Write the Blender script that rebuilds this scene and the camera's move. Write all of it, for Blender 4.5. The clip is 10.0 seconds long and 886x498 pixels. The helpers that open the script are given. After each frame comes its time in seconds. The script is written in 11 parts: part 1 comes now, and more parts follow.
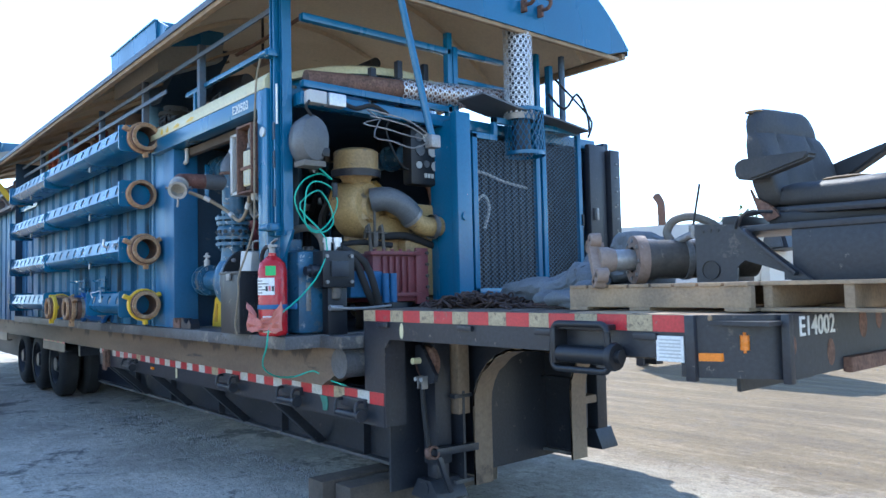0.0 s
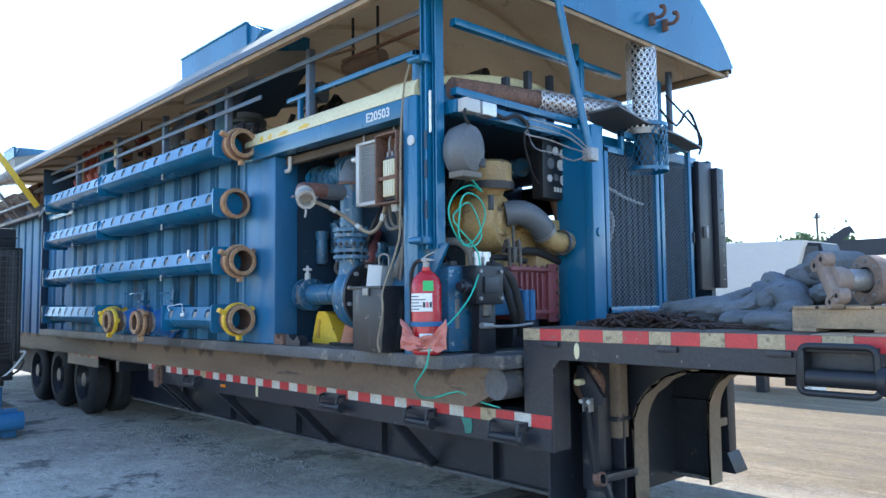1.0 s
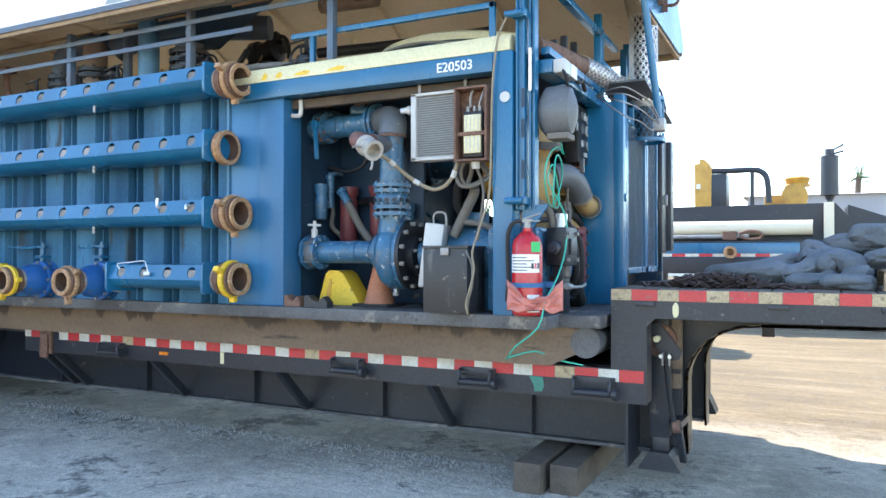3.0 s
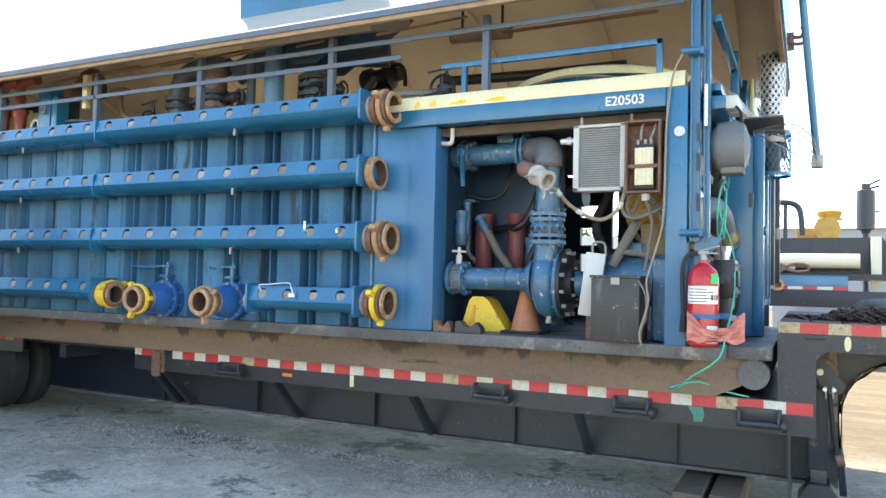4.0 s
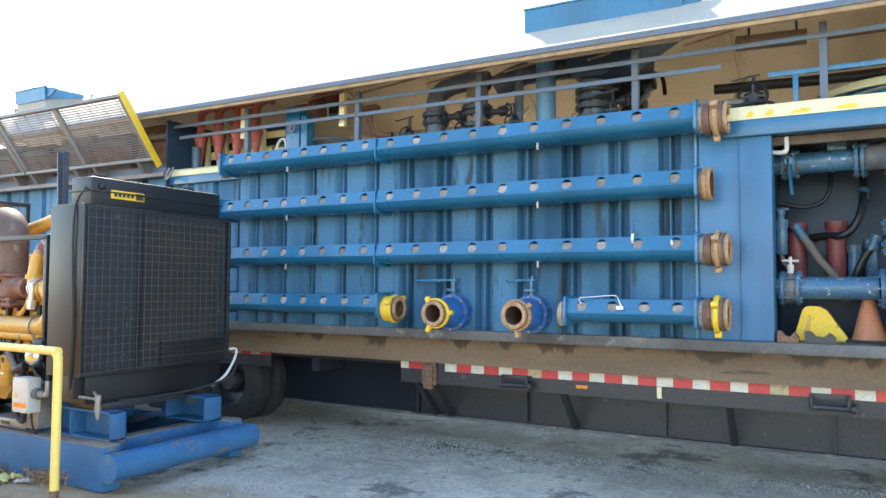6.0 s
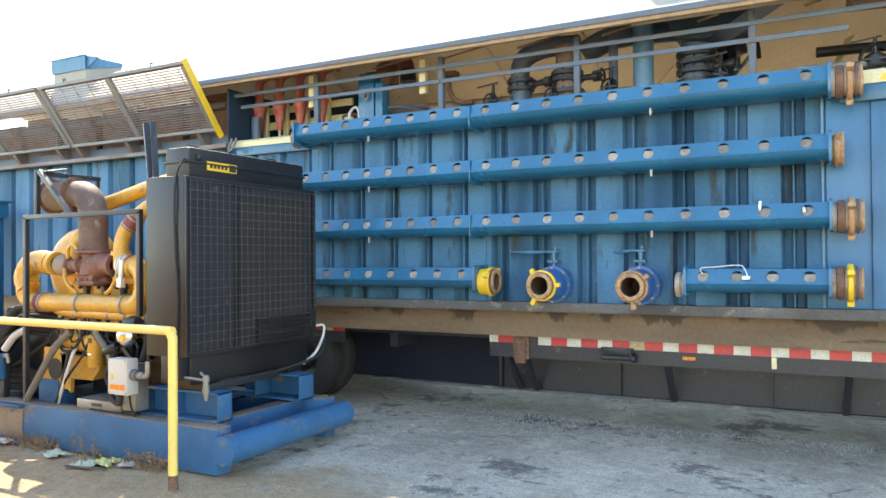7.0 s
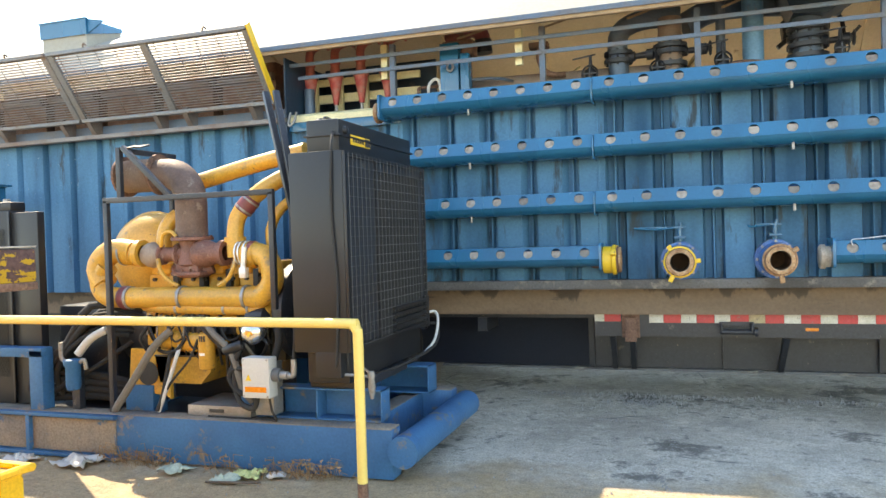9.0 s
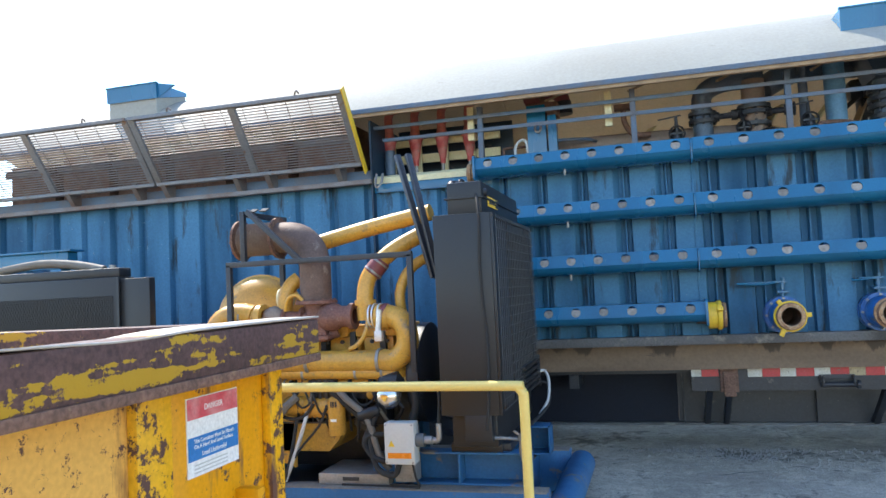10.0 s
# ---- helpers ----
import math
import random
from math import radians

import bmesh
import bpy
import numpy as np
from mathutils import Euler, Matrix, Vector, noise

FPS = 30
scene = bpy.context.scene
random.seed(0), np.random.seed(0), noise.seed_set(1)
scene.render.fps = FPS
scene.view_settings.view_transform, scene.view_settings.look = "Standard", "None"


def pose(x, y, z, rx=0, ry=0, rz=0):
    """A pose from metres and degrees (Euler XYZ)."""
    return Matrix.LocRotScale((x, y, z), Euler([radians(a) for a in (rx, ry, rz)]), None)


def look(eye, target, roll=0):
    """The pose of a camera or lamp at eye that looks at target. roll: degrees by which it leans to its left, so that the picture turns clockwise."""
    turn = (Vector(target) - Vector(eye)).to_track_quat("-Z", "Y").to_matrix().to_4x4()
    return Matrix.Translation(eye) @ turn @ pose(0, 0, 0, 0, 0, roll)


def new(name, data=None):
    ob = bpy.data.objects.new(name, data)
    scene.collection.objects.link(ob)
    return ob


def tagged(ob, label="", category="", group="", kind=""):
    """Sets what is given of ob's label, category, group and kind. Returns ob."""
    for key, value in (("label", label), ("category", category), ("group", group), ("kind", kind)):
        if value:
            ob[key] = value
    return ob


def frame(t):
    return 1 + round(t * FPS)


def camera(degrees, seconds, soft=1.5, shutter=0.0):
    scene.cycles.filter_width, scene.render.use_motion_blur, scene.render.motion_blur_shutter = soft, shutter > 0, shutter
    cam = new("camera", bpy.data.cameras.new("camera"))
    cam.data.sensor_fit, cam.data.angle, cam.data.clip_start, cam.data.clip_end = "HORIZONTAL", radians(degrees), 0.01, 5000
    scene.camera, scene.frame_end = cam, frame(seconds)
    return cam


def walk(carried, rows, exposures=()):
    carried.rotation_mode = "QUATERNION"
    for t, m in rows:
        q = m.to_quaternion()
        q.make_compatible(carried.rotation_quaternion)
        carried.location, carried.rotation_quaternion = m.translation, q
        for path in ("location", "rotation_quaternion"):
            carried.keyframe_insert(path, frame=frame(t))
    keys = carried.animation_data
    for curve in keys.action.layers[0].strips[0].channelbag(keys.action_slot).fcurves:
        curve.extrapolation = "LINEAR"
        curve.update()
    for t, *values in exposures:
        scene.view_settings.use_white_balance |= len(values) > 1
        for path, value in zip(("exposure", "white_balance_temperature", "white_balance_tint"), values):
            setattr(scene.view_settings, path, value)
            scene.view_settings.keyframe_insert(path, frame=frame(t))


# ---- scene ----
cam = camera(61.7, 10.0)
PATH = [
    (0.0, (0.064, 0.134, 1.570), (-1.279, 1.268, 1.659), -1.3),
    (0.5, (-0.438, -0.341, 1.597), (-1.759, 0.816, 1.714), -0.3),
    (1.0, (-0.962, -0.705, 1.600), (-2.243, 0.495, 1.725), -0.6),
    (1.5, (-1.512, -1.044, 1.589), (-2.676, 0.273, 1.679), 0.2),
    (2.0, (-1.958, -1.430, 1.617), (-2.995, -0.008, 1.661), 0.4),
    (3.5, (-3.423, -2.281, 1.644), (-4.156, -0.681, 1.676), 0.0),
    (4.0, (-3.934, -2.603, 1.652), (-4.712, -1.025, 1.727), 1.3),
    (4.5, (-4.411, -2.899, 1.668), (-5.216, -1.338, 1.769), 1.5),
    (5.0, (-4.975, -3.102, 1.662), (-5.800, -1.554, 1.798), -0.1),
    (5.5, (-5.490, -3.415, 1.672), (-6.353, -1.886, 1.790), 0.4),
    (7.0, (-7.084, -4.038, 1.679), (-7.902, -2.480, 1.700), -0.4),
    (7.5, (-7.652, -4.139, 1.708), (-8.435, -2.563, 1.718), -2.1),
    (8.0, (-8.195, -4.358, 1.691), (-8.911, -2.750, 1.675), -1.4),
    (8.5, (-8.738, -4.496, 1.680), (-9.421, -2.875, 1.646), -1.7),
    (9.0, (-9.301, -4.576, 1.703), (-9.855, -2.906, 1.676), -1.8),
    (9.5, (-9.845, -4.836, 1.749), (-10.361, -3.153, 1.766), -2.6),
    (10.0, (-10.516, -4.974, 1.797), (-10.994, -3.282, 1.897), -2.8),
]
EXPOSURES = [(0.0, 1.65, 5750, 10), (1.0, 1.78, 5950, 10), (1.5, 1.84, 6150, 10), (2.2, 2.25, 6600, 10), (3.5, 2.33, 7050, 10), (4.0, 2.4, 7600, 10),
             (4.8, 2.62, 7850, 10), (5.6, 2.54, 7350, 10), (7.2, 2.56, 8500, 10), (8.0, 2.52, 8600, 10), (9.0, 2.45, 8700, 10), (9.5, 2.2, 7900, 10), (10.0, 1.87, 6700, 10)]
walk(cam, [(t, look(eye, target, roll)) for t, eye, target, roll in PATH], EXPOSURES)

# ---- world, sun and exposure ----
SUN_WAY = Vector((0.70, -0.50, -1.0)).normalized()
world = bpy.data.worlds.new("world")
scene.world = world
world.use_nodes = True
wn = world.node_tree.nodes
sky = wn.new("ShaderNodeTexSky")
sky.sky_type = 'NISHITA'
sky.sun_disc = False
sky.sun_elevation = radians(49.3)
sky.sun_rotation = radians(-54.5)
sky.dust_density = 0.0
sky.air_density = 1.0
sky.ozone_density = 2.2
world.node_tree.links.new(sky.outputs[0], wn["Background"].inputs[0])
wn["Background"].inputs[1].default_value = 0.15
sun = new("sun", bpy.data.lights.new("sun", 'SUN'))
sun.data.energy = 2.5
sun.data.angle = radians(0.6)
sun.data.color = (1.0, 0.95, 0.86)
sun.rotation_mode = 'QUATERNION'
sun.rotation_quaternion = SUN_WAY.to_track_quat('-Z', 'Y')
sun.location = (-20, 12, 20)

# ---- materials ----


def mat(name, base, rough=0.5, metal=0.0, second=None, amount=0.35, scale=3.0, fine=40.0, bump=0.15, dirt=None, dirt_amount=0.0,
        streak=False, per_object=0.0, spec=0.5, grit=0.13, chip=None, chip_amount=0.3):
    """A surface with two scales of variation, wear patches and a fine relief, all in metres of object space."""
    m = bpy.data.materials.new(name)
    m.use_nodes = True
    n, l = m.node_tree.nodes, m.node_tree.links
    b = n["Principled BSDF"]
    b.inputs["Roughness"].default_value = rough
    b.inputs["Metallic"].default_value = metal
    b.inputs["Specular IOR Level"].default_value = spec
    co = n.new("ShaderNodeTexCoord")
    mp = n.new("ShaderNodeMapping")
    l.new(co.outputs["Object"], mp.inputs["Vector"])
    if streak:
        mp.inputs["Scale"].default_value = (1.0, 1.0, 0.18)
    big = n.new("ShaderNodeTexNoise")
    big.inputs["Scale"].default_value = scale
    big.inputs["Detail"].default_value = 6
    l.new(mp.outputs[0], big.inputs["Vector"])
    small = n.new("ShaderNodeTexNoise")
    small.inputs["Scale"].default_value = fine
    small.inputs["Detail"].default_value = 4
    l.new(co.outputs["Object"], small.inputs["Vector"])
    if second is None:
        second = tuple(c * 0.6 for c in base)
    ramp = n.new("ShaderNodeMapRange")
    ramp.inputs["From Min"].default_value = 0.42
    ramp.inputs["From Max"].default_value = 0.68
    ramp.inputs["To Max"].default_value = amount
    l.new(big.outputs["Fac"], ramp.inputs["Value"])
    mix = n.new("ShaderNodeMix")
    mix.data_type = 'RGBA'
    mix.inputs[6].default_value = (*base, 1)
    mix.inputs[7].default_value = (*second, 1)
    l.new(ramp.outputs[0], mix.inputs[0])
    out = mix.outputs[2]
    grain = n.new("ShaderNodeMapRange")
    grain.inputs["From Min"].default_value = 0.3
    grain.inputs["From Max"].default_value = 0.7
    grain.inputs["To Min"].default_value = 1.0 - grit
    grain.inputs["To Max"].default_value = 1.0 + grit
    l.new(small.outputs["Fac"], grain.inputs["Value"])
    hue = n.new("ShaderNodeMix")
    hue.data_type = 'RGBA'
    hue.blend_type = 'MULTIPLY'
    hue.inputs[0].default_value = 1.0
    l.new(out, hue.inputs[6])
    l.new(grain.outputs[0], hue.inputs[7])
    out = hue.outputs[2]
    if dirt is not None:
        patch = n.new("ShaderNodeTexNoise")
        patch.inputs["Scale"].default_value = scale * 2.3
        patch.inputs["Detail"].default_value = 9
        patch.inputs["Roughness"].default_value = 0.68
        l.new(mp.outputs[0], patch.inputs["Vector"])
        cut = n.new("ShaderNodeMapRange")
        cut.inputs["From Min"].default_value = 0.68 - 0.3 * dirt_amount
        cut.inputs["From Max"].default_value = 0.74 - 0.25 * dirt_amount
        l.new(patch.outputs["Fac"], cut.inputs["Value"])
        dm = n.new("ShaderNodeMix")
        dm.data_type = 'RGBA'
        dm.inputs[7].default_value = (*dirt, 1)
        l.new(cut.outputs[0], dm.inputs[0])
        l.new(out, dm.inputs[6])
        out = dm.outputs[2]
    if chip is not None:
        nick = n.new("ShaderNodeTexNoise")
        nick.inputs["Scale"].default_value = 17
        nick.inputs["Detail"].default_value = 8
        nick.inputs["Roughness"].default_value = 0.75
        l.new(co.outputs["Object"], nick.inputs["Vector"])
        nc = n.new("ShaderNodeMapRange")
        nc.inputs["From Min"].default_value = 0.69 - 0.2 * chip_amount
        nc.inputs["From Max"].default_value = 0.705 - 0.2 * chip_amount
        l.new(nick.outputs["Fac"], nc.inputs["Value"])
        cm = n.new("ShaderNodeMix")
        cm.data_type = 'RGBA'
        cm.inputs[7].default_value = (*chip, 1)
        l.new(nc.outputs[0], cm.inputs[0])
        l.new(out, cm.inputs[6])
        out = cm.outputs[2]
    if per_object:
        info = n.new("ShaderNodeObjectInfo")
        vary = n.new("ShaderNodeMapRange")
        vary.inputs["To Min"].default_value = 1 - per_object
        vary.inputs["To Max"].default_value = 1 + per_object
        l.new(info.outputs["Random"], vary.inputs["Value"])
        pm = n.new("ShaderNodeMix")
        pm.data_type = 'RGBA'
        pm.blend_type = 'MULTIPLY'
        pm.inputs[0].default_value = 1.0
        l.new(out, pm.inputs[6])
        l.new(vary.outputs[0], pm.inputs[7])
        out = pm.outputs[2]
    l.new(out, b.inputs["Base Color"])
    rr = n.new("ShaderNodeMapRange")
    rr.inputs["To Min"].default_value = max(0.05, rough - 0.12)
    rr.inputs["To Max"].default_value = min(1.0, rough + 0.15)
    l.new(big.outputs["Fac"], rr.inputs["Value"])
    l.new(rr.outputs[0], b.inputs["Roughness"])
    if bump:
        bp = n.new("ShaderNodeBump")
        bp.inputs["Strength"].default_value = bump
        bp.inputs["Distance"].default_value = 0.01
        l.new(small.outputs["Fac"], bp.inputs["Height"])
        l.new(bp.outputs[0], b.inputs["Normal"])
    return m


def scraped(name, under, over):
    """Bare rusted metal with ragged level scraps of old paint left on it."""
    m = mat(name, under, 0.7, 0.1, tuple(c * 1.7 for c in under), 0.8, 6, 60, 0.25, grit=0.35)
    n, l = m.node_tree.nodes, m.node_tree.links
    b = n["Principled BSDF"]
    old = b.inputs["Base Color"].links[0].from_socket
    co = n.new("ShaderNodeTexCoord")
    mp = n.new("ShaderNodeMapping")
    mp.inputs["Scale"].default_value = (1.6, 1.6, 11.0)
    l.new(co.outputs["Object"], mp.inputs["Vector"])
    nz = n.new("ShaderNodeTexNoise")
    nz.inputs["Scale"].default_value = 1.6
    nz.inputs["Detail"].default_value = 3
    l.new(mp.outputs[0], nz.inputs["Vector"])
    rag = n.new("ShaderNodeTexNoise")
    rag.inputs["Scale"].default_value = 26
    rag.inputs["Detail"].default_value = 8
    rag.inputs["Roughness"].default_value = 0.7
    l.new(co.outputs["Object"], rag.inputs["Vector"])
    both = n.new("ShaderNodeMath")
    both.operation = 'MULTIPLY_ADD'
    both.inputs[1].default_value = 0.45
    l.new(rag.outputs["Fac"], both.inputs[0])
    l.new(nz.outputs["Fac"], both.inputs[2])
    cut = n.new("ShaderNodeMapRange")
    cut.inputs["From Min"].default_value = 0.795
    cut.inputs["From Max"].default_value = 0.81
    l.new(both.outputs[0], cut.inputs["Value"])
    mx = n.new("ShaderNodeMix")
    mx.data_type = 'RGBA'
    mx.inputs[7].default_value = (*over, 1)
    l.new(cut.outputs[0], mx.inputs[0])
    l.new(old, mx.inputs[6])
    l.new(mx.outputs[2], b.inputs["Base Color"])
    return m


BLUE = mat("blue_paint", (0.009, 0.125, 0.25), 0.26, 0.0, (0.006, 0.08, 0.165), 0.6, 1.8, 60, 0.04, (0.05, 0.085, 0.105), 0.12, True, grit=0.06, chip=(0.24, 0.31, 0.36), chip_amount=0.1, spec=0.6)
BLUE_WALL = mat("faded_blue_wall", (0.058, 0.185, 0.320), 0.55, 0.0, (0.012, 0.066, 0.135), 0.95, 1.9, 50, 0.06, (0.032, 0.055, 0.075), 0.40, True, spec=0.2, grit=0.1, chip=(0.20, 0.29, 0.35), chip_amount=0.14)
BLUE_PILLAR = mat("bright_blue_pillar", (0.030, 0.165, 0.335), 0.36, 0.0, (0.016, 0.085, 0.175), 0.9, 1.3, 50, 0.03, (0.04, 0.12, 0.20), 0.18, True, grit=0.06)
# Blue darkened so that the shade of interiors and recesses is in the colour.
BLUE_SHADE = mat("shade_dark_blue", (0.012, 0.036, 0.068), 0.5, 0.0, None, 0.6, 2, 50, 0.1, (0.10, 0.10, 0.095), 0.2)
BLUE_PUMP = mat("chipped_blue_pump_paint", (0.035, 0.125, 0.22), 0.3, 0.0, (0.028, 0.085, 0.145), 0.7, 5, 40, 0.12, (0.11, 0.12, 0.125), 0.4, grit=0.15, chip=(0.40, 0.42, 0.42), chip_amount=0.42)
BLUE_SKID = mat("royal_blue_skid_paint", (0.030, 0.130, 0.275), 0.5, 0.0, (0.018, 0.070, 0.165), 0.6, 2, 50, 0.1, (0.19, 0.155, 0.12), 0.34, spec=0.3, grit=0.1)
DUSTY_BLUE = mat("dust_covered_blue_steel", (0.25, 0.205, 0.16), 0.85, 0.0, (0.13, 0.125, 0.13), 0.8, 2.5, 60, 0.2, (0.035, 0.11, 0.22), 0.3, spec=0.2, grit=0.2)
BLACK = mat("black_frame_paint", (0.019, 0.022, 0.030), 0.40, 0.0, (0.028, 0.029, 0.034), 0.7, 2.5, 50, 0.12, (0.10, 0.088, 0.075), 0.16, grit=0.22, chip=(0.18, 0.16, 0.13), chip_amount=0.2)
# Darker copy of the frame black: deep shade under the trailer, put into colour.
NAVY_SHADE = mat("navy_deep_shade_frame", (0.006, 0.009, 0.018), 0.6, 0.0, (0.012, 0.013, 0.018), 0.6, 2, 50, 0.1, spec=0.25)
WIRE = mat("dull_grey_wire", (0.085, 0.088, 0.092), 0.4, 0.2)
BLACK_GLOSS = mat("satin_black_paint", (0.009, 0.010, 0.013), 0.42, 0.0, (0.020, 0.020, 0.022), 0.4, 2, 60, 0.05)
RUBBER = mat("black_rubber", (0.015, 0.015, 0.016), 0.8, 0.0, (0.034, 0.032, 0.030), 0.6, 6, 60, 0.25)
STEEL = mat("worn_grey_steel", (0.30, 0.295, 0.29), 0.45, 0.5, (0.19, 0.175, 0.155), 0.7, 5, 60, 0.12, (0.17, 0.12, 0.08), 0.2)
ALUMINIUM = mat("brushed_aluminium", (0.66, 0.67, 0.68), 0.35, 0.5, (0.5, 0.5, 0.5), 0.4, 8, 90, 0.05)
WHITE = mat("white_paint", (0.72, 0.72, 0.70), 0.45, 0.0, (0.55, 0.54, 0.50), 0.4, 3, 50, 0.05)
CREAM = mat("cream_paint", (0.66, 0.60, 0.36), 0.5, 0.0, (0.55, 0.49, 0.30), 0.5, 2.5, 50, 0.1, (0.42, 0.39, 0.30), 0.12, grit=0.1)
LINING = mat("cream_roof_lining", (0.64, 0.53, 0.38), 0.75, 0.0, (0.46, 0.36, 0.24), 0.7, 0.9, 30, 0.1, (0.28, 0.21, 0.15), 0.14, grit=0.06)
ROOF = mat("white_roof_sheet", (0.34, 0.33, 0.29), 0.7, 0.0, (0.28, 0.265, 0.225), 0.5, 0.8, 30, 0.05, (0.13, 0.115, 0.09), 0.1, spec=0.2, grit=0.06)
YELLOW = mat("yellow_engine_paint", (0.57, 0.30, 0.045), 0.36, 0.0, (0.40, 0.205, 0.035), 0.7, 4, 60, 0.1, (0.22, 0.155, 0.085), 0.26, grit=0.14, chip=(0.13, 0.09, 0.06), chip_amount=0.25)
YELLOW_RAIL = mat("pale_yellow_rail_paint", (0.74, 0.55, 0.16), 0.35, 0.0, (0.64, 0.47, 0.14), 0.4, 3, 60, 0.04, (0.12, 0.06, 0.03), 0.08, grit=0.04)
# Near-black casting colour that stands in for shade low on the engine.
CASTING_SHADE = mat("shade_dark_casting", (0.030, 0.025, 0.019), 0.5, 0.0, (0.085, 0.055, 0.022), 0.6, 5, 60, 0.3, (0.10, 0.08, 0.06), 0.25, grit=0.2)
YELLOW_BRIGHT = mat("bright_yellow_paint", (0.72, 0.46, 0.03), 0.45, 0.0, (0.60, 0.40, 0.05), 0.5, 5, 60, 0.1, (0.16, 0.085, 0.045), 0.2, grit=0.12, chip=(0.15, 0.08, 0.05), chip_amount=0.3)
RUST = mat("rusty_iron", (0.185, 0.10, 0.07), 0.75, 0.2, (0.10, 0.06, 0.045), 0.7, 9, 60, 0.4, (0.27, 0.165, 0.10), 0.3, grit=0.35)
RUST_LIGHT = mat("tan_rusted_coupling", (0.40, 0.235, 0.12), 0.65, 0.1, (0.24, 0.12, 0.06), 0.8, 14, 70, 0.4, (0.46, 0.36, 0.23), 0.4, grit=0.28, chip=(0.09, 0.05, 0.032), chip_amount=0.35)
BROWN_BEAM = mat("dust_brown_beam", (0.27, 0.20, 0.135), 0.7, 0.0, (0.15, 0.105, 0.07), 0.9, 0.7, 40, 0.2, (0.035, 0.028, 0.023), 0.42, grit=0.14)
WOOD = mat("weathered_pallet_wood", (0.36, 0.255, 0.155), 0.85, 0.0, (0.20, 0.155, 0.11), 0.7, 6, 70, 0.35, None, 0, False, 0.2)
TIMBER = mat("dark_oily_timber", (0.11, 0.085, 0.065), 0.85, 0.0, (0.055, 0.045, 0.038), 0.7, 5, 60, 0.4)
RED = mat("red_reflective_tape", (0.50, 0.035, 0.04), 0.35, 0.0, (0.36, 0.04, 0.045), 0.5, 8, 90, 0.05, (0.30, 0.22, 0.20), 0.12, grit=0.15, chip=(0.22, 0.12, 0.10), chip_amount=0.4)
TAPE_WHITE = mat("white_reflective_tape", (0.58, 0.56, 0.50), 0.45, 0.0, (0.42, 0.38, 0.29), 0.6, 9, 90, 0.05, (0.20, 0.16, 0.12), 0.22, spec=0.3, grit=0.15, chip=(0.22, 0.18, 0.14), chip_amount=0.3)
TAPE_WORN = mat("worn_cream_tape", (0.40, 0.31, 0.185), 0.6, 0.0, (0.46, 0.37, 0.23), 0.7, 14, 90, 0.1, (0.16, 0.12, 0.08), 0.34, grit=0.2, chip=(0.22, 0.17, 0.11), chip_amount=0.55)
RED_PAINT = mat("red_extinguisher_paint", (0.44, 0.012, 0.018), 0.25, 0.0, (0.33, 0.012, 0.016), 0.3, 5, 60, 0.03)
MAROON = mat("oily_maroon_paint", (0.19, 0.045, 0.05), 0.45, 0.0, (0.13, 0.04, 0.045), 0.6, 6, 60, 0.15)
RED_PIPE = mat("faded_red_pipe_paint", (0.40, 0.10, 0.075), 0.55, 0.0, (0.28, 0.10, 0.08), 0.5, 4, 50, 0.1)
GREY_CLOTH = mat("grey_tarp_cloth", (0.150, 0.164, 0.178), 0.9, 0.0, (0.065, 0.075, 0.08), 0.6, 5, 90, 0.3)
VINYL = mat("worn_black_vinyl", (0.032, 0.033, 0.036), 0.6, 0.0, (0.06, 0.057, 0.052), 0.7, 6, 80, 0.25, (0.15, 0.13, 0.10), 0.15)
ORANGE_LENS = mat("orange_marker_lens", (0.75, 0.22, 0.02), 0.25, 0.0, (0.6, 0.16, 0.02), 0.4, 8, 80, 0.05)
GREEN_HOSE = mat("green_cable", (0.03, 0.42, 0.30), 0.4, 0.0, None, 0.2, 6, 60, 0.0)
CHALK = mat("chalky_white_plastic", (0.40, 0.375, 0.33), 0.7, 0.0, (0.28, 0.25, 0.21), 0.6, 6, 60, 0.15, (0.16, 0.12, 0.085), 0.25, grit=0.15)
HOSE_TAN = mat("dusty_tan_hose", (0.26, 0.21, 0.14), 0.7, 0.0, (0.22, 0.18, 0.13), 0.6, 12, 90, 0.2, (0.10, 0.085, 0.07), 0.25)
HOSE = mat("dusty_grey_hose", (0.15, 0.135, 0.115), 0.7, 0.0, (0.14, 0.125, 0.10), 0.5, 9, 80, 0.2)
PINK_CLOTH = mat("faded_red_rag", (0.55, 0.20, 0.16), 0.9, 0.0, (0.42, 0.15, 0.12), 0.6, 9, 90, 0.3)
CONE = mat("dusty_orange_cone", (0.42, 0.16, 0.08), 0.7, 0.0, (0.28, 0.12, 0.07), 0.6, 6, 60, 0.1)
CHAIN = mat("rusty_brown_chain", (0.085, 0.055, 0.045), 0.6, 0.5, (0.05, 0.035, 0.03), 0.6, 12, 70, 0.2)
PLATFORM = mat("worn_deck_plate", (0.105, 0.104, 0.106), 0.55, 0.1, (0.048, 0.045, 0.044), 0.9, 2, 60, 0.3, (0.22, 0.195, 0.165), 0.36, grit=0.2, chip=(0.06, 0.05, 0.045), chip_amount=0.35)
GREY_BOX = mat("grey_plastic", (0.11, 0.118, 0.125), 0.45, 0.0, (0.08, 0.083, 0.088), 0.5, 4, 70, 0.08, (0.20, 0.19, 0.17), 0.12)
LIGHT_GREY = mat("light_grey_enclosure", (0.50, 0.50, 0.48), 0.4, 0.0, (0.43, 0.42, 0.39), 0.4, 3, 60, 0.03, (0.26, 0.235, 0.20), 0.1, grit=0.04)
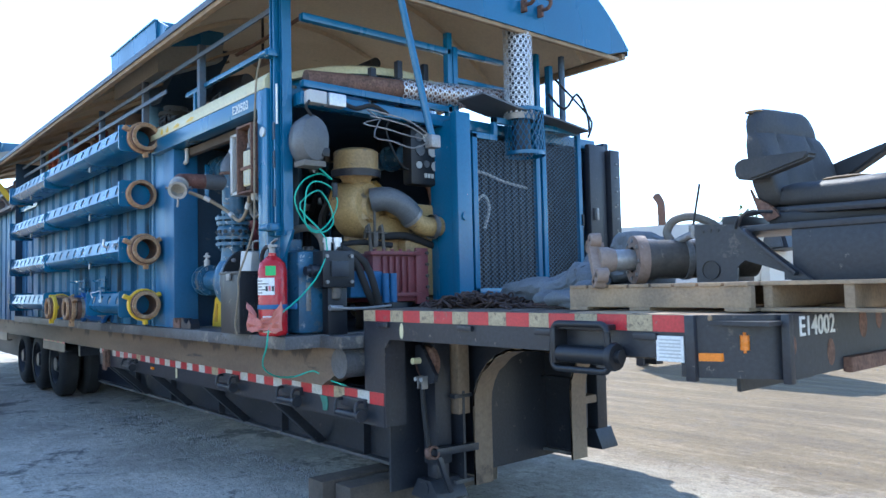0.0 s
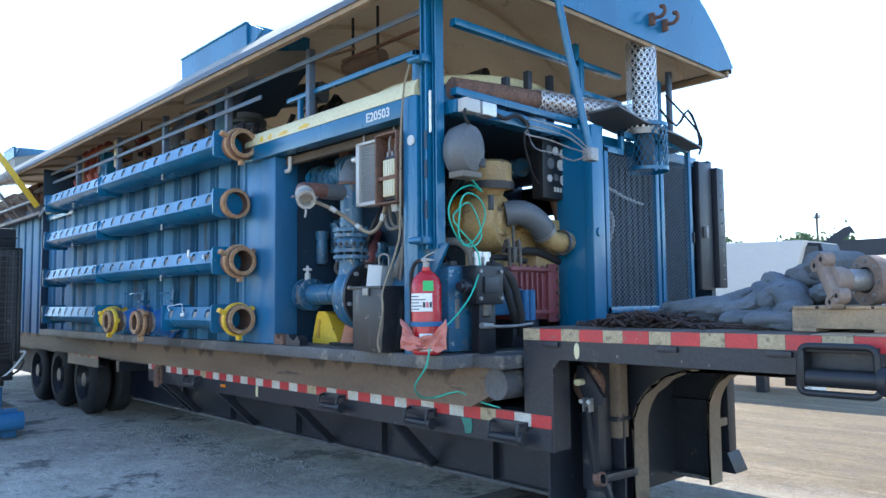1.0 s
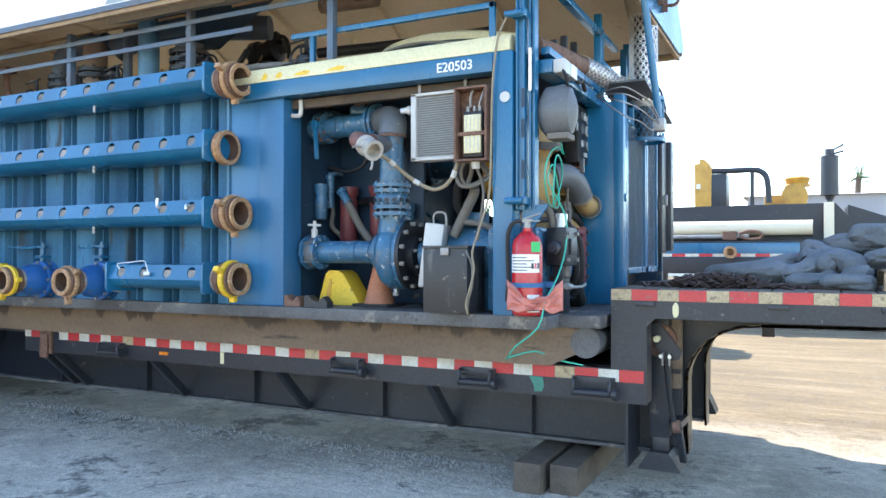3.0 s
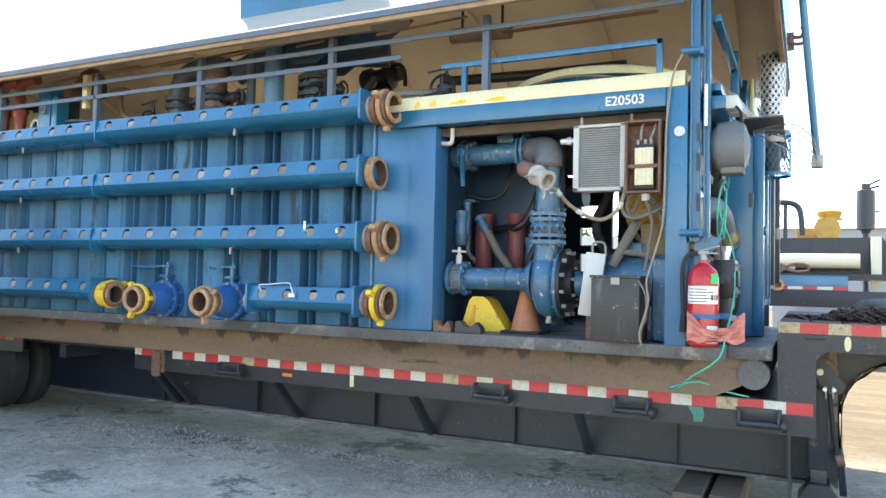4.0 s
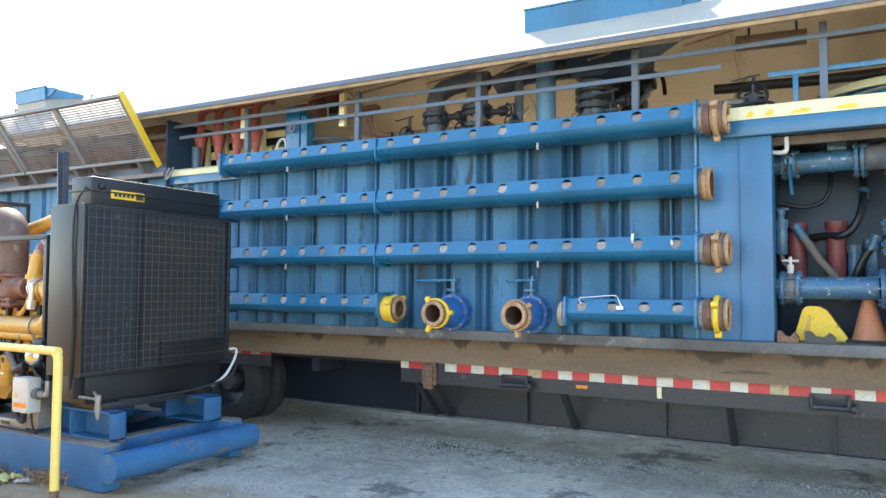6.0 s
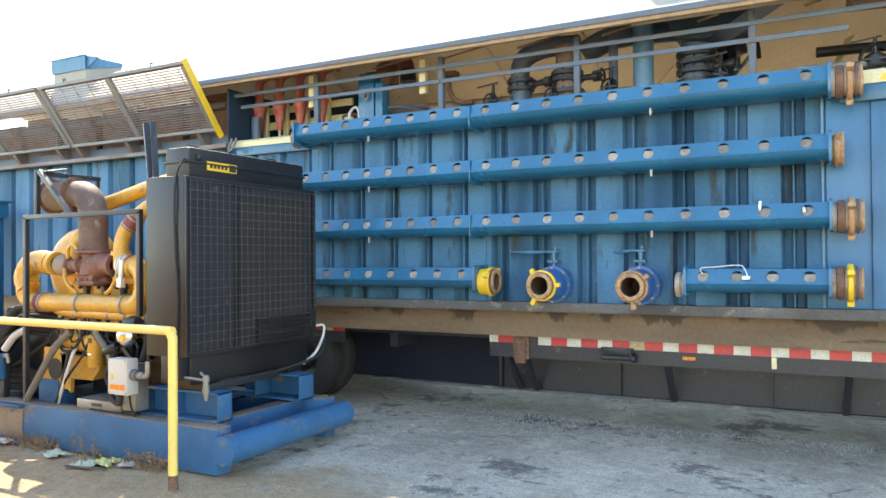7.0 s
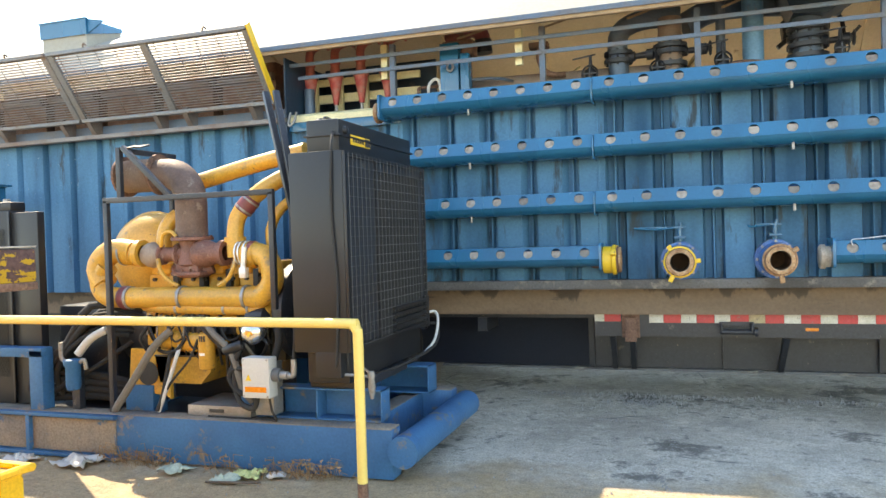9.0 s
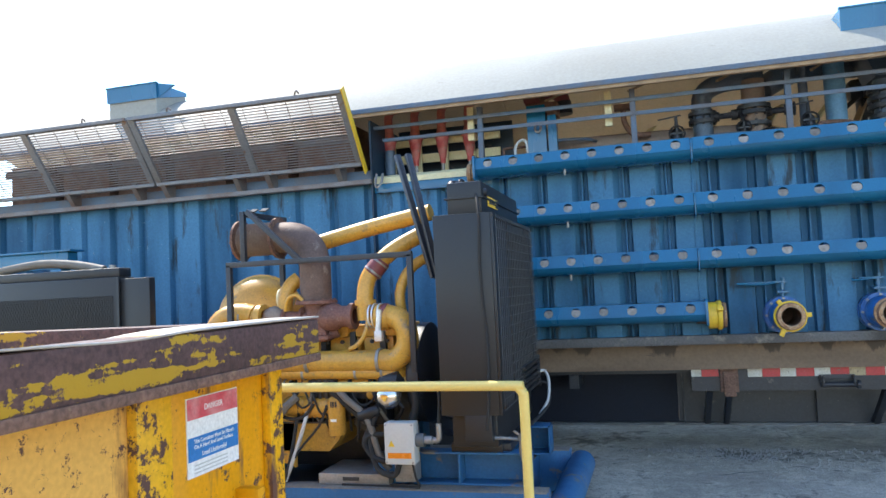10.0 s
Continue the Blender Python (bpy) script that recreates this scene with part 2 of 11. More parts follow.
PAPER = mat("white_label", (0.75, 0.75, 0.73), 0.5, 0.0, (0.66, 0.65, 0.62), 0.3, 8, 80, 0.02)
INK = mat("dark_ink", (0.03, 0.03, 0.03), 0.6, 0.0, None, 0.2, 8, 80, 0.0)
LABEL_RED = mat("faded_label_red", (0.58, 0.07, 0.09), 0.5, 0.0, (0.66, 0.32, 0.32), 0.8, 9, 80, 0.0)
LABEL_BLUE = mat("label_blue", (0.02, 0.17, 0.45), 0.5, 0.0, None, 0.2, 8, 80, 0.0)
LABEL_GREEN = mat("label_green", (0.04, 0.45, 0.12), 0.5, 0.0, None, 0.2, 8, 80, 0.0)
SCREEN_RUST = mat("grey_rusted_screen_steel", (0.20, 0.19, 0.19), 0.6, 0.4, (0.17, 0.10, 0.07), 0.7, 4, 60, 0.2)
GREASY = mat("greasy_dark_steel", (0.10, 0.088, 0.075), 0.5, 0.2, (0.05, 0.045, 0.04), 0.8, 6, 60, 0.2, (0.24, 0.20, 0.16), 0.2, grit=0.15)
VALVE_BLUE = mat("bright_valve_blue", (0.016, 0.115, 0.34), 0.35, 0.0, (0.02, 0.085, 0.22), 0.7, 6, 50, 0.1, (0.10, 0.11, 0.12), 0.3, grit=0.12, chip=(0.30, 0.33, 0.35), chip_amount=0.3)
FIN_GREY = mat("dusty_fin_aluminium", (0.30, 0.30, 0.295), 0.5, 0.2, (0.24, 0.235, 0.22), 0.5, 8, 80, 0.05)
MESH_WIRE = mat("grey_blue_mesh_wire", (0.13, 0.19, 0.25), 0.5, 0.2, (0.09, 0.11, 0.14), 0.5, 6, 60, 0.1)
FRAME_BLUE_GREY = mat("weathered_blue_grey_steel", (0.075, 0.12, 0.18), 0.5, 0.1, (0.13, 0.11, 0.10), 0.6, 4, 60, 0.15)
DUMPSTER = mat("yellow_dumpster_paint", (0.74, 0.315, 0.003), 0.5, 0.0, (0.68, 0.44, 0.16), 0.5, 1.3, 60, 0.08, (0.15, 0.07, 0.04), 0.36, True, spec=0.25, grit=0.08, chip=(0.11, 0.055, 0.04), chip_amount=0.5)
BLUE_TRIM = mat("light_blue_weathered_trim", (0.10, 0.25, 0.40), 0.45, 0.0, (0.05, 0.14, 0.24), 0.7, 3, 50, 0.1, (0.16, 0.14, 0.12), 0.25)
# Pale steel whose lightness is the sun's glare on the dumpster rim.
RIM_GLARE = mat("glare_pale_steel", (0.46, 0.43, 0.39), 0.6, 0.1, (0.30, 0.24, 0.19), 0.7, 3, 60, 0.15, (0.14, 0.08, 0.06), 0.2)
AMBER = mat("grimy_amber_paint", (0.47, 0.255, 0.035), 0.45, 0.0, (0.30, 0.165, 0.035), 0.8, 4, 60, 0.12, (0.10, 0.07, 0.045), 0.35, grit=0.2)
TAN_ENGINE = mat("dust_tan_engine_paint", (0.40, 0.265, 0.105), 0.5, 0.0, (0.27, 0.18, 0.085), 0.8, 4, 60, 0.15, (0.12, 0.09, 0.06), 0.32, grit=0.2)
DUMPSTER_STILE = mat("peeling_dumpster_stile", (0.76, 0.38, 0.006), 0.5, 0.0, (0.66, 0.40, 0.06), 0.5, 2, 60, 0.1, (0.13, 0.06, 0.04), 0.45, True, spec=0.25, grit=0.12, chip=(0.10, 0.05, 0.04), chip_amount=0.8)
EXHAUST = mat("heat_browned_exhaust_steel", (0.150, 0.098, 0.078), 0.65, 0.15, (0.075, 0.045, 0.038), 0.9, 3.0, 60, 0.3, (0.24, 0.19, 0.155), 0.3, grit=0.15)
RUST_PALE = mat("pale_grey_rusted_pipe", (0.27, 0.205, 0.165), 0.7, 0.1, (0.19, 0.125, 0.095), 0.8, 5, 60, 0.3, (0.33, 0.28, 0.23), 0.25, grit=0.1)
CHALKY_PIPE = mat("chalky_pale_pipe", (0.44, 0.38, 0.31), 0.6, 0.1, (0.28, 0.21, 0.15), 0.7, 12, 70, 0.25, (0.20, 0.115, 0.07), 0.3, grit=0.2)
RUST_RED = mat("red_brown_turbo_rust", (0.19, 0.085, 0.065), 0.65, 0.15, (0.12, 0.06, 0.05), 0.8, 8, 60, 0.35, (0.26, 0.17, 0.13), 0.3, grit=0.25)
SCREEN_FRAME = mat("weathered_grey_screen_frame", (0.15, 0.165, 0.185), 0.5, 0.1, (0.19, 0.16, 0.135), 0.7, 3, 60, 0.15, (0.14, 0.085, 0.06), 0.3, grit=0.2)
CHROME = mat("dull_chrome", (0.62, 0.62, 0.62), 0.16, 0.95, (0.45, 0.44, 0.42), 0.5, 9, 60, 0.05)
GREEN_PAINT = mat("spilt_green_paint", (0.03, 0.22, 0.16), 0.5, 0.0, (0.05, 0.12, 0.10), 0.6, 14, 60, 0.05)
BORE = mat("dark_rusted_bore", (0.115, 0.062, 0.04), 0.85, 0.1, (0.06, 0.035, 0.025), 0.7, 10, 60, 0.4)
DUMPSTER_RIM = scraped("rusted_dumpster_rim", (0.070, 0.036, 0.032), (0.42, 0.245, 0.012))


def oiled(m):
    """Adds dark oil that has run down in uneven tongues from the top of the beam."""
    n, l = m.node_tree.nodes, m.node_tree.links
    b = n["Principled BSDF"]
    old = b.inputs["Base Color"].links[0].from_socket
    co = n.new("ShaderNodeTexCoord")
    sep = n.new("ShaderNodeSeparateXYZ")
    l.new(co.outputs["Object"], sep.inputs[0])
    reach = n.new("ShaderNodeMapping")
    reach.inputs["Scale"].default_value = (1.0, 1.0, 0.25)
    l.new(co.outputs["Object"], reach.inputs["Vector"])
    tongues = n.new("ShaderNodeTexNoise")
    tongues.inputs["Scale"].default_value = 2.6
    tongues.inputs["Detail"].default_value = 7
    tongues.inputs["Roughness"].default_value = 0.62
    l.new(reach.outputs[0], tongues.inputs["Vector"])
    run = n.new("ShaderNodeMath")
    run.operation = 'MULTIPLY_ADD'
    run.inputs[1].default_value = 0.75
    l.new(tongues.outputs["Fac"], run.inputs[0])
    l.new(sep.outputs[2], run.inputs[2])
    cut = n.new("ShaderNodeMapRange")
    cut.inputs["From Min"].default_value = 0.585
    cut.inputs["From Max"].default_value = 0.625
    cut.inputs["To Max"].default_value = 0.9
    l.new(run.outputs[0], cut.inputs["Value"])
    mx = n.new("ShaderNodeMix")
    mx.data_type = 'RGBA'
    mx.inputs[7].default_value = (0.045, 0.03, 0.022, 1)
    l.new(cut.outputs[0], mx.inputs[0])
    l.new(old, mx.inputs[6])
    l.new(mx.outputs[2], b.inputs["Base Color"])
    return m


SKID_BEAM = oiled(mat("oil_run_skid_beam", (0.185, 0.125, 0.080), 0.6, 0.0, (0.105, 0.068, 0.045), 0.95, 1.6, 40, 0.2, (0.05, 0.038, 0.03), 0.30, grit=0.12))
SKID_BEAM.node_tree.nodes["Mapping"].inputs["Scale"].default_value = (0.3, 1.0, 2.2)


def ground_material():
    m = bpy.data.materials.new("dusty_yard_ground")
    m.use_nodes = True
    n, l = m.node_tree.nodes, m.node_tree.links
    b = n["Principled BSDF"]
    b.inputs["Roughness"].default_value = 0.9
    co = n.new("ShaderNodeTexCoord")
    sep = n.new("ShaderNodeSeparateXYZ")
    l.new(co.outputs["Object"], sep.inputs[0])

    def noise(scale, detail=6, rough=0.6):
        t = n.new("ShaderNodeTexNoise")
        t.inputs["Scale"].default_value = scale
        t.inputs["Detail"].default_value = detail
        t.inputs["Roughness"].default_value = rough
        l.new(co.outputs["Object"], t.inputs["Vector"])
        return t.outputs["Fac"]

    def span(v, a, c, lo=0.0, hi=1.0):
        r = n.new("ShaderNodeMapRange")
        r.inputs["From Min"].default_value, r.inputs["From Max"].default_value = a, c
        r.inputs["To Min"].default_value, r.inputs["To Max"].default_value = lo, hi
        l.new(v, r.inputs["Value"])
        return r.outputs[0]

    def blend(f, a, c, kind='MIX'):
        x = n.new("ShaderNodeMix")
        x.data_type = 'RGBA'
        x.blend_type = kind
        for sock, v in ((0, f), (6, a), (7, c)):
            if isinstance(v, (tuple, float)):
                x.inputs[sock].default_value = v
            else:
                l.new(v, x.inputs[sock])
        return x.outputs[2]

    def add(a, c):
        x = n.new("ShaderNodeMath")
        l.new(a, x.inputs[0])
        l.new(c, x.inputs[1])
        return x.outputs[0]
    asphalt = blend(span(noise(0.55, 9, 0.65), 0.42, 0.58), (0.40, 0.382, 0.358, 1), (0.62, 0.60, 0.572, 1))
    asphalt = blend(span(noise(1.9, 9, 0.72), 0.50, 0.62, 0, 0.8), asphalt, (0.66, 0.635, 0.59, 1))
    asphalt = blend(span(noise(1.1, 10, 0.78), 0.535, 0.60, 0, 0.9), asphalt, (0.14, 0.14, 0.14, 1))
    asphalt = blend(span(noise(4.5, 8, 0.7), 0.60, 0.66, 0, 0.7), asphalt, (0.12, 0.12, 0.12, 1))
    asphalt = blend(span(noise(38, 3), 0.62, 0.70, 0, 0.5), asphalt, (0.66, 0.65, 0.62, 1))
    asphalt = blend(span(noise(27, 3), 0.64, 0.70, 0, 0.7), asphalt, (0.16, 0.155, 0.15, 1))
    asphalt = blend(1.0, asphalt, (0.80, 0.75, 0.65, 1), 'MULTIPLY')
    warp = n.new("ShaderNodeMix")
    warp.data_type = 'VECTOR'
    warp.inputs[0].default_value = 0.22
    wob = n.new("ShaderNodeTexNoise")
    wob.inputs["Scale"].default_value = 1.6
    wob.inputs["Detail"].default_value = 5
    l.new(co.outputs["Object"], wob.inputs["Vector"])
    l.new(co.outputs["Object"], warp.inputs[4])
    l.new(wob.outputs["Color"], warp.inputs[5])
    vor = n.new("ShaderNodeTexVoronoi")
    vor.feature = 'DISTANCE_TO_EDGE'
    vor.inputs["Scale"].default_value = 0.55
    l.new(warp.outputs[1], vor.inputs["Vector"])
    crack = blend(span(vor.outputs["Distance"], 0.002, 0.007, 0.8, 0), (0.0, 0.0, 0.0, 1), span(noise(0.9, 4), 0.53, 0.58))
    asphalt = blend(crack, asphalt, (0.10, 0.10, 0.10, 1))
    sand = blend(span(noise(0.4), 0.35, 0.65), (0.230, 0.166, 0.088, 1), (0.165, 0.118, 0.062, 1))
    sand = blend(span(noise(3, 9, 0.75), 0.50, 0.66, 0, 0.7), sand, (0.16, 0.125, 0.09, 1))
    sand = blend(span(noise(14, 6, 0.7), 0.58, 0.70, 0, 0.6), sand, (0.30, 0.25, 0.19, 1))
    stretch = n.new("ShaderNodeMapping")
    stretch.inputs["Scale"].default_value = (0.16, 1.0, 1.0)
    stretch.inputs["Rotation"].default_value = (0, 0, 0.12)
    l.new(co.outputs["Object"], stretch.inputs["Vector"])
    rut = n.new("ShaderNodeTexNoise")
    rut.inputs["Scale"].default_value = 2.6
    rut.inputs["Detail"].default_value = 7
    rut.inputs["Roughness"].default_value = 0.68
    l.new(stretch.outputs[0], rut.inputs["Vector"])
    sand = blend(span(rut.outputs["Fac"], 0.50, 0.60, 0, 0.6), sand, (0.135, 0.098, 0.058, 1))
    sand = blend(span(rut.outputs["Fac"], 0.46, 0.38, 0, 0.6), sand, (0.28, 0.215, 0.13, 1))
    edge = span(add(sep.outputs[1], span(noise(0.8), 0, 1, -1.2, 1.2)), 4.3, 6.2)
    dirt = span(add(sep.outputs[1], span(noise(1.1, 8), 0, 1, -1.5, 1.5)), 0.95, 0.05, 0, 0.95)
    dust = blend(span(noise(2.2, 9, 0.7), 0.45, 0.65), (0.35, 0.25, 0.14, 1), (0.26, 0.187, 0.11, 1))
    dust = blend(span(noise(20, 6, 0.7), 0.60, 0.68, 0, 0.7), dust, (0.19, 0.15, 0.11, 1))
    ground = blend(edge, asphalt, sand)
    ground = blend(dirt, ground, dust)
    ground = blend(1.0, ground, span(noise(11, 9, 0.8), 0.3, 0.7, 0.72, 1.28), 'MULTIPLY')
    ground = blend(1.0, ground, span(noise(70, 4), 0.3, 0.7, 0.72, 1.28), 'MULTIPLY')
    l.new(ground, b.inputs["Base Color"])
    bp = n.new("ShaderNodeBump")
    bp.inputs["Strength"].default_value = 0.7
    bp.inputs["Distance"].default_value = 0.02
    l.new(add(add(noise(45, 5), span(rut.outputs["Fac"], 0.3, 0.7, 0, 1.1)), span(noise(7, 8), 0, 1, 0, 2)), bp.inputs["Height"])
    l.new(bp.outputs[0], b.inputs["Normal"])
    return m


GROUND = ground_material()

# ---- building helpers ----
BASE = {}


def thing(name, at, label, category, group="", kind=""):
    ob = new(name)
    ob.location = at
    ob.empty_display_size = 0.2
    BASE[ob] = Vector(at)
    return tagged(ob, label, category, group, kind)


def part(name, bm, material, parent=None, label="", smooth=None):
    """Links a bmesh, drawn in world metres, as one mesh under its thing or part."""
    base = BASE.get(parent, Vector((0, 0, 0)))
    if base.length:
        bmesh.ops.translate(bm, verts=bm.verts, vec=-base)
    me = bpy.data.meshes.new(name)
    bm.normal_update()
    bm.to_mesh(me)
    bm.free()
    me.materials.append(material)
    if smooth is not False:
        for p in me.polygons:
            p.use_smooth = True
        me.set_sharp_from_angle(angle=radians(38))
    ob = new(name, me)
    if parent is not None:
        ob.parent = parent
        BASE[ob] = base
    else:
        BASE[ob] = Vector((0, 0, 0))
    return tagged(ob, label)


def pieces(name, bm, material, parent=None, label=""):
    """Links every loose piece of a bmesh as a part of its own."""
    seen = set()
    for first in bm.verts:
        if first in seen:
            continue
        island, todo = [first], [first]
        seen.add(first)
        while todo:
            for e in todo.pop().link_edges:
                v = e.verts[0] if e.verts[1] in seen else e.verts[1]
                if v not in seen:
                    seen.add(v)
                    island.append(v)
                    todo.append(v)
        one = bmesh.new()
        made = {v: one.verts.new(v.co) for v in island}
        done = set()
        for v in island:
            for f in v.link_faces:
                if f not in done:
                    done.add(f)
                    one.faces.new([made[c] for c in f.verts])
        part(name, one, material, parent, label)
    bm.free()


def solo(name, bm, material, label, category, group="", kind=""):
    return tagged(part(name, bm, material), label, category, group, kind)


def B():
    return bmesh.new()


def box(bm, x0, x1, y0, y1, z0, z1, bevel=0.0, m=None):
    r = bmesh.ops.create_cube(bm, size=1.0)
    v = r["verts"]
    bmesh.ops.scale(bm, verts=v, vec=(abs(x1 - x0), abs(y1 - y0), abs(z1 - z0)))
    bmesh.ops.translate(bm, verts=v, vec=((x0 + x1) / 2, (y0 + y1) / 2, (z0 + z1) / 2))
    if m is not None:
        bmesh.ops.transform(bm, matrix=m, verts=v)
    if bevel:
        es = list({e for q in v for e in q.link_edges})
        bmesh.ops.bevel(bm, geom=es, offset=bevel, segments=2, affect='EDGES', profile=0.6)
    return bm


def ring_frame(way):
    way = Vector(way).normalized()
    side = way.orthogonal().normalized()
    return side, way.cross(side)


def cyl(bm, p0, p1, r, seg=20, r1=None, caps=True):
    p0, p1 = Vector(p0), Vector(p1)
    r1 = r if r1 is None else r1
    u, w = ring_frame(p1 - p0)
    a = [bm.verts.new(p0 + (u * math.cos(t) + w * math.sin(t)) * r) for t in (2 * math.pi * i / seg for i in range(seg))]
    c = [bm.verts.new(p1 + (u * math.cos(t) + w * math.sin(t)) * r1) for t in (2 * math.pi * i / seg for i in range(seg))]
    for i in range(seg):
        j = (i + 1) % seg
        bm.faces.new((a[i], a[j], c[j], c[i]))
    if caps:
        bm.faces.new(a[::-1])
        bm.faces.new(c)
    return bm


def lathe(bm, p0, way, profile, seg=24):
    """Turns (distance along, radius) pairs round an axis."""
    p0, way = Vector(p0), Vector(way).normalized()
    u, w = ring_frame(way)
    rings = []
    for d, r in profile:
        rings.append([bm.verts.new(p0 + way * d + (u * math.cos(t) + w * math.sin(t)) * max(r, 1e-4))
                      for t in (2 * math.pi * i / seg for i in range(seg))])
    for a, c in zip(rings, rings[1:]):
        for i in range(seg):
            j = (i + 1) % seg
            bm.faces.new((a[i], a[j], c[j], c[i]))
    return bm


def tube(bm, pts, r, seg=10, caps=True, smooth=3):
    """A round bar along a smoothed line of points."""
    pts = [Vector(p) for p in pts]
    if smooth and len(pts) > 2:
        fine = []
        for i in range(len(pts) - 1):
            p0, p1, p2, p3 = pts[max(i - 1, 0)], pts[i], pts[i + 1], pts[min(i + 2, len(pts) - 1)]
            for k in range(smooth):
                t = k / smooth
                fine.append(0.5 * ((2 * p1) + (p2 - p0) * t + (2 * p0 - 5 * p1 + 4 * p2 - p3) * t * t + (3 * p1 - p0 - 3 * p2 + p3) * t ** 3))
        pts = fine + [pts[-1]]
    side = None
    rings = []
    for i, p in enumerate(pts):
        way = (pts[min(i + 1, len(pts) - 1)] - pts[max(i - 1, 0)]).normalized()
        if side is None:
            side = way.orthogonal().normalized()
        side = (side - way * side.dot(way)).normalized()
        up = way.cross(side)
        rings.append([bm.verts.new(p + (side * math.cos(t) + up * math.sin(t)) * r) for t in (2 * math.pi * k / seg for k in range(seg))])
    for a, c in zip(rings, rings[1:]):
        for i in range(seg):
            j = (i + 1) % seg
            bm.faces.new((a[i], a[j], c[j], c[i]))
    if caps:
        bm.faces.new(rings[0][::-1])
        bm.faces.new(rings[-1])
    return bm


def prism(bm, outline, axis, a, c):
    """A closed outline of pairs, drawn out along an axis from a to c."""
    def at(p, d):
        return {'x': (d, p[0], p[1]), 'y': (p[0], d, p[1]), 'z': (p[0], p[1], d)}[axis]
    lo = [bm.verts.new(at(p, a)) for p in outline]
    hi = [bm.verts.new(at(p, c)) for p in outline]
    bm.faces.new(lo[::-1])
    bm.faces.new(hi)
    k = len(outline)
    for i in range(k):
        j = (i + 1) % k
        bm.faces.new((lo[i], lo[j], hi[j], hi[i]))
    bmesh.ops.recalc_face_normals(bm, faces=bm.faces)
    return bm


def beam(bm, p0, p1, w, h=None, bevel=0.0):
    """A square bar between two points."""
    p0, p1 = Vector(p0), Vector(p1)
    h = w if h is None else h
    d = p1 - p0
    q = d.to_track_quat('Z', 'Y').to_matrix().to_4x4()
    return box(bm, -w / 2, w / 2, -h / 2, h / 2, 0, d.length, bevel, Matrix.Translation(p0) @ q)


def bolts(bm, centre, way, radius, count, r=0.012, length=0.02, turn=0.0):
    centre, way = Vector(centre), Vector(way).normalized()
    u, w = ring_frame(way)
    for i in range(count):
        t = 2 * math.pi * i / count + turn
        p = centre + (u * math.cos(t) + w * math.sin(t)) * radius
        cyl(bm, p, p + way * length, r, 6)
    return bm


def corrugated(bm, x0, x1, z0, z1, y, pitch=0.40, groove=0.11, depth=0.045, thick=0.02):
    """A sheet with upright ribs whose flats lie at y."""
    xs = []
    x = x0
    while x < x1 - 1e-6:
        e = min(x + pitch, x1)
        for d, yy in ((0, y), (pitch - groove, y), (pitch - groove * 0.72, y + depth), (pitch - groove * 0.28, y + depth)):
            if x + d < e:
                xs.append((x + d, yy))
        x += pitch
    xs.append((x1, y))
    outline = xs + [(p, y + depth + thick) for p, _ in ((x1, 0), (x0, 0))]
    return prism(bm, outline, 'z', z0, z1)


def words(name, text, size, m, material, parent, thick=0.002, align='LEFT'):
    """Raised lettering turned into a mesh, at the pose m in world metres."""
    cu = bpy.data.curves.new(name, 'FONT')
    cu.body, cu.size, cu.extrude, cu.align_x = text, size, thick, align
    cu.offset = size * 0.012
    tmp = bpy.data.objects.new(name, cu)
    scene.collection.objects.link(tmp)
    me = bpy.data.meshes.new_from_object(tmp.evaluated_get(bpy.context.evaluated_depsgraph_get()))
    bpy.data.objects.remove(tmp)
    bm = bmesh.new()
    bm.from_mesh(me)
    bpy.data.meshes.remove(me)
    bmesh.ops.transform(bm, matrix=m, verts=bm.verts)
    return part(name, bm, material, parent, smooth=False)


FRONT = pose(0, 0, 0, 90, 0, 0)      # lettering that faces -y
ENDWISE = pose(0, 0, 0, 90, 0, 90)   # lettering that faces +x

# ---- ground ----


def build_ground():
    bm = B()
    n = 60
    for i in range(n + 1):
        for j in range(n + 1):
            # finer towards the middle, reaching the horizon at the rim
            u, v = 2 * i / n - 1, 2 * j / n - 1
            x, y = -7 + 22 * u + 900 * u ** 7, 2 + 22 * v + 900 * v ** 7
            near = max(0.0, 1 - max(abs(x + 7) / 40, abs(y) / 40))
            z = near * 0.035 * (noise.noise((x * 0.35, y * 0.35, 1)) - 0.3)
            bm.verts.new((x, y, z))
    bm.verts.ensure_lookup_table()
    for i in range(n):
        for j in range(n):
            a = i * (n + 1) + j
            bm.faces.new((bm.verts[a], bm.verts[a + n + 1], bm.verts[a + n + 2], bm.verts[a + 1]))
    return tagged(part("ground", bm, GROUND), "grey dusty asphalt yard turning to tan sand behind", "ground", kind="structure")


build_ground()

# ---- flatbed trailer ----
trailer = thing("flatbed_trailer", (-8, 4.2, 0), "black drop-deck trailer with red and white reflective tape", "trailer")


def tape(x0, x1, z0, z1, y, worn=False, start_red=True, red_run=0.163, pale_run=0.142):
    """Red and white strips from x1 down to x0."""
    x, red = x1, start_red
    k = 0
    while x > x0 + 0.02:
        e = max(x - (red_run if red else pale_run), x0)
        bm = B()
        box(bm, e + 0.001, x - 0.001, y - 0.003, y + 0.002, z0, z1)
        m = RED if red else (TAPE_WORN if worn or k % 7 == 3 else TAPE_WHITE)
        part("reflective_strip", bm, m, trailer, "" if red else ("scuffed cream tape" if m is TAPE_WORN else "white tape"), False)
        x, red = e, not red
        k += 1


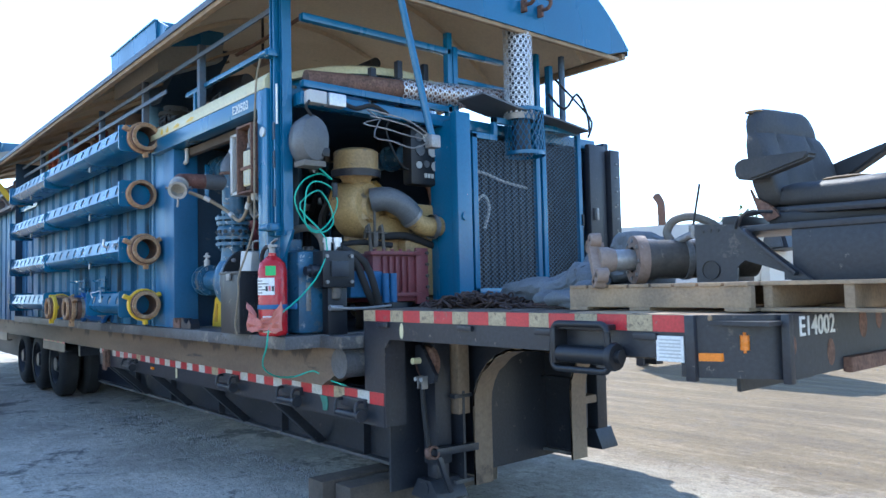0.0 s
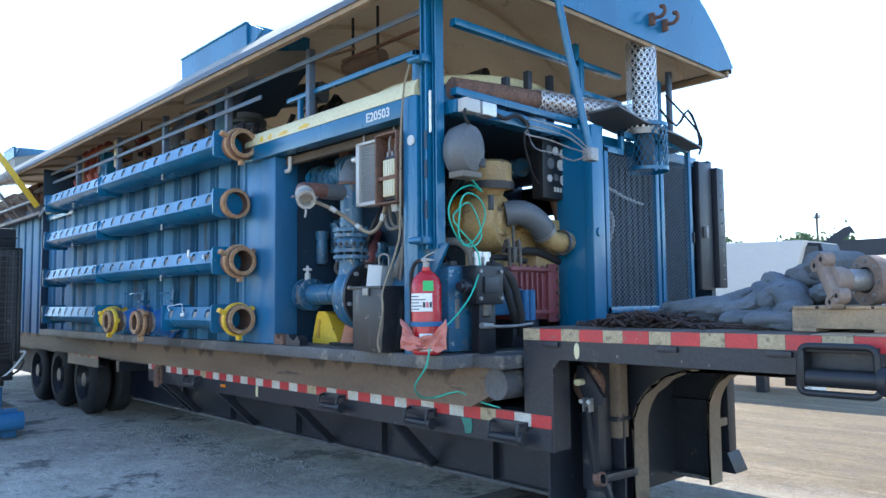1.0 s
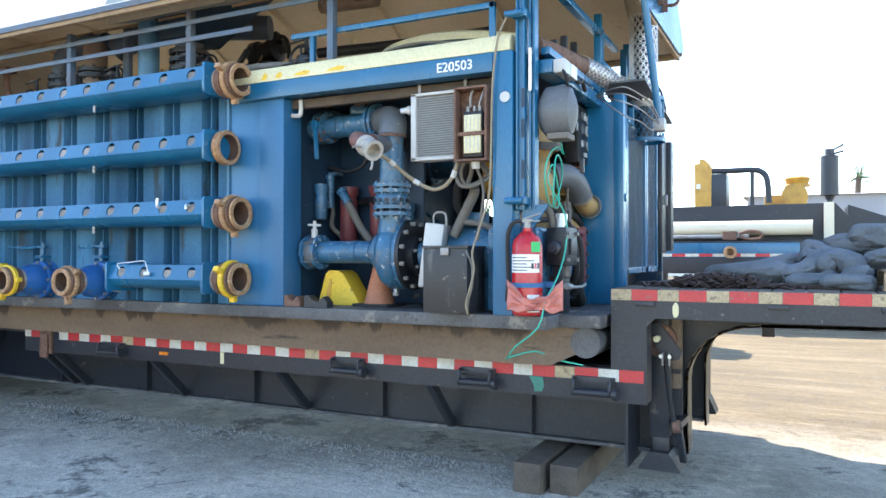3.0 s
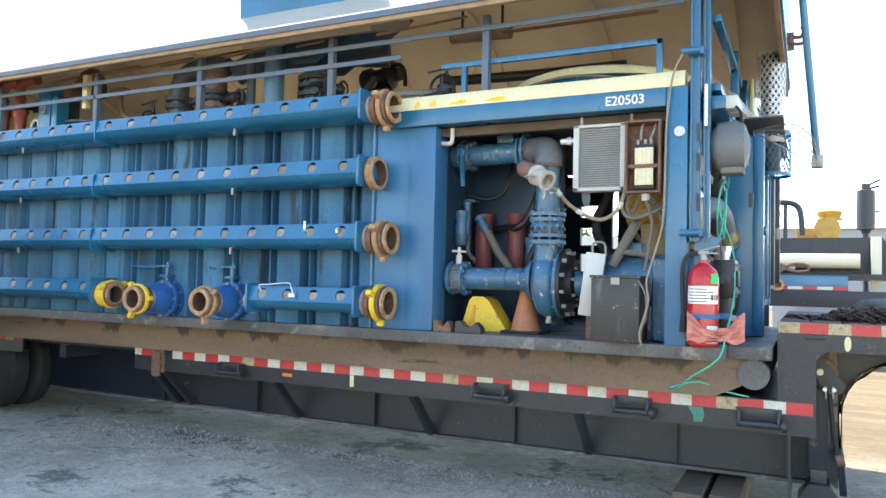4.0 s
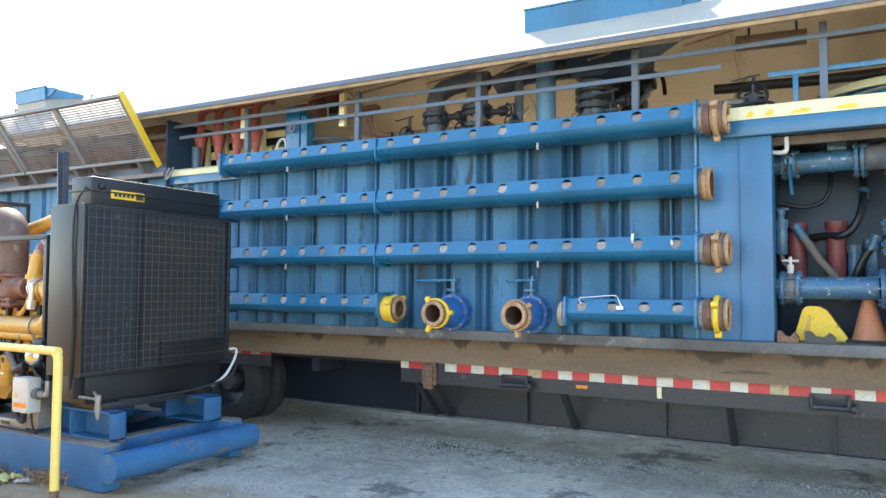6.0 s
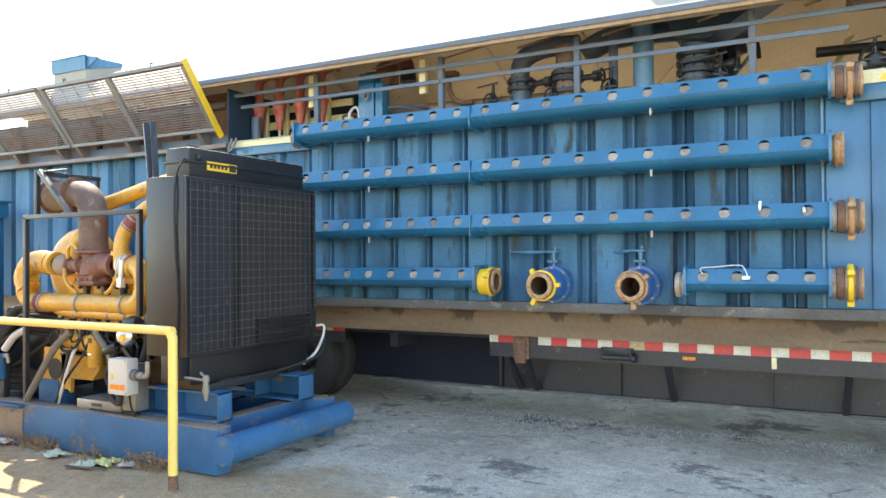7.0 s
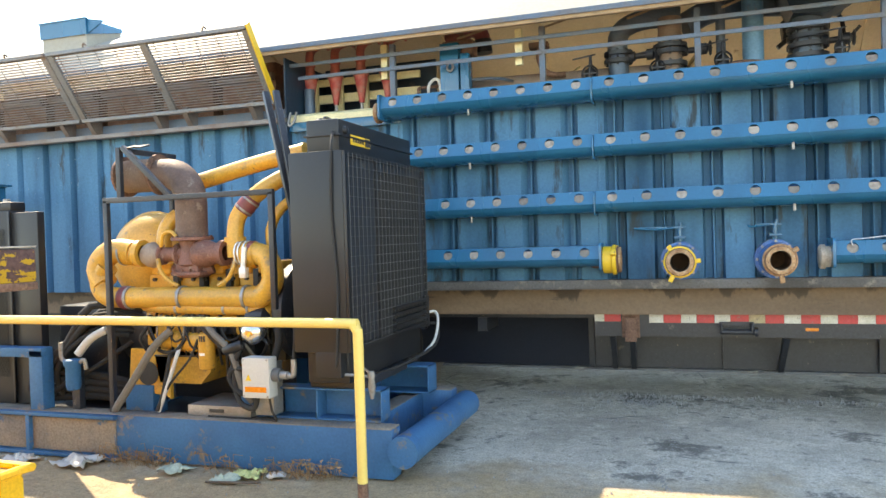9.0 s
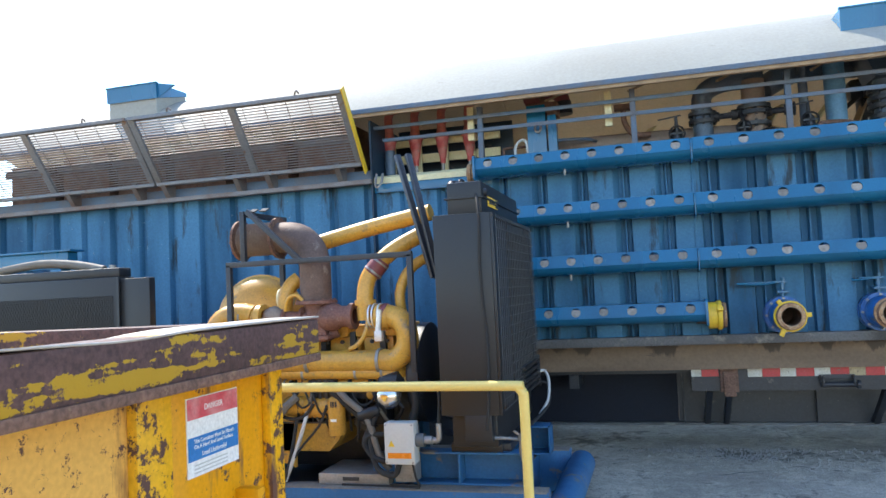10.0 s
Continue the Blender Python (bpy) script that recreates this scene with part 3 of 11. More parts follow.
def channel(bm, x0, x1, y, z0, z1, depth=0.09, lip=0.018):
    """A side rail: web and two flanges in one outline."""
    return prism(bm, [(y, z0), (y, z1), (y + depth, z1), (y + depth, z1 - lip), (y + lip, z1 - lip), (y + lip, z0 + lip), (y + depth, z0 + lip), (y + depth, z0)], 'x', x0, x1)


for rx0, rx1, ry, rz0, rz1 in ((-10.22, -4.125, 2.955, 0.67, 0.892), (-13.4, -12.03, 2.955, 0.72, 0.93), (-21.0, -16.4, 2.955, 0.72, 0.93), (-21.0, -4.12, 5.46, 0.70, 0.90)):
    part("side_rail", channel(B(), rx0, rx1, ry, rz0, rz1), BLACK, trailer)
tape(-9.69, -3.902, 0.805, 0.885, 2.955)
tape(-10.22, -9.96, 0.815, 0.892, 2.955)
tape(-13.35, -12.03, 0.85, 0.925, 2.955, True)
bm = B()
box(bm, -21, -4.12, 3.05, 5.46, 0.84, 0.893)
part("lower_deck", bm, BLACK, trailer)
# rusty pocket on the rail's end
bm = B()
box(bm, -9.95, -9.78, 2.925, 2.955, 0.66, 0.90, 0.006)
box(bm, -9.92, -9.81, 2.90, 2.925, 0.62, 0.86, 0.006)
part("stake_pocket", bm, RUST, trailer, "rusted stake pocket")
bm = B()
box(bm, -7.56, -7.52, 2.951, 2.956, 0.70, 0.80)
part("paint_mark", bm, CREAM, trailer, "pale paint mark")
bm = B()
box(bm, -8.30, -8.19, 2.948, 2.956, 0.735, 0.765, 0.003)
part("side_marker", bm, ORANGE_LENS, trailer, "dull amber side marker")
bm = B()
prism(bm, [(-4.70, 0.80), (-4.60, 0.80), (-4.59, 0.74), (-4.605, 0.70), (-4.66, 0.695), (-4.665, 0.74)], 'y', 2.9495, 2.954)
part("paint_mark", bm, GREEN_PAINT, trailer, "spilt green paint on the rail")
# main beams
for y in (3.42, 4.60):
    bm = B()
    # The left stretch carries its under-deck shade in its base colour.
    part("main_beam", box(B(), -21, -10.352, y + 0.07, y + 0.09, 0.27, 0.81), NAVY_SHADE, trailer)
    box(bm, -10.35, -3.74, y + 0.07, y + 0.09, 0.27, 0.86)
    box(bm, -10.35, -3.74, y, y + 0.16, 0.815, 0.84)
    for x in (-10.3, -9.0, -7.6, -6.2, -4.86):
        box(bm, x, x + 0.014, y + 0.005, y + 0.07, 0.272, 0.815)
    part("main_beam", bm, BLACK, trailer)
    part("beam_foot", box(B(), -12.0, -3.74, y, y + 0.16, 0.245, 0.271, 0.004), PLATFORM, trailer, "dust-edged lower flange")
for x in (-11.4, -10.0, -8.6, -7.2, -5.8, -4.4):
    bm = B()
    box(bm, x - 0.05, x + 0.05, 3.0, 5.46, 0.70, 0.84)
    part("cross_member", bm, BLACK, trailer)
for x in (-10.05, -9.86, -8.45, -6.97, -5.52):
    bm = B()
    beam(bm, (x, 3.02, 0.68), (x - 0.02, 3.46, 0.27), 0.055, 0.07, 0.004)
    part("brace", bm, BLACK, trailer)
# loop handles of the strap winches
for x0, x1, z0, z1 in ((-9.03, -8.76, 0.71, 0.80), (-6.34, -6.08, 0.72, 0.82), (-5.21, -4.97, 0.715, 0.815), (-4.36, -4.11, 0.71, 0.81)):
    bm = B()
    tube(bm, [(x0, 2.95, z1), (x0, 2.88, z1), (x0, 2.87, z0 + 0.02), (x0, 2.93, z0)], 0.012, 8)
    tube(bm, [(x1, 2.95, z1), (x1, 2.88, z1), (x1, 2.87, z0 + 0.02), (x1, 2.93, z0)], 0.012, 8)
    cyl(bm, (x0 - 0.01, 2.885, z0 + 0.02), (x1 + 0.045, 2.885, z0 + 0.02), 0.024, 12)
    cyl(bm, (x1 + 0.02, 2.885, z0 + 0.02), (x1 + 0.05, 2.885, z0 + 0.02), 0.042, 14)
    box(bm, x0 - 0.02, x1 + 0.02, 2.925, 2.955, z0 + 0.06, z1 + 0.02, 0.004)
    part("strap_winch", bm, BLACK, trailer)
# gooseneck with its drop plate
bm = B()
prism(bm, [(-4.12, 0.665), (-3.885, 0.665), (-3.885, 1.18), (-3.83, 1.236), (-1.686, 1.236), (-1.686, 1.425), (-4.12, 1.425)], 'y', 2.955, 2.975)
box(bm, -4.12, -4.10, 2.975, 3.2, 0.67, 1.40)
box(bm, -3.905, -3.885, 2.975, 3.12, 0.67, 1.24)
box(bm, -3.885, -1.70, 2.975, 3.07, 1.236, 1.256)
part("gooseneck_side", bm, BLACK, trailer)
tape(-4.118, -1.686, 1.352, 1.424, 2.955, True, True, 0.168, 0.136)
bm = B()
box(bm, -4.13, -3.9, 2.951, 2.956, 0.665, 0.80)
part("drop_corner_plate", bm, BLACK, trailer)
bm = B()
bmesh.ops.create_icosphere(bm, subdivisions=2, radius=0.03)
bmesh.ops.scale(bm, verts=bm.verts, vec=(0.7, 0.05, 1.7))
bmesh.ops.translate(bm, verts=bm.verts, vec=(-3.70, 2.954, 1.295))
part("paint_mark", bm, CREAM, trailer, "pale yellow paint blot")
for i, x in enumerate((-3.95, -3.15, -2.55, -1.95)):
    bm = B()
    box(bm, x, x + 0.12, 2.935, 2.955, 1.315, 1.345, 0.004)
    part("rub_block", bm, BLACK, trailer)
# deck boards of the gooseneck, running across
bm = B()
box(bm, -4.12, -1.34, 2.976, 5.53, 1.385, 1.402)
part("deck_plate", bm, BLACK, trailer)
x = -4.11
while x < -1.75:
    bm = B()
    box(bm, x, x + 0.185, 2.976, 5.53, 1.402, 1.428 + random.uniform(-0.003, 0.003), 0.006)
    part("deck_plank", bm, TIMBER if x < -2.4 else WOOD, trailer)
    x += 0.195
# front bolster with chamfered corner
bm = B()
prism(bm, [(-1.64, 2.955), (-1.34, 3.12), (-1.33, 3.14), (-1.33, 5.36), (-1.64, 5.53), (-1.72, 5.53), (-1.72, 2.956)], 'z', 1.165, 1.426)
part("front_bolster", bm, BLACK, trailer)
bm = B()
box(bm, -1.685, -1.64, 2.93, 2.96, 1.15, 1.426, 0.004)
part("bolster_edge", bm, BLACK, trailer)
bm = B()
box(bm, -1.345, -1.31, 3.08, 3.12, 1.15, 1.43, 0.006)
part("bolster_edge", bm, BLACK, trailer)
bm = B()
box(bm, -1.335, -1.29, 3.62, 4.4, 1.15, 1.22, 0.012, pose(0, 0, 0.0))
part("bumper_strip", bm, RUST, trailer, "bent rust-worn bumper strip")
for y, z, s in ((3.5, 1.25, 0.05), (3.86, 1.36, 0.06), (4.05, 1.38, 0.05), (3.15, 1.30, 0.035)):
    bm = B()
    bmesh.ops.create_icosphere(bm, subdivisions=2, radius=s)
    bmesh.ops.scale(bm, verts=bm.verts, vec=(0.04, 0.8, 1.2))
    bmesh.ops.translate(bm, verts=bm.verts, vec=(-1.329, y, z))
    part("rust_patch", bm, RUST, trailer, "bare rusted patch")
NUMBER_X = -1.327
words("fleet_number", "E14002", 0.115, Matrix.Translation((NUMBER_X, 3.20, 1.335)) @ ENDWISE, WHITE, trailer)
# lamps and plate on the chamfer and the side
for x0, x1, z0, z1, nm in ((-1.63, -1.55, 1.235, 1.268, "marker_lamp"),):
    bm = B()
    prism(bm, [(x0, 2.97), (x1, 3.012), (x1 - 0.004, 2.992), (x0 - 0.004, 2.950)], 'z', z0, z1)
    part(nm, bm, ORANGE_LENS, trailer, "orange marker lamp")
bm = B()
cyl(bm, (-1.478, 3.042, 1.27), (-1.478, 3.042, 1.355), 0.019, 12)
bmesh.ops.bevel(bm, geom=[e for e in bm.edges if abs(e.verts[0].co.z - e.verts[1].co.z) < 0.001], offset=0.012, segments=2, affect='EDGES')
part("marker_lamp", bm, ORANGE_LENS, trailer, "orange marker lamp")
bm = B()
box(bm, -1.835, -1.70, 2.9465, 2.9525, 1.225, 1.335)
part("plate", bm, PAPER, trailer, "faded white plate with plain lines")
for i in range(6):
    bm = B()
    box(bm, -1.82, -1.715, 2.944, 2.9465, 1.24 + i * 0.015, 1.246 + i * 0.015)
    part("plate_line", bm, LIGHT_GREY, trailer)
# winch on the gooseneck side: a bent frame, a roller and its ratchet wheel
bm = B()
ring = []
for cx, cz, t0 in ((-2.08, 1.345, 0), (-2.33, 1.345, 90), (-2.34, 1.20, 180), (-2.07, 1.20, 270)):
    ring += [(cx + 0.035 * math.cos(radians(t0 + k * 30)), 2.875, cz + 0.035 * math.sin(radians(t0 + k * 30))) for k in range(4)]
tube(bm, ring + [ring[0]], 0.016, 10, True, 0)
box(bm, -2.36, -2.05, 2.88, 2.955, 1.352, 1.378, 0.006)
box(bm, -2.37, -2.345, 2.86, 2.955, 1.19, 1.36, 0.006)
part("winch_frame", bm, BLACK_GLOSS, trailer)
part("winch_roller", cyl(B(), (-2.34, 2.895, 1.235), (-2.02, 2.895, 1.235), 0.042, 18), BLACK_GLOSS, trailer)
bm = B()
lathe(bm, (-2.04, 2.895, 1.235), (1, 0, 0), [(0, 0.0), (0, 0.062), (0.02, 0.066), (0.035, 0.06), (0.035, 0.03), (0.06, 0.03), (0.06, 0.0)], 18)
part("ratchet_wheel", bm, BLACK_GLOSS, trailer)

# curved beam flanges under the gooseneck
for y0, y1 in ((3.57, 3.73), (4.58, 4.75)):
    bm = B()
    outer, inner = [], []
    outer.append((-3.73, 0.22))
    for i in range(9):
        a = math.pi / 2 * i / 8
        outer.append((-3.73 + 0.5 * (1 - math.cos(a)), 0.75 + 0.42 * math.sin(a)))
    outer.append((-1.72, 1.18))
    inner = [(p[0] + 0.02 * (1 if i < 6 else 0), p[1] - (0.02 if i >= 5 else 0)) for i, p in enumerate(outer)]
    for a, c, d, e in zip(outer, outer[1:], inner, inner[1:]):
        q = [bm.verts.new((px, yy, pz)) for (px, pz) in (a, c, e, d) for yy in (y0, y1)]
        for f in ((0, 2, 3, 1), (6, 7, 5, 4), (0, 4, 6, 2)[::-1], (1, 3, 7, 5)[::-1]):
            try:
                bm.faces.new([q[k] for k in f])
            except ValueError:
                pass
    bmesh.ops.remove_doubles(bm, verts=bm.verts, dist=0.0005)
    bmesh.ops.recalc_face_normals(bm, faces=bm.faces)
    part("beam_flange", bm, BROWN_BEAM, trailer, "dust-covered curved beam flange")
    bm = B()
    web = [(-4.1, 0.26), (-3.71, 0.26)] + [(p[0] - 0.0, p[1]) for p in outer[1:-1]] + [(-1.74, 1.18), (-1.74, 1.38), (-4.1, 1.38)]
    prism(bm, web, 'y', (y0 + y1) / 2 - 0.012, (y0 + y1) / 2 + 0.012)
    part("beam_web", bm, BLACK, trailer)
bm = B()
box(bm, -4.06, -4.04, 3.1, 5.4, 0.2, 1.38)
part("drop_bulkhead", bm, BLACK, trailer)
bm = B()
box(bm, -1.9, -1.88, 3.74, 4.58, 1.0, 1.18)
box(bm, -3.3, -3.2, 4.96, 5.05, 0.95, 1.2)
pieces("kingpin_plate", bm, BLACK, trailer)
# landing leg with its swing plate and rod
leg = tagged(new("landing_leg"), "black square landing leg with a swing plate")
leg.parent = trailer
BASE[leg] = BASE[trailer]
part("outer_tube", box(B(), -3.935, -3.80, 3.30, 3.44, 0.38, 1.22, 0.012), BLACK, leg)
part("inner_tube", box(B(), -3.92, -3.815, 3.315, 3.425, 0.26, 0.38, 0.008), BLACK, leg)
bm = B()
prism(bm, [(-4.0, 0.165), (-3.72, 0.165), (-3.72, 0.18), (-3.795, 0.29), (-3.93, 0.29), (-4.0, 0.18)], 'y', 3.24, 3.50)
part("foot", bm, BLACK, leg)
part("foot_socket", lathe(B(), (-3.86, 3.235, 0.235), (0, 1, 0), [(0, 0.03), (0, 0.045), (0.02, 0.045), (0.02, 0.03)], 16), BLACK, leg)
bm = B()
prism(bm, [(-3.90, 1.18), (-3.85, 1.185), (-3.70, 0.99), (-3.715, 0.945), (-3.77, 0.93), (-3.86, 0.99), (-3.91, 1.10)], 'y', 3.22, 3.25)
part("swing_plate", bm, BLACK, leg)
part("swing_boss", cyl(B(), (-3.86, 3.22, 1.08), (-3.86, 3.16, 1.08), 0.022, 10), CREAM, leg)
part("hub", lathe(B(), (-3.86, 3.30, 1.06), (0, -1, 0), [(0, 0.0), (0, 0.12), (0.03, 0.115), (0.05, 0.05), (0.055, 0.0)], 20), RUST, leg)
for dx in (-0.022, 0.022):
    part("clevis_plate", box(B(), -3.802 + dx - 0.005, -3.802 + dx + 0.005, 3.17, 3.22, 0.90, 0.985, 0.003), STEEL, leg)
    part("clevis_pin", cyl(B(), (-3.802 + dx * 1.3, 3.165, 0.965), (-3.802 + dx * 1.3, 3.155, 0.965), 0.014, 8), ALUMINIUM, leg)
part("rod", tube(B(), [(-3.80, 3.19, 0.93), (-3.785, 3.19, 0.75), (-3.755, 3.195, 0.54), (-3.74, 3.21, 0.50)], 0.017, 10), RUBBER, leg)
part("rod_ring", lathe(B(), (-3.74, 3.21, 0.49), (1, 0, 0.2), [(-0.02, 0.03), (-0.02, 0.045), (0.03, 0.045), (0.03, 0.03)], 14), RUST, leg)
part("lower_arm", beam(B(), (-3.74, 3.23, 0.49), (-3.735, 3.60, 0.48), 0.06, 0.05, 0.006), BLACK, leg)
part("strut", beam(B(), (-3.73, 3.26, 0.46), (-3.71, 3.34, 0.22), 0.045, 0.03, 0.004), BLACK, leg)
part("gear_box", box(B(), -3.90, -3.745, 3.46, 3.565, 0.70, 1.22, 0.015), BROWN_BEAM, leg, "dust-brown gear box")
far_leg = tagged(new("landing_leg"), "")
far_leg.parent = trailer
BASE[far_leg] = BASE[trailer]
part("outer_tube", box(B(), -3.84, -3.73, 4.92, 5.04, 0.40, 1.22, 0.01), BLACK, far_leg)
part("foot", prism(B(), [(-3.87, 0.26), (-3.67, 0.26), (-3.67, 0.275), (-3.73, 0.41), (-3.84, 0.41), (-3.87, 0.28)], 'y', 4.88, 5.08), BLACK, far_leg)
part("tie", box(B(), -3.86, -3.74, 4.76, 4.92, 0.62, 0.68), BROWN_BEAM, far_leg)
# wheels
for x in (-12.75, -13.95, -15.15):
    for y, side in ((2.98, -1), (3.32, -1), (5.1, 1), (5.44, 1)):
        wheel = tagged(new("wheel"), "")
        wheel.parent = trailer
        BASE[wheel] = BASE[trailer]
        bm = B()
        lathe(bm, (x, y, 0.5), (0, 1, 0), [(0.0, 0.30), (0.01, 0.42), (0.035, 0.475), (0.06, 0.498), (0.22, 0.498), (0.245, 0.475), (0.27, 0.42), (0.28, 0.30)], 40)
        part("tyre", bm, RUBBER, wheel)
        bm = B()
        lathe(bm, (x, y + 0.01, 0.5), (0, 1, 0), [(0.0, 0.30), (0.02, 0.29), (0.10, 0.26), (0.12, 0.15), (0.04, 0.12), (0.0, 0.10), (0.0, 0.0)], 32)
        part("rim", bm, BLACK, wheel)
    bm = B()
    cyl(bm, (x, 3.1, 0.5), (x, 5.6, 0.5), 0.06, 14)
    part("axle", bm, BLACK, trailer)
# timber blocks under the frame
for x0, x1, y0, y1, h in ((-4.80, -4.60, 2.90, 4.5, 0.20), (-4.56, -4.36, 2.98, 4.4, 0.19)):
    bm = B()
    box(bm, x0, x1, y0, y1, -0.02, h, 0.012)
    solo("timber_block", bm, TIMBER, "dark oily timber block lying under the trailer frame", "timber block", "timber blocks")

# ---- machine enclosure on the trailer ----
unit = thing("pump_unit", (-8.5, 4.2, 0.9), "large blue pumping unit with a barrel roof, on the trailer", "pump unit")
bm = B()
box(bm, -13.35, -4.43, 2.53, 5.95, 1.168, 1.256, 0.005)
part("platform", bm, PLATFORM, unit)
bm = B()
box(bm, -4.43, -4.15, 2.80, 5.9, 1.168, 1.25, 0.004)
part("platform_end", bm, PLATFORM, unit)
for y0 in (2.86, 5.45):
    bm = B()
    prism(bm, [(-21, 0.895), (-4.52, 0.895), (-4.34, 0.98), (-4.24, 1.166), (-21, 1.166)], 'y', y0, y0 + 0.16)
    part("skid_beam", bm, SKID_BEAM, unit, "dust and oil stained skid beam")
bm = B()
cyl(bm, (-4.265, 2.845, 1.065), (-4.265, 5.63, 1.065), 0.102, 28)
part("tail_roll", bm, PLATFORM, unit)
# walls


def ribbed(bm, x0, x1, z0, z1, y, first, pitch, profile, depth):
    """Wall sheet whose profile of (step, depth) pairs repeats every pitch from first on, cut to x0..x1."""
    line = [(x0, y)]
    x = first
    while x < x1:
        line += [(x + d, y + depth * e) for d, e in profile if x0 < x + d < x1]
        x += pitch
    return prism(bm, line + [(x1, y), (x1, y + depth + 0.02), (x0, y + depth + 0.02)], 'z', z0, z1)


# shallow slanted ribs on one sheet, deep double grooves with a thin ridge on the other
SLANTED = ((0.0, 0), (0.055, 1), (0.088, 1), (0.098, 0.2), (0.110, 0.2), (0.120, 1), (0.150, 1), (0.165, 0))
DOUBLE = ((0.0, 0), (0.022, 1), (0.078, 1), (0.088, 0.15), (0.102, 0.15), (0.112, 1), (0.165, 1), (0.187, 0))
part("corrugated_wall", ribbed(B(), -12.22, -10.105, 1.256, 3.04, 2.61, -12.495, 0.409, SLANTED, 0.085), BLUE_WALL, unit)
part("corrugated_wall", ribbed(B(), -10.095, -7.12, 1.256, 3.04, 2.61, -10.038, 0.431, DOUBLE, 0.09), BLUE_WALL, unit)
part("sheet_seam", box(B(), -10.112, -10.088, 2.60, 2.64, 1.256, 3.03, 0.003), BLUE_WALL, unit)
bm = B()
box(bm, -7.12, -6.81, 2.60, 2.66, 1.256, 3.0, 0.004)
part("wall_panel", bm, BLUE_PILLAR, unit)
bm = B()
box(bm, -7.155, -7.135, 2.585, 2.62, 1.256, 3.0, 0.003)
part("edge_trim", bm, BLUE_TRIM, unit)
bm = B()
box(bm, -6.81, -6.57, 2.575, 2.80, 1.256, 2.872, 0.012)
part("pillar", bm, BLUE_PILLAR, unit)
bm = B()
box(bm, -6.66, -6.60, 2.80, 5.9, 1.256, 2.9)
part("partition", bm, BLUE_SHADE, unit)
bm = B()
box(bm, -12.2, -6.66, 5.85, 5.93, 1.256, 3.04)
part("far_wall", bm, BLUE_WALL, unit)
bm = B()
box(bm, -12.22, -6.5, 2.67, 5.85, 3.0, 3.035)
part("upper_deck", bm, LINING, unit)
bm = B()
box(bm, -7.02, -4.803, 2.53, 2.66, 2.872, 3.0, 0.006)
part("top_beam", bm, BLUE, unit)
bm = B()
prism(bm, [(2.525, 3.0), (2.525, 3.06), (2.56, 3.112), (2.66, 3.112), (2.66, 3.0)], 'x', -7.02, -4.68)
part("cream_fascia", bm, CREAM, unit, "cream painted fascia strip")
bm = B()
box(bm, -4.80, -4.66, 2.527, 2.68, 1.256, 2.998, 0.006)
part("corner_post", bm, BLUE, unit)
for x0, x1, y0, y1 in ((-4.645, -4.585, 2.55, 2.66), (-4.565, -4.525, 2.585, 2.655)):
    mast_line = [(x0, y0), (x0 + 0.012, y0), (x0 + 0.012, y0 + 0.02), (x1 - 0.012, y0 + 0.02), (x1 - 0.012, y0), (x1, y0), (x1, y1), (x0, y1)]
    part("mast", prism(B(), mast_line, 'z', 1.95, 3.80), BLUE, unit)
words("unit_number", "E20503", 0.092, Matrix.Translation((-5.22, 2.5285, 2.905)) @ FRONT, WHITE, unit)
# left end of the unit and the long container part
bm = B()
corrugated(bm, -21.0, -12.22, 1.17, 3.02, 2.65, 0.42, 0.11, 0.06)
part("corrugated_wall", bm, BLUE_WALL, unit)
bm = B()
box(bm, -13.40, -12.10, 2.60, 2.66, 2.90, 3.0, 0.004)
part("top_beam", bm, BLUE, unit)
bm = B()
prism(bm, [(2.59, 3.0), (2.59, 3.06), (2.63, 3.09), (2.70, 3.09), (2.70, 3.0)], 'x', -13.40, -12.1)
part("cream_fascia", bm, CREAM, unit, "cream painted fascia strip")
bm = B()
box(bm, -21, -13.40, 2.60, 2.72, 3.02, 3.16, 0.004)
part("screen_sill", bm, FRAME_BLUE_GREY, unit)
bm = B()
box(bm, -21, -12.2, 5.85, 5.93, 1.17, 3.1)
part("far_wall", bm, BLUE_WALL, unit)

# roof: barrel with lining, ribs and gable
EAVE_Y, EAVE_Z, RIDGE_Y, RIDGE_Z = 2.37, 3.775, 4.2, 4.60
ARC_R = ((RIDGE_Y - EAVE_Y) ** 2 + (RIDGE_Z - EAVE_Z) ** 2) / (2 * (RIDGE_Z - EAVE_Z))
HALF = math.asin((RIDGE_Y - EAVE_Y) / ARC_R)


def arc(r, a0=-1.0, a1=1.0, n=24):
    return [(RIDGE_Y + r * math.sin(HALF * t), RIDGE_Z - ARC_R + r * math.cos(HALF * t))
            for t in (a0 + (a1 - a0) * i / n for i in range(n + 1))]


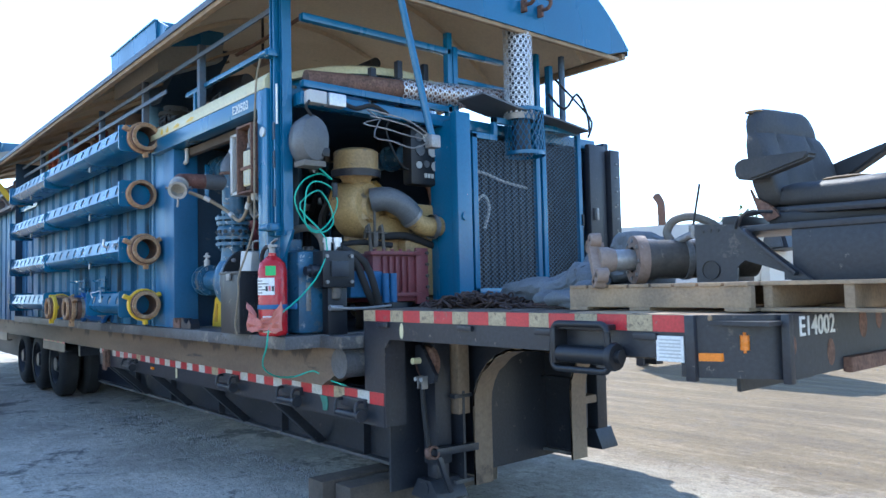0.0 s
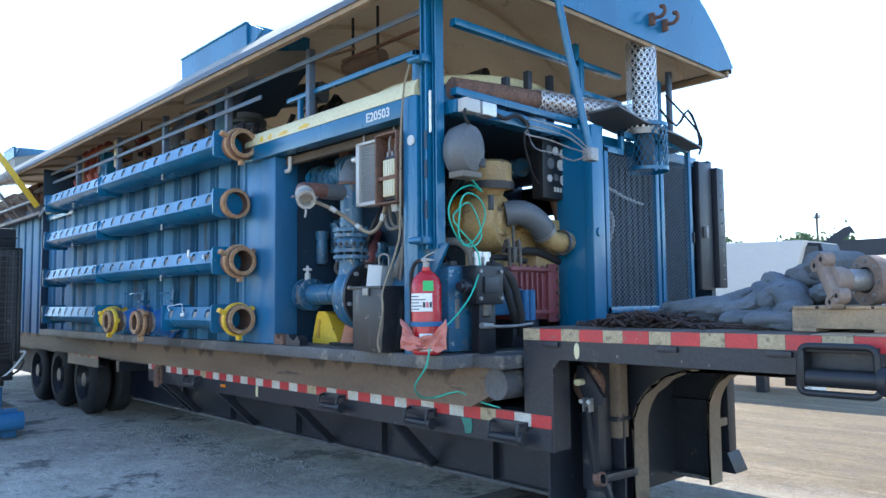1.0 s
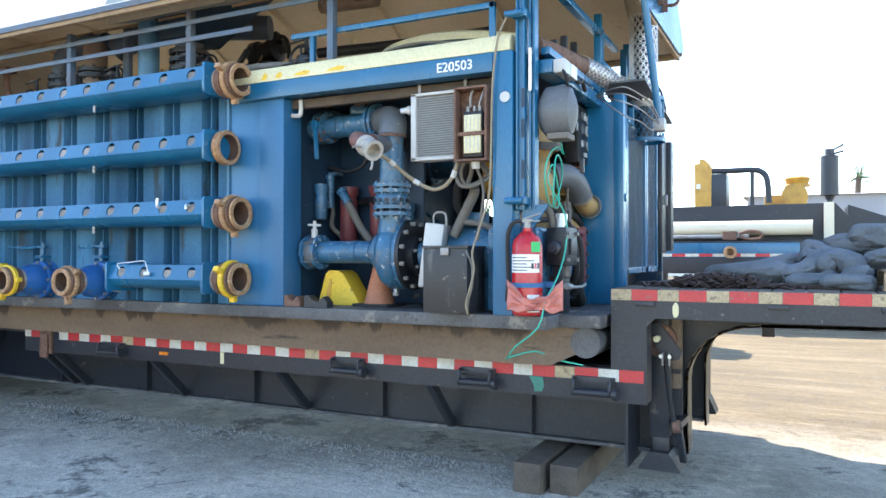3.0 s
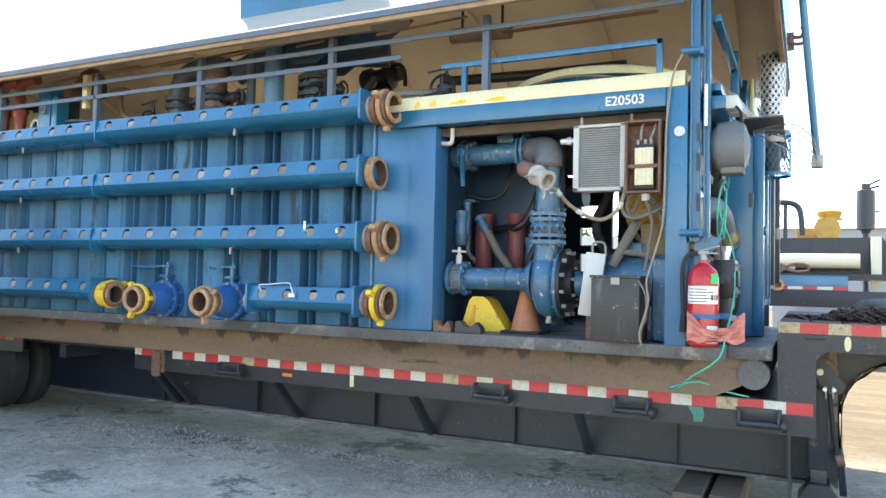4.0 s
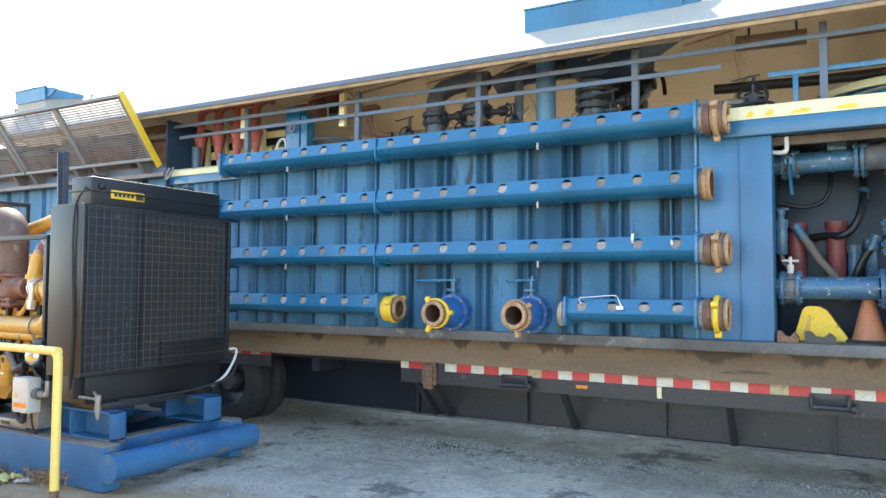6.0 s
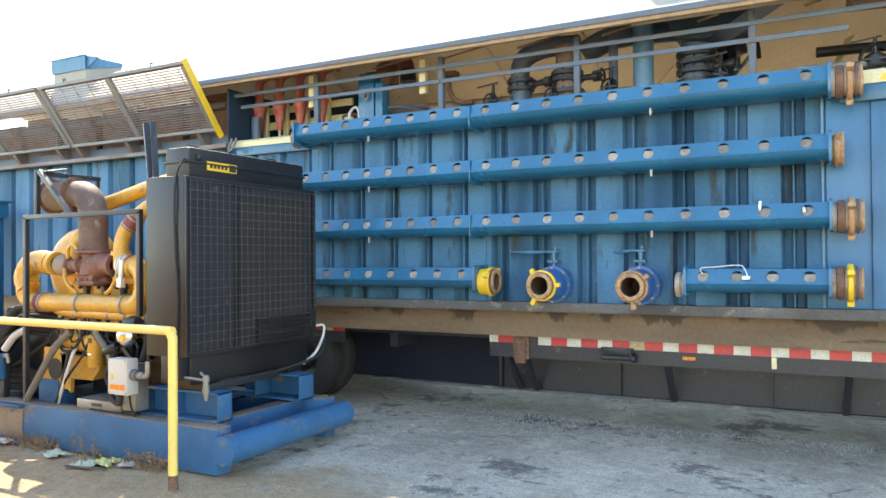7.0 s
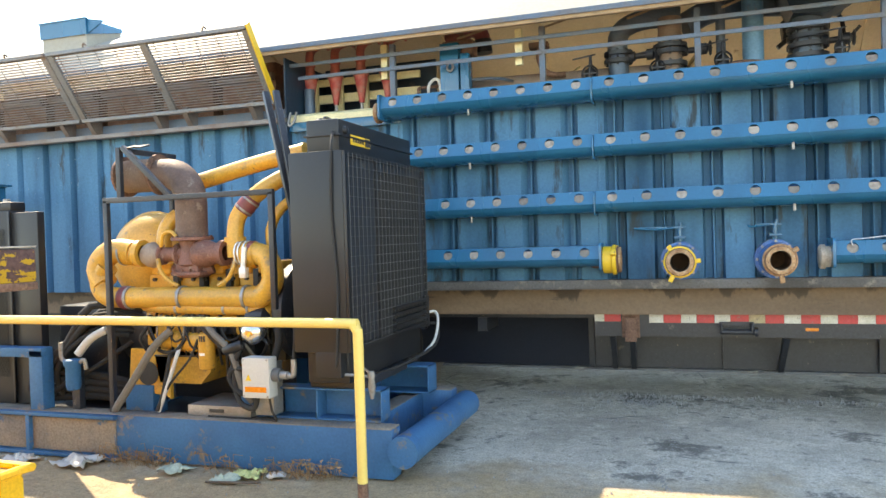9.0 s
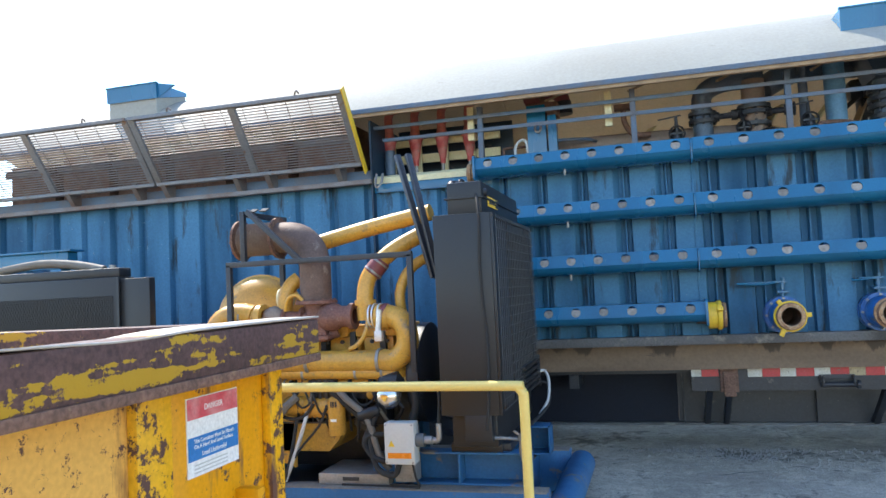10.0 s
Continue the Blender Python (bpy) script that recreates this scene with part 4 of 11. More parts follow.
def shell(bm, r0, r1, x0, x1, a0=-1.0, a1=1.0, n=24):
    out, inn = arc(r1, a0, a1, n), arc(r0, a0, a1, n)
    rows = [[bm.verts.new((x, *p)) for p in line] for x, line in ((x0, out), (x1, out), (x0, inn), (x1, inn))]
    for i in range(n):
        bm.faces.new((rows[0][i], rows[0][i + 1], rows[1][i + 1], rows[1][i]))
        bm.faces.new((rows[2][i], rows[3][i], rows[3][i + 1], rows[2][i + 1]))
        bm.faces.new((rows[1][i], rows[1][i + 1], rows[3][i + 1], rows[3][i]))
        bm.faces.new((rows[0][i], rows[2][i], rows[2][i + 1], rows[0][i + 1]))
    for i in (0, n):
        bm.faces.new((rows[0][i], rows[1][i], rows[3][i], rows[2][i]))
    bmesh.ops.recalc_face_normals(bm, faces=bm.faces)
    return bm


part("roof_sheet", shell(B(), ARC_R - 0.012, ARC_R, -21, -4.12), ROOF, unit)
part("roof_lining", shell(B(), ARC_R - 0.05, ARC_R - 0.014, -21, -4.16, -0.985, 0.985), LINING, unit)
for i in range(13):
    x = -4.6 - i * 1.3
    part("roof_rib", shell(B(), ARC_R - 0.10, ARC_R - 0.052, x - 0.025, x + 0.025, -0.97, 0.97), LINING, unit)
for s in (-1, 1):
    bm = B()
    y = RIDGE_Y + s * (RIDGE_Y - EAVE_Y - 0.03)
    box(bm, -21, -4.14, y - 0.025, y + 0.025, EAVE_Z - 0.075, EAVE_Z - 0.02, 0.004)
    part("eave_batten", bm, WOOD, unit, "bare wooden eave batten")
    bm = B()
    y = RIDGE_Y + s * (RIDGE_Y - EAVE_Y + 0.006)
    box(bm, -21, -4.12, y - 0.006, y + 0.006, EAVE_Z - 0.04, EAVE_Z + 0.01, 0.002)
    part("eave_trim", bm, FRAME_BLUE_GREY, unit)
bm = B()
g = arc(ARC_R + 0.004)
prism(bm, g + [(RIDGE_Y + 1.52, 3.69), (RIDGE_Y - 1.52, 3.69)], 'x', -4.13, -4.10)
part("gable_plate", bm, BLUE, unit)
bm = B()
box(bm, -4.16, -4.12, 2.5, 5.9, 3.66, 3.695, 0.004)
part("gable_batten", bm, WOOD, unit)
# vent boxes on the roof
for x0, x1, y0, z0, z1, deep in ((-8.69, -7.25, 2.66, 4.0, 4.265, 0.7), (-17.02, -16.29, 2.79, 4.355, 4.545, 0.62)):
    part("roof_vent_box", prism(B(), [(y0, z0), (y0 - 0.01, z1), (y0 + deep, z1 + 0.02), (y0 + deep, z0 + 0.16)], 'x', x0, x1), BLUE, unit)
    part("vent_end", prism(B(), [(x1, z0 + 0.01), (x1, z1), (x1 + 0.25, z0 + 0.14)], 'y', y0 + 0.02, y0 + 0.04), BLUE, unit)
    part("vent_flange", box(B(), x0 - 0.01, x1 + 0.01, y0 - 0.022, y0 + 0.02, z1 - 0.004, z1 + 0.012, 0.003), BLUE, unit)
    part("vent_curb", prism(B(), [(y0 + 0.02, z0 - 0.24), (y0 + 0.02, z0 + 0.004), (y0 + deep, z0 + 0.164), (y0 + deep, z0)], 'x', x0 + 0.02, x1 - 0.02), ROOF, unit)

# ---- pipe manifolds on the wall ----


def holed_strip(bm, x0, x1, n, top, low, r, depth):
    """A sloped strip from (y, z) top to low with n round holes, each a short bore."""
    top, low = Vector((0, *top)), Vector((0, *low))
    down = low - top
    tall = down.length
    d = down.normalized()
    inward = Vector((0, -d.z, d.y))
    if inward.y < 0:
        inward = -inward
    w = (x1 - x0) / n
    ax = Vector((1, 0, 0))
    for k in range(n):
        c = Vector((x0 + (k + 0.5) * w, 0, 0)) + top + down * 0.5
        ring, rim, bore = [], [], []
        for i in range(20):
            a = 2 * math.pi * i / 20
            ca, sa = math.cos(a), math.sin(a)
            s = min((w / 2) / max(abs(ca), 1e-6), (tall / 2) / max(abs(sa), 1e-6))
            rim.append(bm.verts.new(c + ax * ca * s + d * sa * s))
            ring.append(bm.verts.new(c + ax * ca * r + d * sa * r))
            bore.append(bm.verts.new(c + ax * ca * r + d * sa * r + inward * depth))
        for i in range(20):
            j = (i + 1) % 20
            bm.faces.new((rim[i], rim[j], ring[j], ring[i]))
            bm.faces.new((ring[i], ring[j], bore[j], bore[i]))
        for i in range(20):
            p, e = rim[i].co - c, rim[(i + 1) % 20].co - c
            on_side = [abs(abs(k.dot(ax)) - w / 2) < 1e-5 for k in (p, e)]
            if on_side[0] != on_side[1]:
                flat, tip = (p, e) if on_side[0] else (e, p)
                corner = bm.verts.new(c + ax * flat.dot(ax) + d * tip.dot(d))
                bm.faces.new((rim[i], corner, rim[(i + 1) % 20]))
    bmesh.ops.remove_doubles(bm, verts=bm.verts, dist=0.0008)
    bmesh.ops.recalc_face_normals(bm, faces=bm.faces)
    return bm


def coupling(parent, p, way, r=0.118, length=0.2, collar=RUST_LIGHT, ears=True, label="", deep=0.10):
    """An open pipe stub with a nut, a lugged clamp ring, a second ring and a lip."""
    p, way = Vector(p), Vector(way).normalized()
    k = length / 0.2
    stub = part("pipe_stub", lathe(B(), p, way, [(0.0, r - 0.02), (0.0, r - 0.004), (length, r - 0.004), (length, r - 0.022)], 28), CHALKY_PIPE, parent)
    part("bore", lathe(B(), p, way, [(length - 0.002, r - 0.021), (0.0, r - 0.024), (-deep, r - 0.03), (-deep, 0.0)], 28), BORE, parent)
    part("nut", lathe(B(), p, way, [(0.035 * k, r - 0.004), (0.04 * k, r + 0.012), (0.085 * k, r + 0.014), (0.09 * k, r - 0.004)], 28), RUST, parent)
    bm = B()
    a = 0.105 * k
    lathe(bm, p + way * a, way, [(0, r), (0, r + 0.024), (0.008, r + 0.034), (0.034, r + 0.034), (0.042, r + 0.024), (0.042, r)], 28)
    u, w = ring_frame(way)
    for i in range(3 if ears else 2):
        t = 2 * math.pi * i / 3 + 0.6 + p.x * 0.7
        c = p + way * (a + 0.022) + (u * math.cos(t) + w * math.sin(t)) * (r + 0.038)
        q = (u * math.cos(t) + w * math.sin(t)).to_track_quat('Z', 'Y').to_matrix().to_4x4()
        box(bm, -0.026, 0.026, -0.02, 0.02, -0.02, 0.05 if i == 0 else 0.03, 0.007, Matrix.Translation(c) @ q)
    part("clamp_collar", bm, collar, parent, label)
    part("pipe_ring", lathe(B(), p + way * (0.158 * k), way, [(0, r - 0.004), (0.0, r + 0.018), (0.014, r + 0.018), (0.018, r - 0.004)], 28), RUST, parent)
    part("pipe_rim", lathe(B(), p + way * (length - 0.014), way, [(0, r - 0.004), (0.0, r + 0.012), (0.018, r + 0.010), (0.020, r - 0.018), (0.004, r - 0.024)], 28), RUST_LIGHT, parent)
    return stub


NOZZLE = mat("dull_pale_plug", (0.25, 0.225, 0.195), 0.55, 0.1, (0.15, 0.12, 0.095), 0.8, 24, 80, 0.1, per_object=0.35)


def plug(at, cut):
    """A pale disc set a little inside its hole, short of the top by cut, so that the top of the hole stays dark."""
    bm = B()
    down = Vector((0, -0.034, -0.116)).normalized()
    inward = Vector((0, -down.z, down.y))
    at = Vector(at) + inward * 0.009
    reach = 0.0445
    a0 = math.acos(max(-1, min(1, (reach - cut) / reach)))
    ring = [a0 + (2 * math.pi - 2 * a0) * i / 18 for i in range(19)]
    lo = [bm.verts.new(at + Vector((1, 0, 0)) * math.sin(a) * reach - down * math.cos(a) * reach) for a in ring]
    hi = [bm.verts.new(v.co + inward * 0.006) for v in lo]
    bm.faces.new(lo)
    bm.faces.new(hi[::-1])
    for i in range(19):
        j = (i + 1) % 19
        bm.faces.new((lo[j], lo[i], hi[i], hi[j]))
    bmesh.ops.recalc_face_normals(bm, faces=bm.faces)
    return bm



def manifold(x0, x1, zt, holes, split=None, flange=None, left_cap=None, label=""):
    th = thing("pipe_manifold", ((x0 + x1) / 2, 2.62, zt - 0.26), label, "pipe manifold", "pipe manifolds on the wall")
    back = 2.56
    for a, c, n in ([(x0, split, holes[0]), (split, x1, holes[1])] if split else [(x0, x1, holes[0])]):
        bm = B()
        holed_strip(bm, a + 0.01, c - 0.01, n, (2.306, zt - 0.002), (2.272, zt - 0.118), 0.0455, 0.012)
        part("drilled_face", bm, BLUE, th)
        bm = B()
        # rounded lower edge running into a level underside
        curve = [((1 - t) ** 2 * 2.272 + 2 * t * (1 - t) * 2.308 + t * t * 2.40, zt - ((1 - t) ** 2 * 0.120 + 2 * t * (1 - t) * 0.190 + t * t * 0.196)) for t in (k / 8 for k in range(9))]
        inner = [(y + 0.012, z + 0.010) for y, z in reversed(curve)]
        prism(bm, curve + [(back, zt - 0.196), (back, zt - 0.186)] + inner, 'x', a + 0.01, c - 0.01)
        part("channel_body", bm, BLUE, th)
        bm = B()
        box(bm, a + 0.01, c - 0.01, 2.308, back, zt - 0.012, zt, 0.003)
        part("cover_strip", bm, BLUE, th)
        w = (c - a - 0.02) / n
        for k in range(n):
            x = a + 0.01 + (k + 0.5) * w
            part("hole_plug", plug((x, 2.289, zt - 0.060), random.uniform(0.012, 0.024)), NOZZLE, th)
    for x in [x0, x1] + ([split] if split else []):
        bm = B()
        out = []
        lead = 2.298 if x == split else 2.285
        for cy, cz, t0 in ((lead, zt - 0.195, math.pi), (back - 0.002, zt - 0.225, 1.5 * math.pi), (back - 0.002, zt + (0.002 if x == split else 0.022), 0), (lead, zt - (0.03 if x == split else 0.0), math.pi / 2)):
            if cy > 2.4:
                out.append((cy, cz))
            else:
                out += [(cy + 0.03 * math.cos(t0 + k * math.pi / 6), cz + 0.03 * math.sin(t0 + k * math.pi / 6) + (0 if t0 > 3 else -0.008)) for k in range(4)]
        slim = 0.006 if x == split else 0.011
        prism(bm, out, 'x', x - slim, x + slim)
        part("end_plate", bm, BLUE, th)
    if flange:
        if flange != "plain":
            coupling(th, (x1, 2.44, zt - 0.11), (1, 0, 0), 0.115, 0.22, flange)
        else:
            part("pipe_stub", lathe(B(), (x1, 2.44, zt - 0.11), (1, 0, 0), [(0, 0.112), (0.03, 0.112), (0.03, 0.132), (0.05, 0.136), (0.06, 0.128), (0.085, 0.136), (0.095, 0.13), (0.095, 0.103)], 30), RUST_LIGHT, th)
            part("bore", lathe(B(), (x1, 2.44, zt - 0.11), (1, 0, 0), [(0.093, 0.104), (0.0, 0.10), (-0.05, 0.10), (-0.05, 0)], 30), BORE, th)
    if left_cap:
        bm = B()
        lathe(bm, (x0, 2.42, zt - 0.135), (-1, 0, 0), [(0, 0.09), (0.05, 0.09), (0.05, 0.104), (0.085, 0.104), (0.095, 0.09), (0.095, 0.0)], 24)
        part("end_cap", bm, left_cap, th)
    # drain nipples
    for x in ([x0 + 0.9, x1 - 1.35] if x1 - x0 > 3 else []):
        bm = B()
        cyl(bm, (x, 2.36, zt - 0.185), (x, 2.36, zt - 0.245), 0.012, 8)
        part("drain_nipple", bm, STEEL, th)
    return th


SHELF = "long blue drilled pipe manifold on the wall, rusty open end"
manifold(-12.20, -7.09, 3.125, (8, 10), -10.11, RUST_LIGHT, RUST_LIGHT, SHELF)
manifold(-12.20, -7.09, 2.605, (8, 10), -10.11, "plain", None, SHELF)
manifold(-12.20, -7.09, 2.085, (8, 10), -10.11, RUST_LIGHT, None, SHELF)
low_left = manifold(-12.20, -10.07, 1.585, (8,), None, None, None, "short blue drilled pipe manifold with a yellow coupling at its end")
coupling(low_left, (-10.06, 2.42, 1.45), (1, 0, 0), 0.105, 0.16, YELLOW_BRIGHT, False, "yellow coupling")
part("yellow_sleeve", lathe(B(), (-10.055, 2.42, 1.45), (1, 0, 0), [(0, 0.10), (0, 0.124), (0.06, 0.126), (0.075, 0.118), (0.13, 0.118), (0.13, 0.10)], 28), YELLOW_BRIGHT, low_left, "scuffed yellow sleeve")
manifold(-8.16, -7.10, 1.575, (4,), None, YELLOW_BRIGHT, CHALKY_PIPE, "short blue drilled manifold with yellow clamp and chalky cap")


def outlet_valve(x, z, yellow):
    th = thing("outlet_valve", (x, 2.62, z), "blue flanged valve with a %s mouth and lever handle" % ("yellow-clamped" if yellow else "rusty bare"),
               "valve", "outlet valves")
    bm = B()
    lathe(bm, (x, 2.625, z), (0, -1, 0), [(0, 0.0), (0, 0.175), (0.035, 0.175), (0.035, 0.13), (0.08, 0.125), (0.08, 0.172), (0.115, 0.172), (0.115, 0.14),
                                        (0.16, 0.145), (0.22, 0.135), (0.27, 0.105), (0.30, 0.10)], 32)
    part("valve_body", bm, VALVE_BLUE, th)
    pieces("flange_bolt", bolts(bolts(B(), (x, 2.51, z), (0, -1, 0), 0.155, 8, 0.013, 0.022), (x, 2.59, z), (0, -1, 0), 0.158, 8, 0.013, 0.02, 0.4), STEEL, th)
    coupling(th, (x, 2.33, z), (0, -1, 0), 0.105, 0.18, YELLOW_BRIGHT if yellow else RUST_LIGHT, yellow, "", 0.22)
    bm = B()
    cyl(bm, (x, 2.55, z + 0.16), (x, 2.55, z + 0.30), 0.022, 10)
    box(bm, x - 0.05, x + 0.05, 2.50, 2.60, z + 0.20, z + 0.225, 0.004)
    part("valve_stem", bm, BLUE, th)
    bm = B()
    box(bm, x - (0.36 if yellow else 0.16), x + 0.05, 2.53, 2.57, z + 0.295, z + 0.315, 0.004)
    tube(bm, [(x - 0.06, 2.52, z + 0.30), (x - 0.2, 2.50, z + 0.29), (x - (0.4 if yellow else 0.22), 2.49, z + 0.305)], 0.009, 8)
    cyl(bm, (x + 0.01, 2.55, z + 0.30), (x + 0.01, 2.55, z + 0.345), 0.016, 8)
    part("lever_handle", bm, BLUE, th)
    return th


# pins and wires left in the drilled faces
bm = B()
tube(bm, [(-7.585, 2.33, 2.03), (-7.585, 2.27, 2.035), (-7.583, 2.262, 2.06), (-7.58, 2.262, 2.105)], 0.011, 8)
solo("steel_pin", bm, ALUMINIUM, "bent steel pin hooked in the drilled manifold", "pin", "pins in the manifolds")
bm = B()
tube(bm, [(-7.28, 2.33, 2.035), (-7.275, 2.27, 2.04), (-7.27, 2.262, 2.01)], 0.012, 8)
solo("steel_pin", bm, ALUMINIUM, "bent steel pin hooked in the drilled manifold", "pin", "pins in the manifolds")
bm = B()
tube(bm, [(-8.02, 2.28, 1.535), (-8.03, 2.262, 1.58), (-7.92, 2.27, 1.59), (-7.74, 2.27, 1.605), (-7.70, 2.262, 1.57), (-7.68, 2.262, 1.52)], 0.005, 6)
solo("tie_wire", bm, ALUMINIUM, "thin tie wire strung along the short manifold", "wire")
bm = B()
box(bm, -7.72, -7.66, 2.25, 2.266, 1.49, 1.52, 0.005)
solo("padlock", bm, WHITE, "small pale padlock hanging on the short manifold", "padlock")

outlet_valve(-9.38, 1.425, True)
outlet_valve(-8.58, 1.425, False)

# ---- rail along the upper walkway ----
railing = thing("guard_rail", (-8.5, 2.68, 3.05), "blue-grey steel guard rail along the open upper walkway", "guard rail")
for x in (-12.2, -10.62, -9.18, -7.66, -6.20):
    bm = B()
    box(bm, x - 0.028, x + 0.028, 2.66, 2.72, 3.03, 3.74, 0.004)
    part("rail_post", bm, FRAME_BLUE_GREY, railing)
for z, x0, x1 in ((3.63, -13.4, -4.7), (3.485, -13.3, -10.62), (3.485, -10.60, -6.95)):
    bm = B()
    box(bm, x0, x1, 2.645, 2.66, z - 0.02, z + 0.02, 0.003)
    part("rail_bar", bm, FRAME_BLUE_GREY, railing)
bm = B()
box(bm, -6.6, -4.86, 2.70, 2.74, 3.36, 3.40, 0.004)
box(bm, -4.90, -4.86, 2.70, 2.74, 3.10, 3.40, 0.004)
box(bm, -6.42, -6.38, 2.70, 2.74, 3.05, 3.36, 0.004)
part("blue_frame", bm, BLUE, railing, "blue tube frame")

# ---- engine on its skid beside the trailer ----
skid = thing("engine_skid", (-13.0, 1.0, 0.0), "dusty blue steel skid frame with a round tube end", "skid")
for y0, y1 in ((0.24, 0.40), (1.62, 1.78)):
    bm = B()
    box(bm, -16.2, -11.32, y0, y1, 0.0, 0.353, 0.008)
    part("skid_rail", bm, BLUE_SKID, skid)
    part("top_plate", box(B(), -16.2, -11.33, y0 + 0.004, y1 + 0.01, 0.353, 0.36, 0.002), DUSTY_BLUE, skid, "dust-covered top plate")
bm = B()
cyl(bm, (-11.24, 0.22, 0.205), (-11.24, 1.82, 0.205), 0.115, 28)
part("end_tube", bm, BLUE_SKID, skid)
for x in (-12.95, -11.75, -13.9, -15.0):
    bm = B()
    box(bm, x, x + 0.16, 0.40, 1.62, 0.06, 0.334, 0.006)
    part("cross_beam", bm, BLUE_SKID, skid)
    part("cross_top", box(B(), x + 0.003, x + 0.157, 0.412, 1.618, 0.334, 0.34, 0.002), DUSTY_BLUE, skid, "dusty beam top")
bm = B()
box(bm, -16.2, -12.3, 0.40, 1.62, 0.30, 0.318)
part("drip_tray", bm, BLACK, skid)
for y0, y1, x0 in ((0.40, 0.50, -12.35), (1.42, 1.58, -12.3)):
    bm = B()
    box(bm, x0, -11.46, y1 + 0.048, y1 + 0.06, 0.36, 0.60, 0.003)
    box(bm, x0, -11.46, y0, y1 + 0.06, 0.585, 0.60, 0.003)
    box(bm, x0, -11.46, y0, y1 + 0.06, 0.36, 0.375, 0.003)
    box(bm, -11.472, -11.46, y0, y1 + 0.06, 0.36, 0.60, 0.003)
    box(bm, -12.0, -11.985, y0, y1 + 0.06, 0.36, 0.60, 0.003)
    part("mount_channel", bm, BLUE_SKID, skid)

part("rail_web", box(B(), -16.2, -13.72, 0.228, 0.242, 0.04, 0.31, 0.003), DUSTY_BLUE, skid, "dust-filled recessed rail web")
for z in (0.0, 0.325):
    part("rail_lip", box(B(), -16.2, -13.70, 0.185, 0.242, z, z + 0.03, 0.004), BLUE_SKID, skid)
part("rail_stiffener", box(B(), -14.62, -14.58, 0.19, 0.242, 0.03, 0.325, 0.003), BLUE_SKID, skid)

radiator = thing("radiator", (-12.0, 1.1, 0.6), "tall satin-black engine radiator with wire guard, standing on the skid", "radiator")
part("shroud", box(B(), -12.05, -11.62, 0.20, 1.86, 0.90, 2.35, 0.01), BLACK_GLOSS, radiator)
part("header_tank", box(B(), -11.97, -11.70, 0.33, 1.80, 2.352, 2.60, 0.022), BLACK_GLOSS, radiator)
part("tank_seam", box(B(), -11.985, -11.685, 0.315, 1.815, 2.47, 2.485, 0.004), BLACK_GLOSS, radiator)
part("bottom_tank", box(B(), -12.0, -11.66, 0.30, 1.80, 0.662, 0.90, 0.015), BLACK_GLOSS, radiator)
part("core", box(B(), -11.621, -11.612, 0.26, 1.80, 0.95, 2.30), BLACK, radiator)
part("core_screen", box(B(), -11.611, -11.606, 0.80, 1.70, 0.98, 2.24), RUBBER, radiator, "dull dust screen over the core")
for y in (0.202, 0.745, 1.815):
    part("core_frame", box(B(), -11.62, -11.598, y, y + 0.042, 0.93, 2.32, 0.004), BLACK_GLOSS, radiator)
for z in (0.905, 2.315):
    part("core_frame", box(B(), -11.62, -11.598, 0.202, 1.857, z, z + 0.03, 0.004), BLACK_GLOSS, radiator)
bm = B()
for i in range(23):
    y = 0.235 + i * 0.072
    cyl(bm, (-11.585, y, 0.93), (-11.585, y, 2.33), 0.003, 4, None, False)
for i in range(20):
    z = 0.94 + i * 0.072
    cyl(bm, (-11.582, 0.22, z), (-11.582, 1.84, z), 0.003, 4, None, False)
tagged(part("wire_guard", bm, WIRE, radiator), kind="stuff")
for i in range(5):
    part("cooler_tube", box(B(), -11.60, -11.565, 1.00, 1.74, 0.93 + i * 0.05, 0.955 + i * 0.05, 0.003), BLACK_GLOSS, radiator)
part("cooler_bracket", box(B(), -11.66, -11.565, 1.76, 1.80, 0.90, 1.18, 0.004), BLACK_GLOSS, radiator)
bm = B()
box(bm, -11.70, -11.692, 0.52, 0.865, 2.425, 2.50, 0.002)
label_plate = part("badge", bm, YELLOW_BRIGHT, radiator, "yellow badge with dark end")
bm = B()
box(bm, -11.693, -11.689, 0.775, 0.855, 2.433, 2.492)
part("badge_end", bm, INK, label_plate)
bm = B()
for i in range(5):
    box(bm, -11.693, -11.690, 0.55 + i * 0.043, 0.58 + i * 0.043, 2.445, 2.48)
part("badge_mark", bm, INK, label_plate)
bm = B()
lathe(bm, (-11.98, 0.60, 2.60), (0, 0, 1), [(0, 0.045), (0.03, 0.05), (0.05, 0.035), (0.05, 0)], 16)
tube(bm, [(-11.9, 0.5, 2.6), (-11.9, 0.5, 2.64), (-11.9, 0.62, 2.64), (-11.9, 0.62, 2.6)], 0.01, 8)
tube(bm, [(-11.9, 1.5, 2.6), (-11.9, 1.5, 2.64), (-11.9, 1.62, 2.64), (-11.9, 1.62, 2.6)], 0.01, 8)
pieces("filler_cap", bm, BLACK_GLOSS, radiator)
bm = B()
lathe(bm, (-11.70, 0.43, 2.52), (1, 0, 0), [(0, 0.035), (0.02, 0.03), (0.03, 0.0)], 14)
part("sensor", bm, BLACK_GLOSS, radiator)
bm = B()
tube(bm, [(-11.74, 0.315, 2.50), (-11.70, 0.19, 2.33), (-11.71, 0.186, 1.9), (-11.68, 0.186, 1.4), (-11.70, 0.186, 0.95), (-11.72, 0.20, 0.80)], 0.010, 8)
part("overflow_hose", bm, RUBBER, radiator)

